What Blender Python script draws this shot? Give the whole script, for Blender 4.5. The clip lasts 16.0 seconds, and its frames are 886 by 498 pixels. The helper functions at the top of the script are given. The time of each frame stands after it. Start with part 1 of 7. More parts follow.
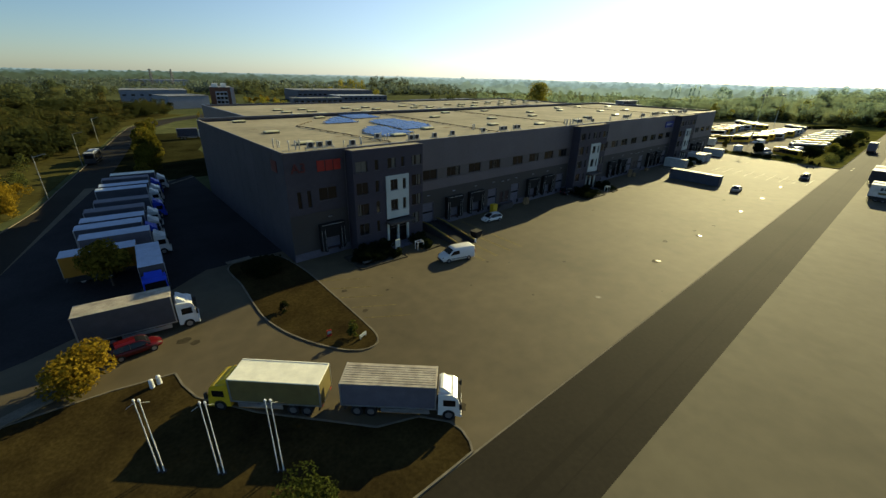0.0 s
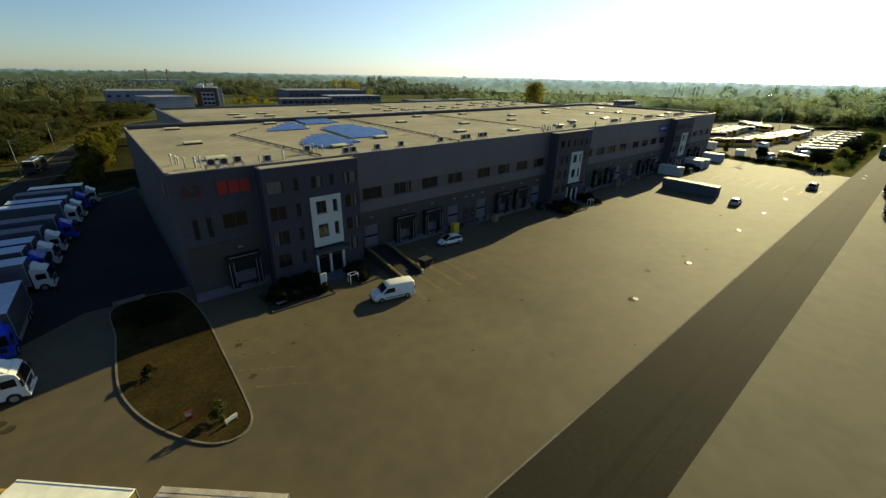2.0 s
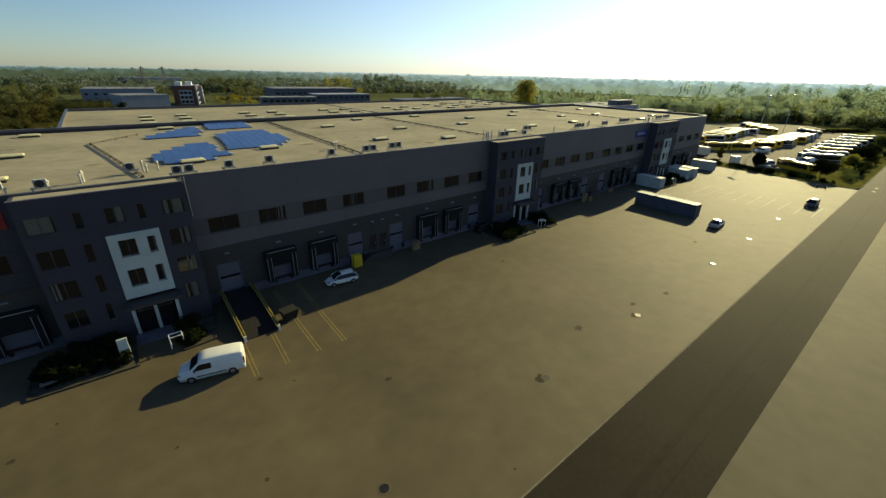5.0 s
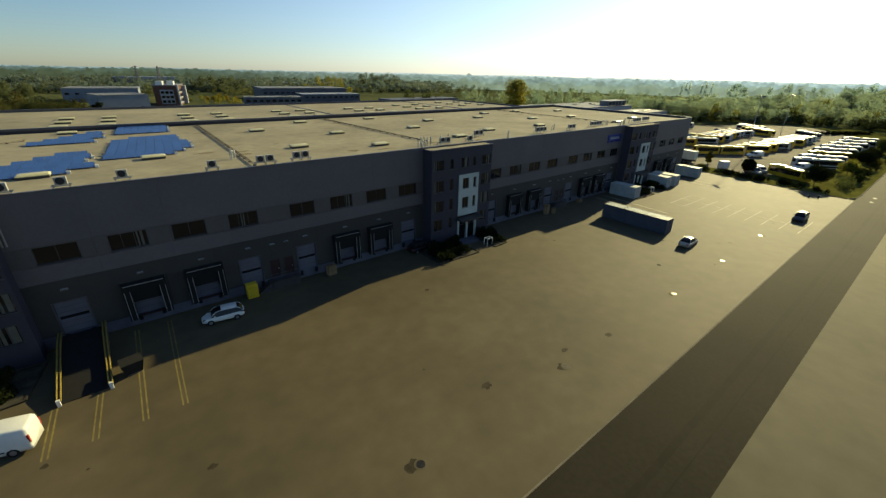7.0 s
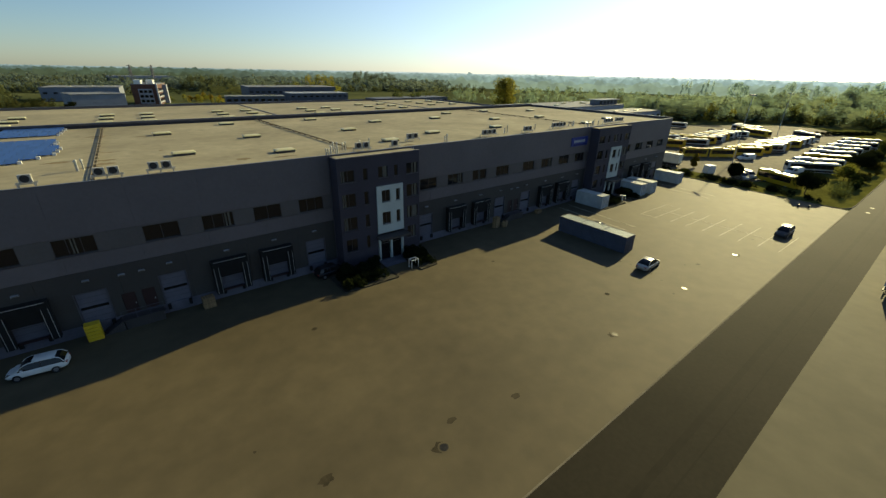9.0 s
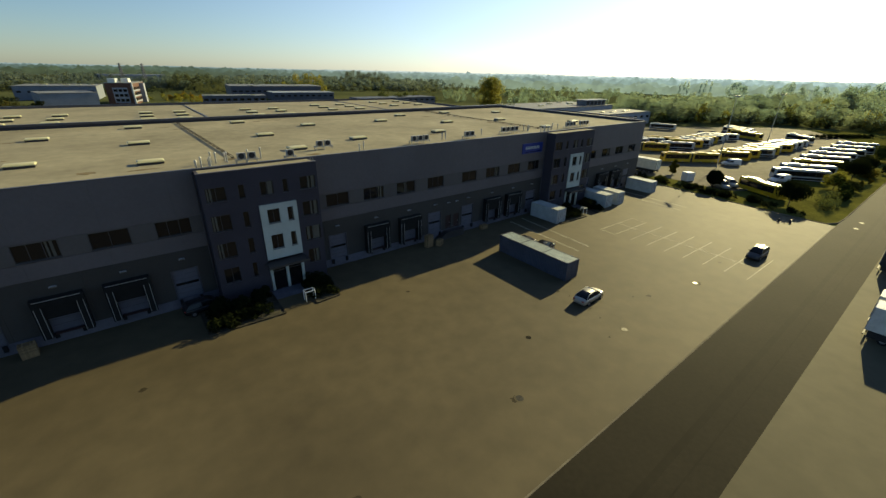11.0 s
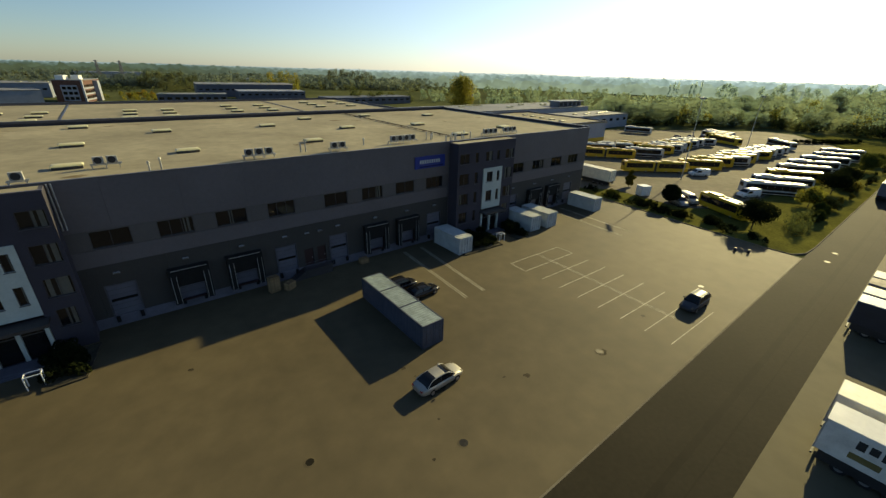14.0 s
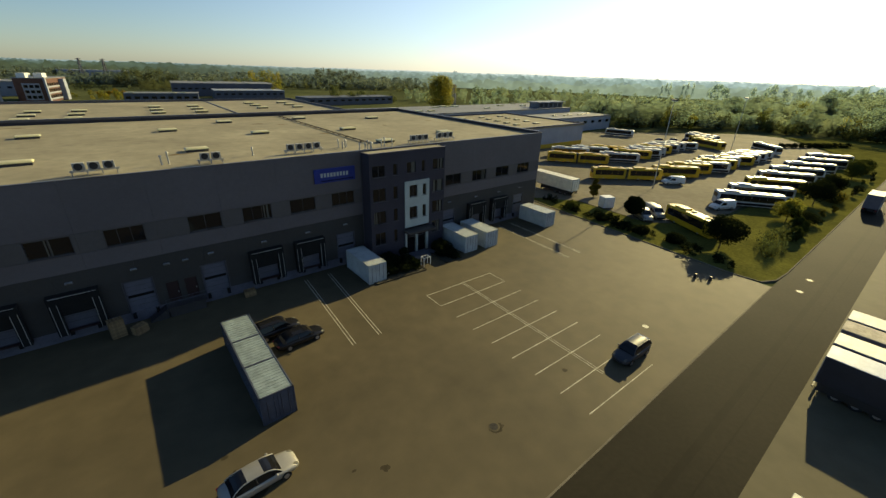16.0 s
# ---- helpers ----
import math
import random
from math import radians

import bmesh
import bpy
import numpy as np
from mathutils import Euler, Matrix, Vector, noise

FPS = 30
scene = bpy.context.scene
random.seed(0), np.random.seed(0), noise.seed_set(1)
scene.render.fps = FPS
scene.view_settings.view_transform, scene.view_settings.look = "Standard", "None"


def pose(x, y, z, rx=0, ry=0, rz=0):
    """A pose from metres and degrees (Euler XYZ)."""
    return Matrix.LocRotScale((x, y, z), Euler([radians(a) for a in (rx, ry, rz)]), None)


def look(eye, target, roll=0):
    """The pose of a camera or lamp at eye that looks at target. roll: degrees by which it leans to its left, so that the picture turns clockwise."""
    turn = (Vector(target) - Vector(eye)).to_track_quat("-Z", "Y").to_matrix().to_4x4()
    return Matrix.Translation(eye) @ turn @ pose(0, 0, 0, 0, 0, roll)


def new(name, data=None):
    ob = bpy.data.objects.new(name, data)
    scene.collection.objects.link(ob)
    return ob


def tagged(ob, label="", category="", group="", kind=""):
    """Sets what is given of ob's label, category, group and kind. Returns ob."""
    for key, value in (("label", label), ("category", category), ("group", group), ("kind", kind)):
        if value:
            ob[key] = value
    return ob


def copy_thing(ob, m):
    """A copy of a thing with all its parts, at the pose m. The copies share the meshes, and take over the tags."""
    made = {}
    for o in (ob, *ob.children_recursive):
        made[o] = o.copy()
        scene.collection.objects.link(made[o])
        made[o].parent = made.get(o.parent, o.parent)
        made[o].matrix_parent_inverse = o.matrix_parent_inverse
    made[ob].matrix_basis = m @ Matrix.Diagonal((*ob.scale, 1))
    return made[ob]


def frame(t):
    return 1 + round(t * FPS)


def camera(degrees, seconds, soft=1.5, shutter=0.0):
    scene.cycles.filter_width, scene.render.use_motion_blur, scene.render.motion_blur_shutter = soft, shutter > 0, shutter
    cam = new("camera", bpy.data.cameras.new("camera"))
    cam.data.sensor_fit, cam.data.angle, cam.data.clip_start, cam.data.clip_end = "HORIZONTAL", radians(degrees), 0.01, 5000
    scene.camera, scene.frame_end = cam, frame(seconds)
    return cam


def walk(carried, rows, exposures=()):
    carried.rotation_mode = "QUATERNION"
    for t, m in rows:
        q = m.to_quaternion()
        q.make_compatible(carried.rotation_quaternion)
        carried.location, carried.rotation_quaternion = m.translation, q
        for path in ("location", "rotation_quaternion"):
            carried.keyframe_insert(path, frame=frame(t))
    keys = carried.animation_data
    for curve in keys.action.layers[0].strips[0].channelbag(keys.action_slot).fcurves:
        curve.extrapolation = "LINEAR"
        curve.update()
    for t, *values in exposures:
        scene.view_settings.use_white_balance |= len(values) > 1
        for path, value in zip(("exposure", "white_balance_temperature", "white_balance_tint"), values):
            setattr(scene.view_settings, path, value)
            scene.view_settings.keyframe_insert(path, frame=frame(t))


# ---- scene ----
cam = camera(95.69, 16.0, soft=1.4)
PATH = [
    (0, (1.091, 0.070, 24.704), (2.303, 1.451, 23.914), 1.36),
    (0.5, (4.398, 0.760, 24.852), (5.606, 2.144, 24.060), 1.28),
    (1, (7.761, 1.422, 25.041), (8.964, 2.810, 24.250), 1.26),
    (1.5, (11.109, 2.027, 25.158), (12.308, 3.418, 24.366), 1.22),
    (2, (14.599, 2.569, 25.217), (15.796, 3.961, 24.423), 1.19),
    (2.5, (18.081, 3.093, 25.260), (19.276, 4.487, 24.465), 1.20),
    (3, (21.626, 3.489, 25.274), (22.818, 4.885, 24.479), 1.22),
    (3.5, (25.033, 3.729, 25.285), (26.218, 5.129, 24.487), 1.22),
    (4, (28.555, 3.881, 25.351), (29.734, 5.285, 24.551), 1.25),
    (6.5, (46.268, 3.874, 25.325), (47.429, 5.291, 24.521), 1.24),
    (7, (50.037, 3.858, 25.353), (51.194, 5.277, 24.549), 1.27),
    (7.5, (53.769, 3.913, 25.299), (54.921, 5.335, 24.493), 1.25),
    (8, (57.547, 3.884, 25.246), (58.695, 5.309, 24.439), 1.23),
    (8.5, (61.302, 3.887, 25.142), (62.446, 5.314, 24.333), 1.17),
    (9, (65.256, 3.919, 25.018), (66.399, 5.347, 24.210), 1.18),
    (11.5, (84.135, 4.045, 25.010), (85.273, 5.475, 24.198), 1.34),
    (12, (88.114, 4.221, 24.946), (89.256, 5.648, 24.133), 1.48),
    (12.5, (91.822, 4.324, 24.916), (92.966, 5.748, 24.102), 1.55),
    (13, (95.674, 4.410, 24.986), (96.821, 5.834, 24.173), 1.60),
    (13.5, (99.477, 4.559, 24.948), (100.624, 5.981, 24.135), 1.62),
    (14, (103.437, 4.803, 24.867), (104.586, 6.224, 24.055), 1.66),
    (14.5, (107.181, 5.021, 24.756), (108.333, 6.440, 23.944), 1.72),
    (15, (110.965, 5.225, 24.729), (112.120, 6.641, 23.917), 1.79),
    (15.5, (114.528, 5.298, 24.775), (115.685, 6.712, 23.963), 1.85),
    (16, (118.123, 5.225, 24.883), (119.283, 6.637, 24.071), 1.90),
]
# the clip's white balance drifts from slightly cool to slightly warm
walk(cam, [(t, look(eye, target, roll)) for t, eye, target, roll in PATH],
     [(0, 0.36, 6420, 10), (8, 0.36, 6500, 10), (12, 0.36, 6560, 11), (16, 0.36, 6780, 12)])


# ---- light ----
# direction to the sun: shadows fall 2.48 m towards -x and 0.45 m towards -y for each metre of height
SUN = Vector((2.48, 0.45, 1.0)).normalized()
world = bpy.data.worlds.new("sky")
scene.world = world
world.use_nodes = True
wn = world.node_tree
wn.nodes.clear()
sky = wn.nodes.new("ShaderNodeTexSky")
sky.sky_type, sky.sun_disc = "NISHITA", False
sky.sun_elevation = math.asin(SUN.z)
sky.sun_rotation = math.atan2(SUN.x, SUN.y)
sky.air_density, sky.dust_density, sky.ozone_density = 0.95, 0.3, 3.0
bg = wn.nodes.new("ShaderNodeBackground")
bg.inputs["Strength"].default_value = 0.076
wout = wn.nodes.new("ShaderNodeOutputWorld")
haze = wn.nodes.new("ShaderNodeMixRGB")
haze.blend_type = "MULTIPLY"
haze.inputs["Fac"].default_value = 1.0
haze.inputs["Color2"].default_value = (0.93, 1.04, 1.09, 1)
wn.links.new(sky.outputs[0], haze.inputs["Color1"])
wn.links.new(haze.outputs[0], bg.inputs["Color"])
# the wide pale aureole that hazy air makes round the sun
place = wn.nodes.new("ShaderNodeTexCoord")
toward = wn.nodes.new("ShaderNodeVectorMath")
toward.operation = "DOT_PRODUCT"
toward.inputs[1].default_value = SUN
wn.links.new(place.outputs["Generated"], toward.inputs[0])
near = wn.nodes.new("ShaderNodeMath")
near.operation = "MAXIMUM"
near.inputs[1].default_value = 0.0
wn.links.new(toward.outputs["Value"], near.inputs[0])
fall = wn.nodes.new("ShaderNodeMath")
fall.operation = "POWER"
fall.inputs[1].default_value = 2.0
wn.links.new(near.outputs[0], fall.inputs[0])
gain = wn.nodes.new("ShaderNodeMath")
gain.operation = "MULTIPLY"
gain.inputs[1].default_value = 0.50
wn.links.new(fall.outputs[0], gain.inputs[0])
# the haze lies low, so its glow thins out towards the zenith
up = wn.nodes.new("ShaderNodeSeparateXYZ")
wn.links.new(place.outputs["Generated"], up.inputs[0])
low = wn.nodes.new("ShaderNodeMapRange")
low.interpolation_type = "SMOOTHSTEP"
low.inputs["From Min"].default_value, low.inputs["From Max"].default_value = 0.08, 0.5
low.inputs["To Min"].default_value, low.inputs["To Max"].default_value = 0.8, 0.05
wn.links.new(up.outputs["Z"], low.inputs["Value"])
thin = wn.nodes.new("ShaderNodeMath")
thin.operation = "MULTIPLY"
wn.links.new(gain.outputs[0], thin.inputs[0])
wn.links.new(low.outputs[0], thin.inputs[1])
aureole = wn.nodes.new("ShaderNodeBackground")
aureole.inputs["Color"].default_value = (0.95, 0.98, 1.0, 1)
wn.links.new(thin.outputs[0], aureole.inputs["Strength"])
both = wn.nodes.new("ShaderNodeAddShader")
wn.links.new(bg.outputs[0], both.inputs[0])
wn.links.new(aureole.outputs[0], both.inputs[1])
wn.links.new(both.outputs[0], wout.inputs["Surface"])
sun_lamp = new("sun", bpy.data.lights.new("sun", "SUN"))
sun_lamp.data.energy, sun_lamp.data.angle = 5.6, radians(0.55)
sun_lamp.data.color = (1.0, 0.87, 0.42)
sun_lamp.matrix_world = look((200, 60, 120), Vector((200, 60, 120)) - SUN)


# ---- materials ----
def material(name, color, rough=0.7, metal=0.0, var=0.12, scale=1.0, bump=0.0, fine=12.0, tint=None, spec=0.4,
             rand=0.0, island=0.0, coord="Object"):
    """A surface with stains at the size of 1/scale metres and a fine grain on top."""
    m = bpy.data.materials.new(name)
    m.use_nodes = True
    nt = m.node_tree
    N, L = nt.nodes, nt.links
    b = N["Principled BSDF"]
    b.inputs["Roughness"].default_value = rough
    b.inputs["Metallic"].default_value = metal
    b.inputs["Specular IOR Level"].default_value = spec
    tc = N.new("ShaderNodeTexCoord")
    co = N.new("ShaderNodeNewGeometry").outputs["Position"] if coord == "World" else tc.outputs[coord]
    n1 = N.new("ShaderNodeTexNoise")
    n1.inputs["Scale"].default_value, n1.inputs["Detail"].default_value = scale, 6
    n1.inputs["Roughness"].default_value = 0.6
    n2 = N.new("ShaderNodeTexNoise")
    n2.inputs["Scale"].default_value, n2.inputs["Detail"].default_value = scale * fine, 4
    L.new(co, n1.inputs["Vector"])
    L.new(co, n2.inputs["Vector"])
    ramp = N.new("ShaderNodeValToRGB")
    c2 = tint or tuple(c * (1 - 2.2 * var) for c in color)
    ramp.color_ramp.elements[0].color = (*c2, 1)
    ramp.color_ramp.elements[1].color = (*(min(1, c * (1 + var)) for c in color), 1)
    ramp.color_ramp.elements[0].position, ramp.color_ramp.elements[1].position = 0.3, 0.68
    L.new(n1.outputs["Fac"], ramp.inputs["Fac"])
    mix = N.new("ShaderNodeMixRGB")
    mix.blend_type = "OVERLAY"
    mix.inputs["Fac"].default_value = min(1, var * 2.2)
    L.new(ramp.outputs["Color"], mix.inputs["Color1"])
    L.new(n2.outputs["Fac"], mix.inputs["Color2"])
    out = mix.outputs["Color"]
    if rand or island:
        src = N.new("ShaderNodeObjectInfo").outputs["Random"] if rand else N.new("ShaderNodeNewGeometry").outputs["Random Per Island"]
        mr = N.new("ShaderNodeMapRange")
        amount = rand or island
        mr.inputs["To Min"].default_value, mr.inputs["To Max"].default_value = 1 - amount, 1 + amount
        L.new(src, mr.inputs["Value"])
        hsv = N.new("ShaderNodeHueSaturation")
        L.new(mr.outputs["Result"], hsv.inputs["Value"])
        L.new(out, hsv.inputs["Color"])
        out = hsv.outputs["Color"]
    L.new(out, b.inputs["Base Color"])
    if bump:
        bp = N.new("ShaderNodeBump")
        bp.inputs["Strength"].default_value, bp.inputs["Distance"].default_value = bump, 0.05
        L.new(n2.outputs["Fac"], bp.inputs["Height"])
        L.new(bp.outputs["Normal"], b.inputs["Normal"])
    return m


def glass_material(name, color, rough=0.05):
    m = material(name, color, rough, spec=0.4, var=0.05)
    return m


M = {}
M["yard"] = material("yard_concrete", (0.096, 0.0765, 0.0435), 0.75, spec=0.2, var=0.13, scale=0.055, fine=9, bump=0.06, coord="World")
M["asphalt"] = material("asphalt", (0.0255, 0.0216, 0.0143), 0.8, var=0.12, scale=0.08, fine=30, bump=0.2, coord="World", spec=0.06)
M["apron"] = material("apron_concrete", (0.107, 0.0925, 0.056), 0.8, spec=0.18, var=0.10, scale=0.06, fine=9, bump=0.15, coord="World")
M["grass"] = material("dry_grass", (0.038, 0.028, 0.010), 1.0, spec=0.0, var=0.25, scale=0.25, fine=14, bump=0.6, tint=(0.021, 0.015, 0.0065), coord="World")
M["field"] = material("field", (0.085, 0.09, 0.04), 1.0, spec=0.0, var=0.25, scale=0.012, fine=20, bump=0.4, tint=(0.05, 0.062, 0.03), coord="World")
M["kerb"] = material("kerb_concrete", (0.17, 0.15, 0.11), 0.95, spec=0.1, var=0.15, scale=0.8, coord="World")
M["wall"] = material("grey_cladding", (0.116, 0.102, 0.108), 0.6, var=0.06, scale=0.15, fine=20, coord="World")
# side cladding: grey darkened for the shade on the wall turned from the sun
M["wall_side_shaded"] = material("side_cladding_shaded", (0.053, 0.048, 0.058), 0.7, spec=0.25, var=0.1, scale=0.12, fine=14, coord="World")
# darker kerb tone for the entrance beds
M["dark_kerb"] = material("dark_bed_kerb", (0.06, 0.052, 0.038), 0.95, spec=0.1, var=0.2, scale=1.2, coord="World")
M["wall_low"] = material("dark_green_grey_cladding", (0.041, 0.038, 0.036), 0.65, var=0.07, scale=0.2, fine=20, coord="World")
M["band"] = material("brown_grey_panel", (0.094, 0.084, 0.083), 0.6, var=0.06, scale=0.3, coord="World")
M["bay"] = material("slate_blue_render", (0.039, 0.035, 0.049), 0.75, var=0.07, scale=0.3, fine=20, coord="World")
M["white_panel"] = material("white_render", (0.44, 0.48, 0.45), 0.7, var=0.05, scale=0.5, coord="World")
M["plinth"] = material("plinth_concrete", (0.115, 0.112, 0.14), 0.9, var=0.12, scale=0.7, coord="World")
M["roof"] = material("roof_membrane", (0.295, 0.262, 0.183), 0.9, spec=0.15, var=0.13, scale=0.07, fine=12, coord="World")
M["coping"] = material("coping_metal", (0.10, 0.10, 0.12), 0.45, metal=0.6, var=0.1)
M["glass"] = glass_material("window_glass", (0.010, 0.010, 0.011))
M["frame"] = material("window_frame_dark", (0.05, 0.045, 0.045), 0.5, var=0.08)
M["blind"] = material("blind_cream", (0.115, 0.107, 0.085), 0.8, var=0.1, scale=3)
M["door_white"] = material("sectional_door", (0.105, 0.108, 0.14), 0.5, var=0.07, scale=1.5)
M["seal"] = material("dock_seal_rubber", (0.006, 0.006, 0.006), 0.9, var=0.2, scale=2)
M["seal_stripe"] = material("dock_seal_marking", (0.36, 0.36, 0.35), 0.7, var=0.1)
M["red_door"] = material("red_brown_door", (0.030, 0.012, 0.012), 0.6, var=0.1)
M["metal"] = material("galvanised_steel", (0.42, 0.43, 0.44), 0.4, metal=0.7, var=0.1, scale=2)
M["white_metal"] = material("white_painted_steel", (0.70, 0.70, 0.68), 0.4, var=0.08, scale=1.5)
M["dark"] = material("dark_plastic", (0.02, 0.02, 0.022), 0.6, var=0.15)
M["tyre"] = material("tyre_rubber", (0.014, 0.014, 0.014), 0.85, var=0.2)
M["rim"] = material("wheel_rim", (0.4, 0.4, 0.42), 0.35, metal=0.8, var=0.1)
M["line_white"] = material("white_road_paint", (0.46, 0.43, 0.34), 0.75, spec=0.25, var=0.22, scale=1.2, coord="World")
M["line_yellow_dock"] = material("yellow_dock_paint", (0.21, 0.168, 0.058), 0.9, spec=0.1, var=0.16, scale=1.2, coord="World")
M["line_yellow"] = material("yellow_road_paint", (0.145, 0.118, 0.045), 0.9, spec=0.1, var=0.38, scale=2.2, coord="World")


# ---- geometry helpers ----
def box(bm, x0, x1, y0, y1, z0, z1, m=None):
    vs = [Vector((x, y, z)) for z in (z0, z1) for y in (y0, y1) for x in (x0, x1)]
    if m is not None:
        vs = [m @ v for v in vs]
    v = [bm.verts.new(p) for p in vs]
    for f in ((0, 2, 3, 1), (4, 5, 7, 6), (0, 1, 5, 4), (1, 3, 7, 5), (3, 2, 6, 7), (2, 0, 4, 6)):
        bm.faces.new([v[i] for i in f])
    return v


def bbox(bm, x0, x1, y0, y1, z0, z1, r=0.03):
    """A box with bevelled edges."""
    t = bmesh.new()
    box(t, x0, x1, y0, y1, z0, z1)
    bmesh.ops.bevel(t, geom=t.edges[:], offset=r, segments=1, affect="EDGES")
    me = bpy.data.meshes.new("t")
    t.to_mesh(me)
    bm.from_mesh(me)
    t.free()
    bpy.data.meshes.remove(me)


def cyl(bm, p, q, r0, r1=None, n=10, caps=True):
    p, q = Vector(p), Vector(q)
    r1 = r0 if r1 is None else r1
    d = (q - p).normalized()
    a = d.orthogonal().normalized()
    b = d.cross(a)
    lo = [bm.verts.new(p + r0 * (math.cos(i * math.tau / n) * a + math.sin(i * math.tau / n) * b)) for i in range(n)]
    hi = [bm.verts.new(q + r1 * (math.cos(i * math.tau / n) * a + math.sin(i * math.tau / n) * b)) for i in range(n)]
    for i in range(n):
        bm.faces.new((lo[i], lo[(i + 1) % n], hi[(i + 1) % n], hi[i]))
    if caps:
        bm.faces.new(lo[::-1])
        bm.faces.new(hi)


def prism(bm, outline, z0, z1):
    """A flat plate between z0 and z1 with the given outline in plan."""
    lo = [bm.verts.new((x, y, z0)) for x, y in outline]
    hi = [bm.verts.new((x, y, z1)) for x, y in outline]
    n = len(outline)
    bm.faces.new(lo[::-1])
    bm.faces.new(hi)
    for i in range(n):
        bm.faces.new((lo[i], lo[(i + 1) % n], hi[(i + 1) % n], hi[i]))


def loft(bm, sections, close=True):
    """A skin over sections of equally many points."""
    rings = [[bm.verts.new(p) for p in s] for s in sections]
    n = len(rings[0])
    for a, b in zip(rings, rings[1:]):
        for i in range(n):
            bm.faces.new((a[i], a[(i + 1) % n], b[(i + 1) % n], b[i]))
    if close:
        bm.faces.new(rings[0][::-1])
        bm.faces.new(rings[-1])


def part(name, bm, mat, parent=None, label="", smooth=False):
    me = bpy.data.meshes.new(name)
    bmesh.ops.recalc_face_normals(bm, faces=bm.faces)
    bm.to_mesh(me)
    bm.free()
    me.materials.append(M[mat] if isinstance(mat, str) else mat)
    if smooth:
        me.polygons.foreach_set("use_smooth", [True] * len(me.polygons))
    ob = new(name, me)
    if parent is not None:
        ob.parent = parent
    if label:
        ob["label"] = label
    return ob


def boxpart(name, dims, mat, parent=None, label="", r=0.0):
    bm = bmesh.new()
    if r:
        bbox(bm, *dims, r)
    else:
        box(bm, *dims)
    return part(name, bm, mat, parent, label)


def slab(bm, x0, x1, y0, y1, z0, z1, holes):
    """A wall slab in the x-z plane with rectangular holes (hx0, hx1, hz0, hz1) right through it."""
    near = [h for h in holes if h[1] > x0 and h[0] < x1 and h[3] > z0 and h[2] < z1]
    xs = sorted({x0, x1, *(min(max(h[i], x0), x1) for h in near for i in (0, 1))})
    zs = sorted({z0, z1, *(min(max(h[i], z0), z1) for h in near for i in (2, 3))})
    solid = {(i, k) for i in range(len(xs) - 1) for k in range(len(zs) - 1)
             if not any(h[0] < (xs[i] + xs[i + 1]) / 2 < h[1] and h[2] < (zs[k] + zs[k + 1]) / 2 < h[3] for h in near)}
    made = {}

    def v(i, y, k):
        if (i, y, k) not in made:
            made[i, y, k] = bm.verts.new((xs[i], y, zs[k]))
        return made[i, y, k]

    for i, k in solid:
        for y in (y0, y1):
            bm.faces.new((v(i, y, k), v(i + 1, y, k), v(i + 1, y, k + 1), v(i, y, k + 1)))
        for (di, dk), (a, b) in (((-1, 0), ((i, k), (i, k + 1))), ((1, 0), ((i + 1, k), (i + 1, k + 1))), ((0, -1), ((i, k), (i + 1, k))), ((0, 1), ((i, k + 1), (i + 1, k + 1)))):
            if (i + di, k + dk) not in solid:
                bm.faces.new((v(a[0], y0, a[1]), v(b[0], y0, b[1]), v(b[0], y1, b[1]), v(a[0], y1, a[1])))


def thing(name, label, category, group="", kind="", loc=(0, 0, 0), rz=0.0):
    e = new(name)
    e.location, e.rotation_euler = loc, (0, 0, radians(rz))
    return tagged(e, label, category, group, kind)


# ---- ground ----
def ground_sheet():
    bm = bmesh.new()
    n = 40
    xs = [-4200 + 8400 * i / n for i in range(n + 1)]
    g = [[bm.verts.new((x, y, -0.12)) for x in xs] for y in xs]
    for i in range(n):
        for j in range(n):
            bm.faces.new((g[i][j], g[i][j + 1], g[i + 1][j + 1], g[i + 1][j]))
    return tagged(part("ground", bm, "field"), "flat open land with grass and scrub to the horizon", "ground", kind="structure")


ground_sheet()
bm = bmesh.new()
prism(bm, [(-60, 13.88), (181.8, 13.88), (183, 33), (185.6, 58), (179, 62), (19.3, 62), (19.3, 116), (-2, 118), (-12, 70), (-30, 40), (-60, 40)], -0.5, 0.0)
yard = tagged(part("yard", bm, "yard"), "worn light brown concrete yard in front of the warehouse", "pavement", kind="structure")
bm = bmesh.new()
prism(bm, [(-300, 6.25), (700, 6.25), (700, 13.88), (-300, 13.88)], -0.5, -0.004)
road = tagged(part("road", bm, "asphalt"), "dark asphalt driving lane along the concrete yard", "road", kind="structure")
bm = bmesh.new()
prism(bm, [(-300, -60), (330, -60), (330, 6.25), (-300, 6.25)], -0.5, 0.0)
apron = tagged(part("pavement", bm, "apron"), "pale concrete truck parking apron beside the lane", "pavement", kind="structure")
bm = bmesh.new()
prism(bm, [(-30, 40), (-20, 40), (-1.5, 103), (6.5, 147), (17, 207), (25, 232), (38, 258), (62, 282), (122, 328), (116, 336), (54, 290), (30, 266), (17, 240), (9.9, 207), (-1, 147), (-9.3, 103)], -0.5, -0.008)
side_road = tagged(part("side_road", bm, "asphalt"), "dark asphalt access road curving away past the parked trucks", "road", kind="structure")
bm = bmesh.new()
M["lot"] = material("lot_paving", (0.15, 0.13, 0.092), 0.9, spec=0.1, var=0.16, scale=0.06, fine=12, coord="World")
prism(bm, [(193, 36), (203, 29), (330, 30), (372, 58), (372, 72), (300, 116), (262, 112), (180, 112), (180, 66), (194, 52)], -0.5, -0.004)
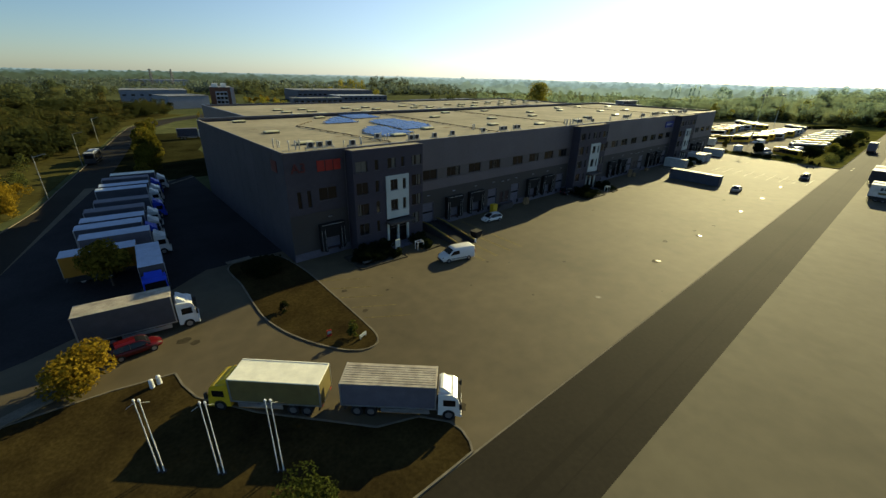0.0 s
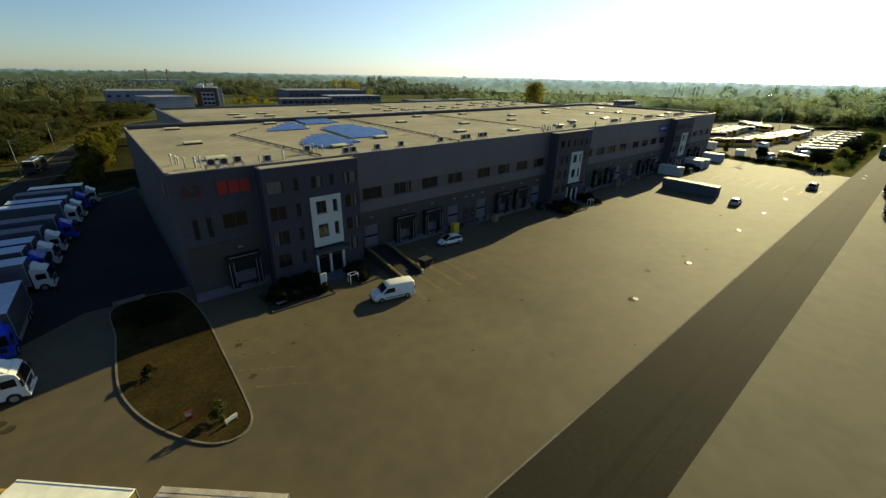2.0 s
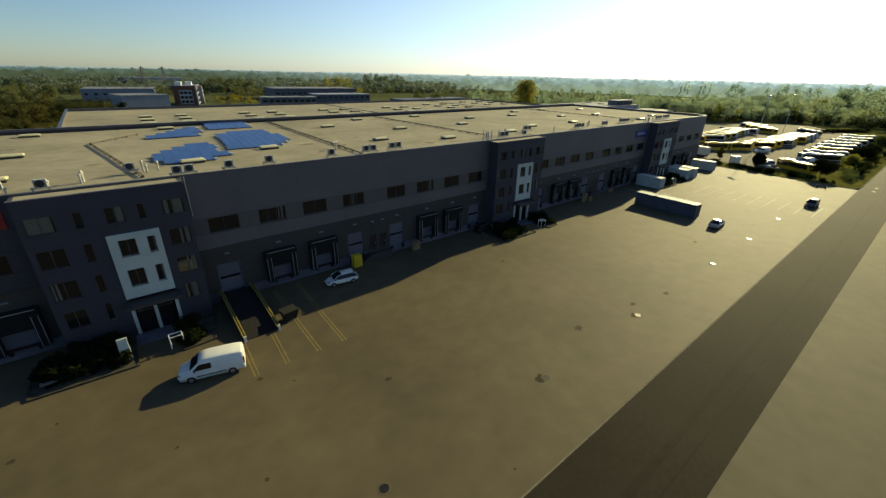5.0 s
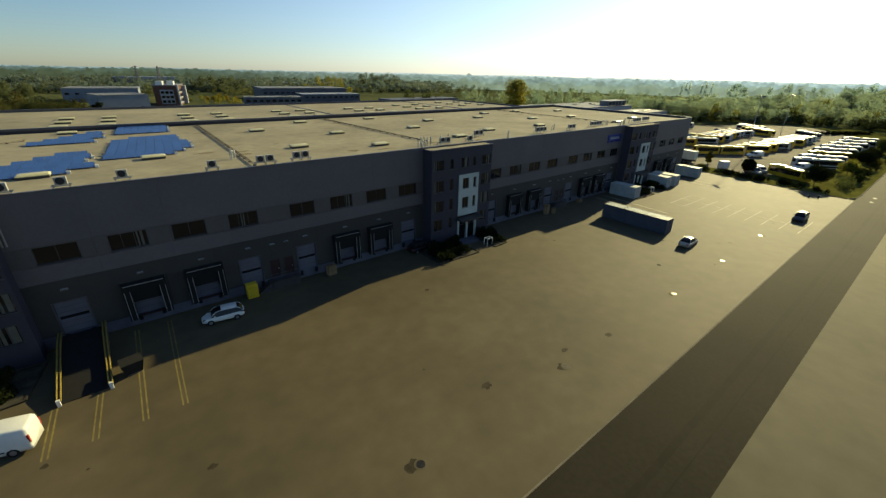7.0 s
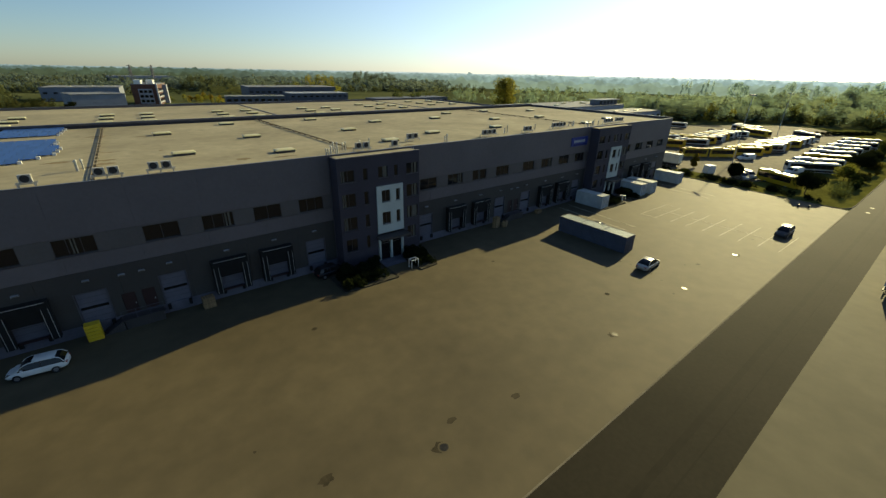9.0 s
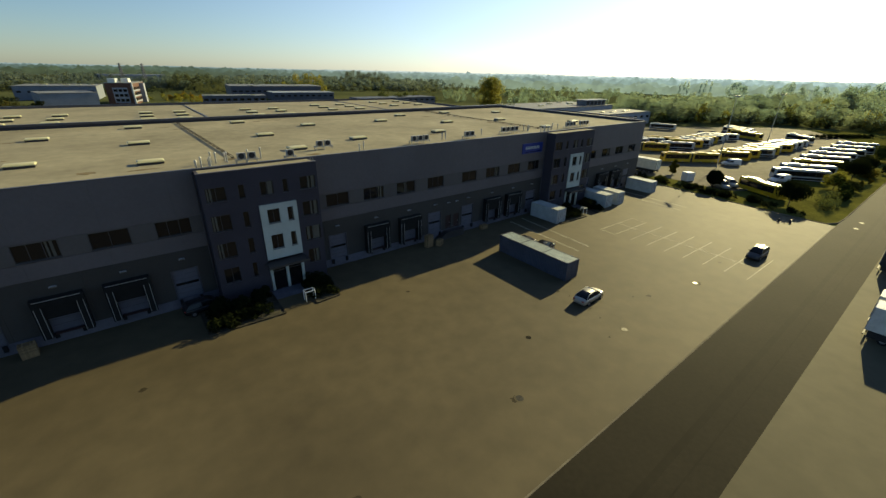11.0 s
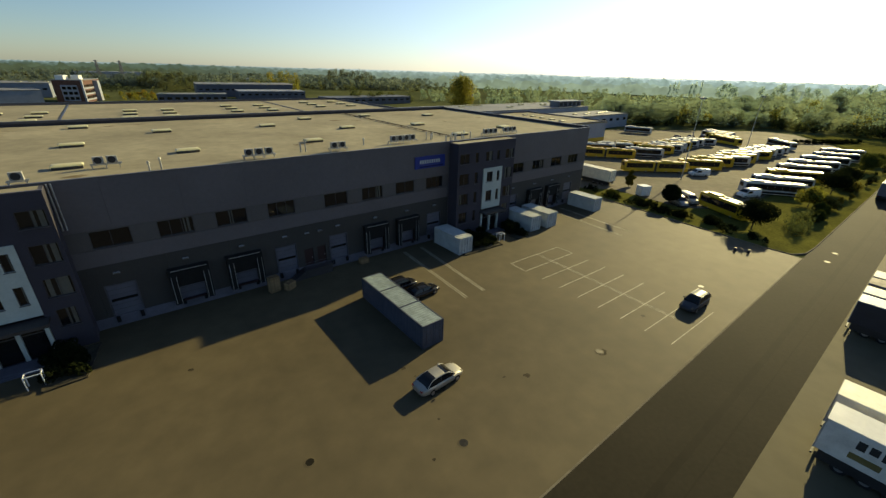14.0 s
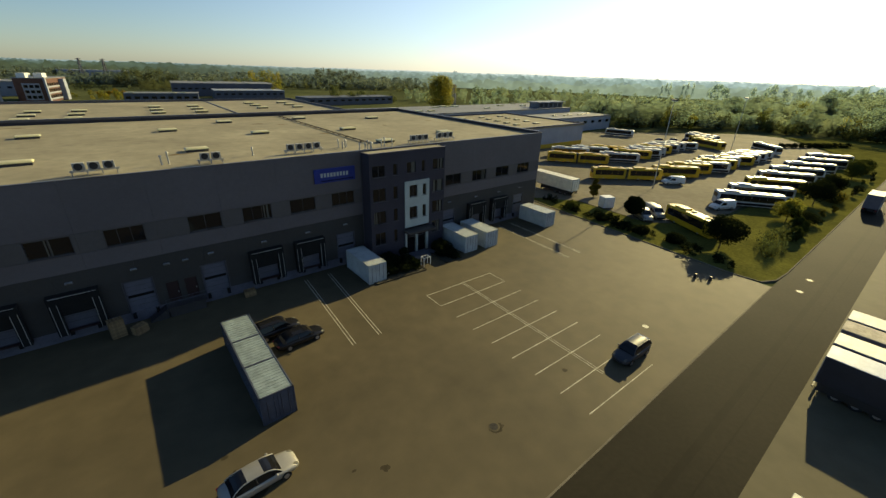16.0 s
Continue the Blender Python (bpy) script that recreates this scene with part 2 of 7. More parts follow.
bus_lot = tagged(part("bus_lot", bm, "lot"), "pale paved bus parking lot beyond the warehouse", "pavement", kind="structure")


# truck park asphalt, its colour darkened to deepen the warehouse's shade on it
M["dark_asphalt"] = material("shade_dark_asphalt", (0.031, 0.029, 0.029), 0.9, spec=0.05, var=0.16, scale=0.12, fine=24, bump=0.2, coord="World")
bm = bmesh.new()
prism(bm, [(19.3, 57.5), (19.3, 120), (12, 113.5), (7, 117.5), (0, 118.2), (-13, 66), (-19, 43.5), (-8, 47), (2, 52), (9, 57.5)], -0.3, 0.004)
tagged(part("truck_park", bm, "dark_asphalt"), "asphalt truck park along the side wall, shade deepened in its colour", "pavement", kind="structure")
M["rough_grass"] = material("rough_grass", (0.058, 0.054, 0.016), 1.0, spec=0.0, var=0.3, scale=0.05, fine=18, bump=0.4, tint=(0.045, 0.040, 0.015), coord="World")
bm = bmesh.new()
prism(bm, [(-330, 60), (-36, 60), (-11, 103), (-2.6, 147), (8.3, 207), (15, 241), (28, 270), (50, 296), (20, 330), (-330, 330)], -0.4, -0.02)
tagged(part("rough_land", bm, "rough_grass"), "rough olive and brown grassland beside the side road", "grass", kind="structure")
# darker grass tone for the patch behind the truck park
M["dark_grass"] = material("dark_grass", (0.030, 0.030, 0.012), 1.0, spec=0.0, var=0.3, scale=0.08, fine=18, bump=0.4, coord="World")
bm = bmesh.new()
prism(bm, [(19, 117), (29, 117), (29, 160), (44, 205), (15, 212), (0, 142), (-1, 119)], -0.4, -0.02)
tagged(part("rough_land", bm, "dark_grass"), "rough olive and brown grass behind the truck park", "grass", kind="structure")


def outline_kerb(name, pts, closed=False, w=0.16, h=0.12, mat="kerb"):
    """A kerb of short stones along a line in plan."""
    bm = bmesh.new()
    pts = [Vector((*p, 0)) for p in pts]
    if closed:
        pts.append(pts[0])
    for a, b in zip(pts, pts[1:]):
        d = (b - a)
        n = max(1, round(d.length / 1.0))
        ang = math.atan2(d.y, d.x)
        for k in range(n):
            c = a + d * ((k + 0.5) / n)
            l = d.length / n / 2 - 0.012
            box(bm, -l, l, -w / 2, w / 2, -0.3, h + random.uniform(-0.008, 0.008), Matrix.Translation(c) @ Matrix.Rotation(ang, 4, "Z"))
    return tagged(part(name, bm, mat), "pale weathered concrete kerb stones in a row", "kerb", kind="structure")


def arc(points, n=5):
    """Points of a smooth closed line through the given ones."""
    out, m = [], len(points)
    for i in range(m):
        p0, p1, p2, p3 = (Vector(points[(i + k) % m]) for k in (-1, 0, 1, 2))
        for k in range(n):
            t = k / n
            out.append(tuple(0.5 * (2 * p1 + (p2 - p0) * t + (2 * p0 - 5 * p1 + 4 * p2 - p3) * t * t + (3 * p1 - p0 - 3 * p2 + p3) * t ** 3)))
    return out


island = arc([(11.7, 56.7), (11.4, 50), (11.1, 44.5), (11.05, 41), (11.35, 38.7), (12.1, 35.9), (13.3, 33.1), (14.9, 30.5), (16.3, 29.2), (17.8, 29.0), (18.8, 30.2), (19.05, 33), (19.2, 40), (19.2, 50), (17.5, 56.9)])
bm = bmesh.new()
prism(bm, island, -0.4, 0.08)
tagged(part("grass_island", bm, "grass"), "dry grass island with a kerb at the corner of the yard", "grass", kind="structure")
outline_kerb("island_kerb", island, True)
verge = [(-120, 13.85), (10, 13.85), (13.5, 13.9)] + [(16.4 + 0.9 * math.sin(a), 14.6 - 0.8 * math.cos(a) + a * 0.9) for a in (0.2, 0.8, 1.5, 2.2)] + [(15.6, 19), (12.5, 20.2), (6.0, 27.5), (2.8, 32.2), (2.2, 34.5), (2.0, 36.6), (-2.6, 37.4), (-14, 38.2), (-60, 45), (-120, 50)]
bm = bmesh.new()
prism(bm, verge, -0.4, 0.07)
tagged(part("grass_verge", bm, "grass"), "brown dry grass verge with bare patches beside the entrance", "grass", kind="structure")
outline_kerb("verge_kerb", verge[1:])
east = [(182.2, 15.3), (184.5, 14.1), (188.5, 13.8), (320, 13.8), (395, 14), (400, 40), (375, 56), (331, 29), (203, 28), (192.5, 36), (193.5, 52), (186.2, 60), (185.4, 57), (183.2, 34), (181.9, 19)]
M["lawn"] = material("lawn", (0.115, 0.112, 0.026), 1.0, spec=0.0, var=0.2, scale=0.15, fine=16, bump=0.3, tint=(0.065, 0.066, 0.019), coord="World")
bm = bmesh.new()
prism(bm, east, -0.4, 0.08)
tagged(part("lawn", bm, "lawn"), "green and yellow lawn between the yard and the bus lot", "grass", kind="structure")
outline_kerb("lawn_kerb", east[-1:] + east[:4])
outline_kerb("lawn_kerb", [(185.6, 58), (183.2, 34), (181.9, 19)])
outline_kerb("road_kerb", [(-18.6, 75), (-9.4, 103), (-1.1, 147), (9.8, 207), (17, 240), (30, 266)], h=0.1)
outline_kerb("yard_kerb", [(8.6, 111.2), (13.4, 112.0), (17, 115), (19.2, 117.3)], w=0.5, h=0.07)


# ---- warehouse ----
X0, X1, YF, YB, ROOF, TOP = 19.3, 179.0, 52.2, 99.5, 14.85, 15.3
PERIOD, BAYS, BAYW, YBAY = 57.25, [28.0, 85.3, 142.5], 12.3, 50.1
house = thing("warehouse", "long grey metal-clad warehouse with loading docks and flat pale roof", "warehouse")
WZ = (8.55, 10.22)
windows = [x + k * PERIOD for k in (0, 1) for x in (42.0, 47.35, 52.65, 58.1, 65.0, 70.3, 75.6, 80.9)] + [156.8, 162.4, 167.8, 173.2]
docks = [x + k * PERIOD for k in (0, 1) for x in (47.2, 52.8, 70.2, 75.5)] + [161.6, 167.0]
doors = [x + k * PERIOD for k in (0, 1) for x in (41.9, 58.3, 65.2, 81.2)] + [156.4, 173.0]
reds = [x + k * PERIOD for k in (0, 1) for x in (61.7, 63.4)]
WIN_W, DOCK_W, DOOR_W = 3.15, 3.6, 2.4
holes = [(x, x + WIN_W, *WZ) for x in windows] + [(23.7, 26.4, 8.3, 10.1), (20.6, 21.2, 7.6, 10.0), (22.0, 22.6, 7.6, 10.0)]
low_holes = [(x + 0.55, x + DOCK_W - 0.55, 1.15, 4.3) for x in docks + [23.2]]
low_holes += [(x, x + DOOR_W, 1.15, 4.5) for x in doors] + [(x, x + 1.15, 1.15, 3.5) for x in reds]


def cladding(name, x0, x1, y0, y1, z0, z1, cut, mat, label, width=6.1):
    """The wall as separate metal sheets, each with its own openings, with open joints between them."""
    edges = [x0]
    while edges[-1] + width * 1.4 < x1:
        edges.append(edges[-1] + width)
    edges.append(x1)
    for a, b in zip(edges, edges[1:]):
        bm = bmesh.new()
        slab(bm, a + 0.006, b - 0.006, y0, y1, z0, z1 - 0.02, cut)
        part(name, bm, mat, house, label if a == x0 else "")


# the corner sheets take the same shade-darkened side grey
cladding("corner_sheet", X0, 28.0, YF, YF + 0.28, 10.35, TOP - 0.12, holes, "wall_side_shaded", "darker grey cladding sheet at the corner")
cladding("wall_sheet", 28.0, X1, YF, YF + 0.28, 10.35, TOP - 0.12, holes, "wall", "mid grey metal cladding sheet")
cladding("corner_sheet", X0, 28.0, YF + 0.002, YF + 0.28, 8.42, 10.35, holes, "wall_side_shaded", "")
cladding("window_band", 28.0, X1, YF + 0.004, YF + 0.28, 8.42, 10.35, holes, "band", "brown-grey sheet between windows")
cladding("corner_sheet", X0, 28.0, YF, YF + 0.28, 6.75, 8.42, holes, "wall_side_shaded", "")
cladding("wall_sheet", 28.0, X1, YF, YF + 0.28, 6.75, 8.42, holes, "wall", "")
cladding("lower_sheet", X0, X1, YF - 0.006, YF + 0.28, 1.15, 6.75, low_holes + [(20.6, 21.2, 7.6, 10)], "wall_low", "dark grey-green metal cladding sheet")
boxpart("plinth", (X0, X1, YF - 0.03, YF + 0.3, -0.3, 1.15), "plinth", house, "pale concrete plinth")
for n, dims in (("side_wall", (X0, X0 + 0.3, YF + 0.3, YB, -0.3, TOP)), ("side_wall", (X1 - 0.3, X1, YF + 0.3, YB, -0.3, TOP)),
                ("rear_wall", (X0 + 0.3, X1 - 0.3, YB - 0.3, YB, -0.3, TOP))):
    boxpart(n, dims, "wall_side_shaded", house, "grey side cladding with shade put into its colour" if n == "side_wall" else "")
for k in range(11):
    boxpart("wall_joint", (X0 - 0.015, X0, YF + 3.9 + k * 4.2, YF + 3.98 + k * 4.2, 0.2, TOP - 0.2), "wall_side_shaded", house)
# added dark sheet that stands in for the unlit interior behind the openings
boxpart("dark_interior_sheet", (X0 + 0.3, X1 - 0.3, YF + 1.6, YF + 1.8, 0, ROOF - 0.32), "dark", house)
boxpart("roof", (X0 + 0.3, X1 - 0.3, YF + 0.3, YB - 0.3, ROOF - 0.3, ROOF), "roof", house, "pale beige roofing membrane with stains")
for dims in ((X0 - 0.06, X1 + 0.06, YF - 0.05, YF + 0.34, TOP - 0.12, TOP - 0.05), (X0 - 0.06, X0 + 0.08, YF + 0.34, YB, TOP, TOP + 0.06),
             (X1 - 0.5, X1 + 0.06, YF + 0.34, YB, TOP, TOP + 0.12), (X0 + 0.36, X1 - 0.5, YB - 0.5, YB + 0.1, TOP, TOP + 0.35)):
    boxpart("coping", dims, "coping", house, "dark metal coping along the roof edge")

boxpart("roof_upstand", (X0 + 0.301, X0 + 0.37, YF + 0.34, YB - 0.5, ROOF + 0.001, TOP + 0.002), "roof", house)
boxpart("roof_upstand", (X0 + 0.081, X0 + 0.37, YF + 0.34, YB - 0.5, TOP + 0.003, TOP + 0.045), "roof", house)

# rear hall behind the dividing wall
hall = thing("rear_hall", "rear warehouse hall with flat pale roof behind the dividing wall", "warehouse")
HX0, HX1, HY1 = 29.5, 166.0, 143.5
for dims in ((HX0, HX0 + 0.3, YB + 0.1, HY1, -0.3, TOP), (HX1 - 0.3, HX1, YB + 0.1, HY1, -0.3, TOP), (HX0 + 0.3, HX1 - 0.3, HY1 - 0.3, HY1, -0.3, TOP)):
    boxpart("wall", dims, "wall", hall)
boxpart("roof", (HX0 + 0.3, HX1 - 0.3, YB + 0.1, HY1 - 0.3, ROOF - 0.3, ROOF), "roof", hall)
boxpart("coping", (HX0, HX1, HY1 - 0.4, HY1 + 0.1, TOP, TOP + 0.12), "coping", hall)
boxpart("coping", (HX0 - 0.1, HX0 + 0.4, YB + 0.1, HY1 - 0.4, TOP, TOP + 0.12), "coping", hall)
boxpart("roof_ridge", (96.0, 96.3, YB + 0.1, HY1 - 0.4, ROOF, ROOF + 0.12), "coping", hall)
boxpart("roof_ridge", (141.0, 141.3, YB + 0.1, HY1 - 0.4, ROOF, ROOF + 0.12), "coping", hall)


# windows
def window(x, w, z0, z1, y, parts, blind=None, parent=None):
    """A window set in an opening: frame with mullions, panes behind it, perhaps a blind."""
    bm = bmesh.new()
    f = 0.07
    box(bm, x, x + w, y, y + 0.1, z0, z0 + f)
    box(bm, x, x + w, y, y + 0.1, z1 - f, z1)
    cuts = [x + w * k / parts for k in range(parts + 1)]
    for k, c in enumerate(cuts):
        a = c if k == 0 else c - f if k == parts else c - f / 2
        box(bm, a, a + f, y, y + 0.1, z0 + f, z1 - f)
    win = part("window", bm, "frame", parent or house)
    boxpart("sill", (x - 0.05, x + w + 0.05, y - 0.22, y - 0.001, z0 - 0.05, z0 - 0.003), "coping", win)
    for a, b in zip(cuts, cuts[1:]):
        boxpart("pane", (a + f / 2, b - f / 2, y + 0.04, y + 0.06, z0 + f, z1 - f), "glass", win)
    if blind:
        for a, b in blind:
            bm = bmesh.new()
            n = max(2, round((b - a) * w / 0.14))
            edge = [[bm.verts.new((x + w * (a + (b - a) * k / n), y + 0.012 + 0.02 * (k % 2), z)) for z in (z0 + f, z1 - f)] for k in range(n + 1)]
            for p, q in zip(edge, edge[1:]):
                bm.faces.new((p[0], q[0], q[1], p[1]))
            part("blind", bm, "blind", win, "cream vertical blind strips")
    return win


rnd = random.Random(5)
for i, x in enumerate(windows):
    bl = [(0.72, 0.77), (0.82, 0.89)] if i % 4 == 1 else [(0.42, 0.46), (0.5, 0.54)] if i % 7 == 3 else None
    window(x, WIN_W, *WZ, YF + 0.12, 3 if i % 2 else 2, bl)
window(23.7, 2.7, 8.3, 10.1, YF + 0.12, 2)
window(20.6, 0.6, 7.6, 10.0, YF + 0.12, 1)
window(22.0, 0.6, 7.6, 10.0, YF + 0.12, 1)


# loading docks
def dock(x):
    """A black dock shelter with white edge marks round a recessed sectional door."""
    y, w = YF - 0.006, DOCK_W
    bm = bmesh.new()
    box(bm, x - 0.1, x + 0.6, y - 0.75, y, 0.9, 4.2)
    box(bm, x + w - 0.6, x + w + 0.1, y - 0.75, y, 0.9, 4.2)
    box(bm, x - 0.1, x + w + 0.1, y - 0.8, y, 4.2, 4.98)
    d = part("dock_shelter", bm, "seal", house, "black rubber dock shelter")
    for a in (x + 0.02, x + 0.5, x + w - 0.54, x + w - 0.06):
        boxpart("edge_mark", (a, a + 0.04, y - 0.765, y - 0.751, 0.95, 4.55), "seal_stripe", d)
    boxpart("edge_mark", (x + 0.1, x + w - 0.1, y - 0.815, y - 0.801, 4.86, 4.91), "seal_stripe", d)
    boxpart("curtain", (x + 0.55, x + w - 0.55, y - 0.6, y - 0.56, 2.9, 4.2), "seal", d)
    door = boxpart("door", (x + 0.56, x + w - 0.56, YF + 0.12, YF + 0.18, 1.15, 4.28), "door_white", d, "pale sectional door")
    for k in range(1, 5):
        boxpart("groove", (x + 0.6, x + w - 0.6, YF + 0.108, YF + 0.119, 1.15 + k * 0.62, 1.18 + k * 0.62), "frame", door)
    for a in (x + 0.62, x + w - 0.92):
        boxpart("bumper", (a, a + 0.3, y - 0.28, y - 0.026, 0.55, 1.1), "seal", d)
    boxpart("leveller", (x + 0.75, x + w - 0.75, y - 0.42, y - 0.028, 1.02, 1.14), "red_door", d)
    return d


def sectional_door(x):
    d = boxpart("sectional_door", (x + 0.01, x + DOOR_W - 0.01, YF + 0.1, YF + 0.16, 1.16, 4.49), "door_white", house, "pale sectional door with a dark glazed strip")
    boxpart("glazing", (x + 0.12, x + DOOR_W - 0.12, YF + 0.085, YF + 0.099, 2.7, 3.0), "glass", d)
    for k in (1.75, 2.3, 3.4, 3.95):
        boxpart("groove", (x + 0.03, x + DOOR_W - 0.03, YF + 0.092, YF + 0.099, k, k + 0.03), "frame", d)
    bm = bmesh.new()
    for a, b, c, e in ((x - 0.12, x, 1.15, 4.5), (x + DOOR_W, x + DOOR_W + 0.12, 1.15, 4.5), (x - 0.12, x + DOOR_W + 0.12, 4.5, 4.62)):
        box(bm, a, b, YF - 0.05, YF - 0.008, c, e)
    part("door_frame", bm, "coping", d)
    for a in (x + 0.05, x + DOOR_W - 0.35):
        boxpart("bumper", (a, a + 0.3, YF - 0.3, YF - 0.032, 0.5, 1.1), "seal", d)


M["lamp_grey"] = material("dusty_grey_casing", (0.27, 0.27, 0.28), 0.6, var=0.12, scale=3)


def wall_lamp(x, z):
    bm = bmesh.new()
    bbox(bm, x - 0.28, x + 0.28, YF - 0.3, YF - 0.006, z, z + 0.16, 0.03)
    lamp = part("wall_lamp", bm, "lamp_grey", house, "small grey wall floodlight")
    boxpart("lens", (x - 0.22, x + 0.22, YF - 0.31, YF - 0.301, z + 0.02, z + 0.12), "blind", lamp)


for x in docks + [23.2]:
    dock(x)
    wall_lamp(x + DOCK_W / 2, 5.75)
for x in doors:
    sectional_door(x)
    wall_lamp(x + DOOR_W / 2, 5.75)
for x in reds:
    d = boxpart("service_door", (x + 0.01, x + 1.14, YF + 0.1, YF + 0.16, 1.15, 3.49), "red_door", house, "dark red steel service door")
    boxpart("handle", (x + 0.95, x + 1.02, YF + 0.06, YF + 0.099, 2.1, 2.3), "metal", d)
    wall_lamp(x + 0.55, 5.6)
# stairs to the service doors
for k in (0, 1):
    x = 61.3 + k * PERIOD
    bm = bmesh.new()
    box(bm, x, x + 3.6, YF - 1.3, YF - 0.04, 0.98, 1.12)
    st = part("dock_stair", bm, "frame", house, "concrete steps and landing at the service doors")
    for i in range(6):
        boxpart("step", (x - 0.28 * (6 - i), x - 0.28 * (5 - i) - 0.002, YF - 1.25, YF - 0.04, 0, 0.17 * (i + 1)), "frame", st)
    boxpart("landing_base", (x + 0.1, x + 3.5, YF - 1.2, YF - 0.04, 0, 0.979), "frame", st)
    bm = bmesh.new()
    for px in (x, x + 1.2, x + 2.4, x + 3.6):
        cyl(bm, (px, YF - 1.27, 1.1), (px, YF - 1.27, 2.15), 0.025, n=6)
    cyl(bm, (x, YF - 1.27, 2.15), (x + 3.6, YF - 1.27, 2.15), 0.025, n=6)
    cyl(bm, (x, YF - 1.27, 1.65), (x + 3.6, YF - 1.27, 1.65), 0.02, n=6)
    part("handrail", bm, "coping", st)


# office bays
ROWS_Z = [(12.0, 13.52), (8.72, 10.5), (5.55, 7.35), (2.5, 4.3)]
for bi, bx in enumerate(BAYS):
    p0, p1 = bx + 5.3, bx + 9.45
    bay_holes, spec = [], []
    for ri, (z0, z1) in enumerate(ROWS_Z):
        cols = [(0.4, 2.35, 2), (3.55, 4.2, 1), (10.15, 12.05, 2)] + ([(5.75, 7.2, 2), (8.2, 8.8, 1)] if ri == 0 else [])
        if ri == 3:
            cols = [(0.55, 2.2, 2), (3.55, 4.1, 1), (10.2, 11.6, 2)]
        for a, b, n in cols:
            bay_holes.append((bx + a, bx + b, z0, z1))
            spec.append((ri, a, b, z0, z1, n))
    bay_holes.append((p0 - 0.001, p1 + 0.001, 0.1, 10.9))
    bm = bmesh.new()
    slab(bm, bx, bx + BAYW, YBAY, YBAY + 0.3, 0, ROOF + 0.2, bay_holes)
    box(bm, bx, bx + 0.3, YBAY + 0.3, YF - 0.03, 0, ROOF + 0.2)
    box(bm, bx + BAYW - 0.3, bx + BAYW, YBAY + 0.3, YF - 0.03, 0, ROOF + 0.2)
    bay = part("office_bay", bm, "bay", house, "projecting slate blue office bay")
    boxpart("bay_roof", (bx + 0.3, bx + BAYW - 0.3, YBAY + 0.3, YF - 0.06, ROOF, ROOF + 0.2), "roof", bay)
    # dark sheet in place of the unlit rooms behind the bay windows
    boxpart("bay_dark_sheet", (bx + 0.3, bx + BAYW - 0.3, YBAY + 1.2, YBAY + 1.3, 0, ROOF), "dark", bay)
    boxpart("bay_coping", (bx - 0.06, bx + BAYW + 0.06, YBAY - 0.06, YBAY + 0.2, ROOF + 0.2, ROOF + 0.28), "plinth", bay, "pale thin roof edge")
    for ri, a, b, z0, z1, n in spec:
        bl = None
        if a > 10:
            bl = [(0.5, 0.6), (0.72, 0.92)] if (ri + bi) % 3 else [(0.1, 0.28), (0.45, 0.9)]
        elif a < 1:
            bl = [(0.06, 0.14), (0.2, 0.3)] if ri == 2 or bi == 1 and ri < 3 else [(0.05, 0.9)] if ri == 0 and bi == 0 else None
        elif 5 < a < 8:
            bl = [(0.55, 0.9)]
        window(bx + a, b - a, z0, z1, YBAY + 0.1, n, bl, bay)
    # white panel with its four windows
    pw = [(6.05, 7.4, 8.65, 10.3), (8.3, 8.95, 8.65, 10.25), (6.05, 7.4, 5.45, 7.2), (8.3, 8.95, 5.45, 7.2)]
    bm = bmesh.new()
    slab(bm, p0, p1, YBAY - 0.16, YBAY + 0.3, 4.2, 10.9, [(bx + a, bx + b, c, d) for a, b, c, d in pw])
    part("white_panel", bm, "white_panel", bay, "white rendered panel")
    for a, b, c, d in pw:
        window(bx + a, b - a, c, d, YBAY - 0.02, 2 if b - a > 1 else 1, [(0.75, 0.95)] if a > 8 else None, bay)
    # entrance with its canopy
    boxpart("canopy", (p0 - 0.3, p1 + 0.3, YBAY - 1.7, YBAY + 0.3, 3.62, 3.9), "frame", bay, "dark flat entrance canopy")
    for c in (p0 + 0.05, p1 - 0.35, p0 + 1.9):
        boxpart("entrance_pillar", (c, c + 0.3, YBAY - 0.14, YBAY + 0.2, 0.1, 3.6), "white_panel", bay)
    for c in (p0 + 0.45, p0 + 2.3):
        boxpart("entrance_door", (c, c + 1.35, YBAY + 0.05, YBAY + 0.11, 0.15, 2.5), "glass", bay)
        boxpart("door_frame", (c, c + 1.35, YBAY + 0.02, YBAY + 0.12, 2.5, 2.62), "frame", bay)
        boxpart("fanlight", (c, c + 1.35, YBAY + 0.05, YBAY + 0.11, 2.62, 3.6), "glass", bay)
    bm = bmesh.new()
    for k in range(3):
        box(bm, p0 - 0.2, p1 + 0.2, YBAY - 1.7 - 0.3 * (2 - k), YBAY - 0.2, 0.05 * k, 0.05 * (k + 1))
    part("entrance_step", bm, "plinth", bay)
    # corner downpipe
    bm = bmesh.new()
    cyl(bm, (bx - 0.12, YF - 0.12, 0.2), (bx - 0.12, YF - 0.12, TOP - 0.3), 0.07, n=8)
    part("downpipe", bm, "coping", bay)
    for o in (0.14, 0.42):
        bm = bmesh.new()
        cyl(bm, (bx + BAYW + o, YF - 0.1, 10.8), (bx + BAYW + o, YF - 0.1, TOP - 0.2), 0.08, n=8)
        part("downpipe", bm, "metal", bay, "pale downpipe")

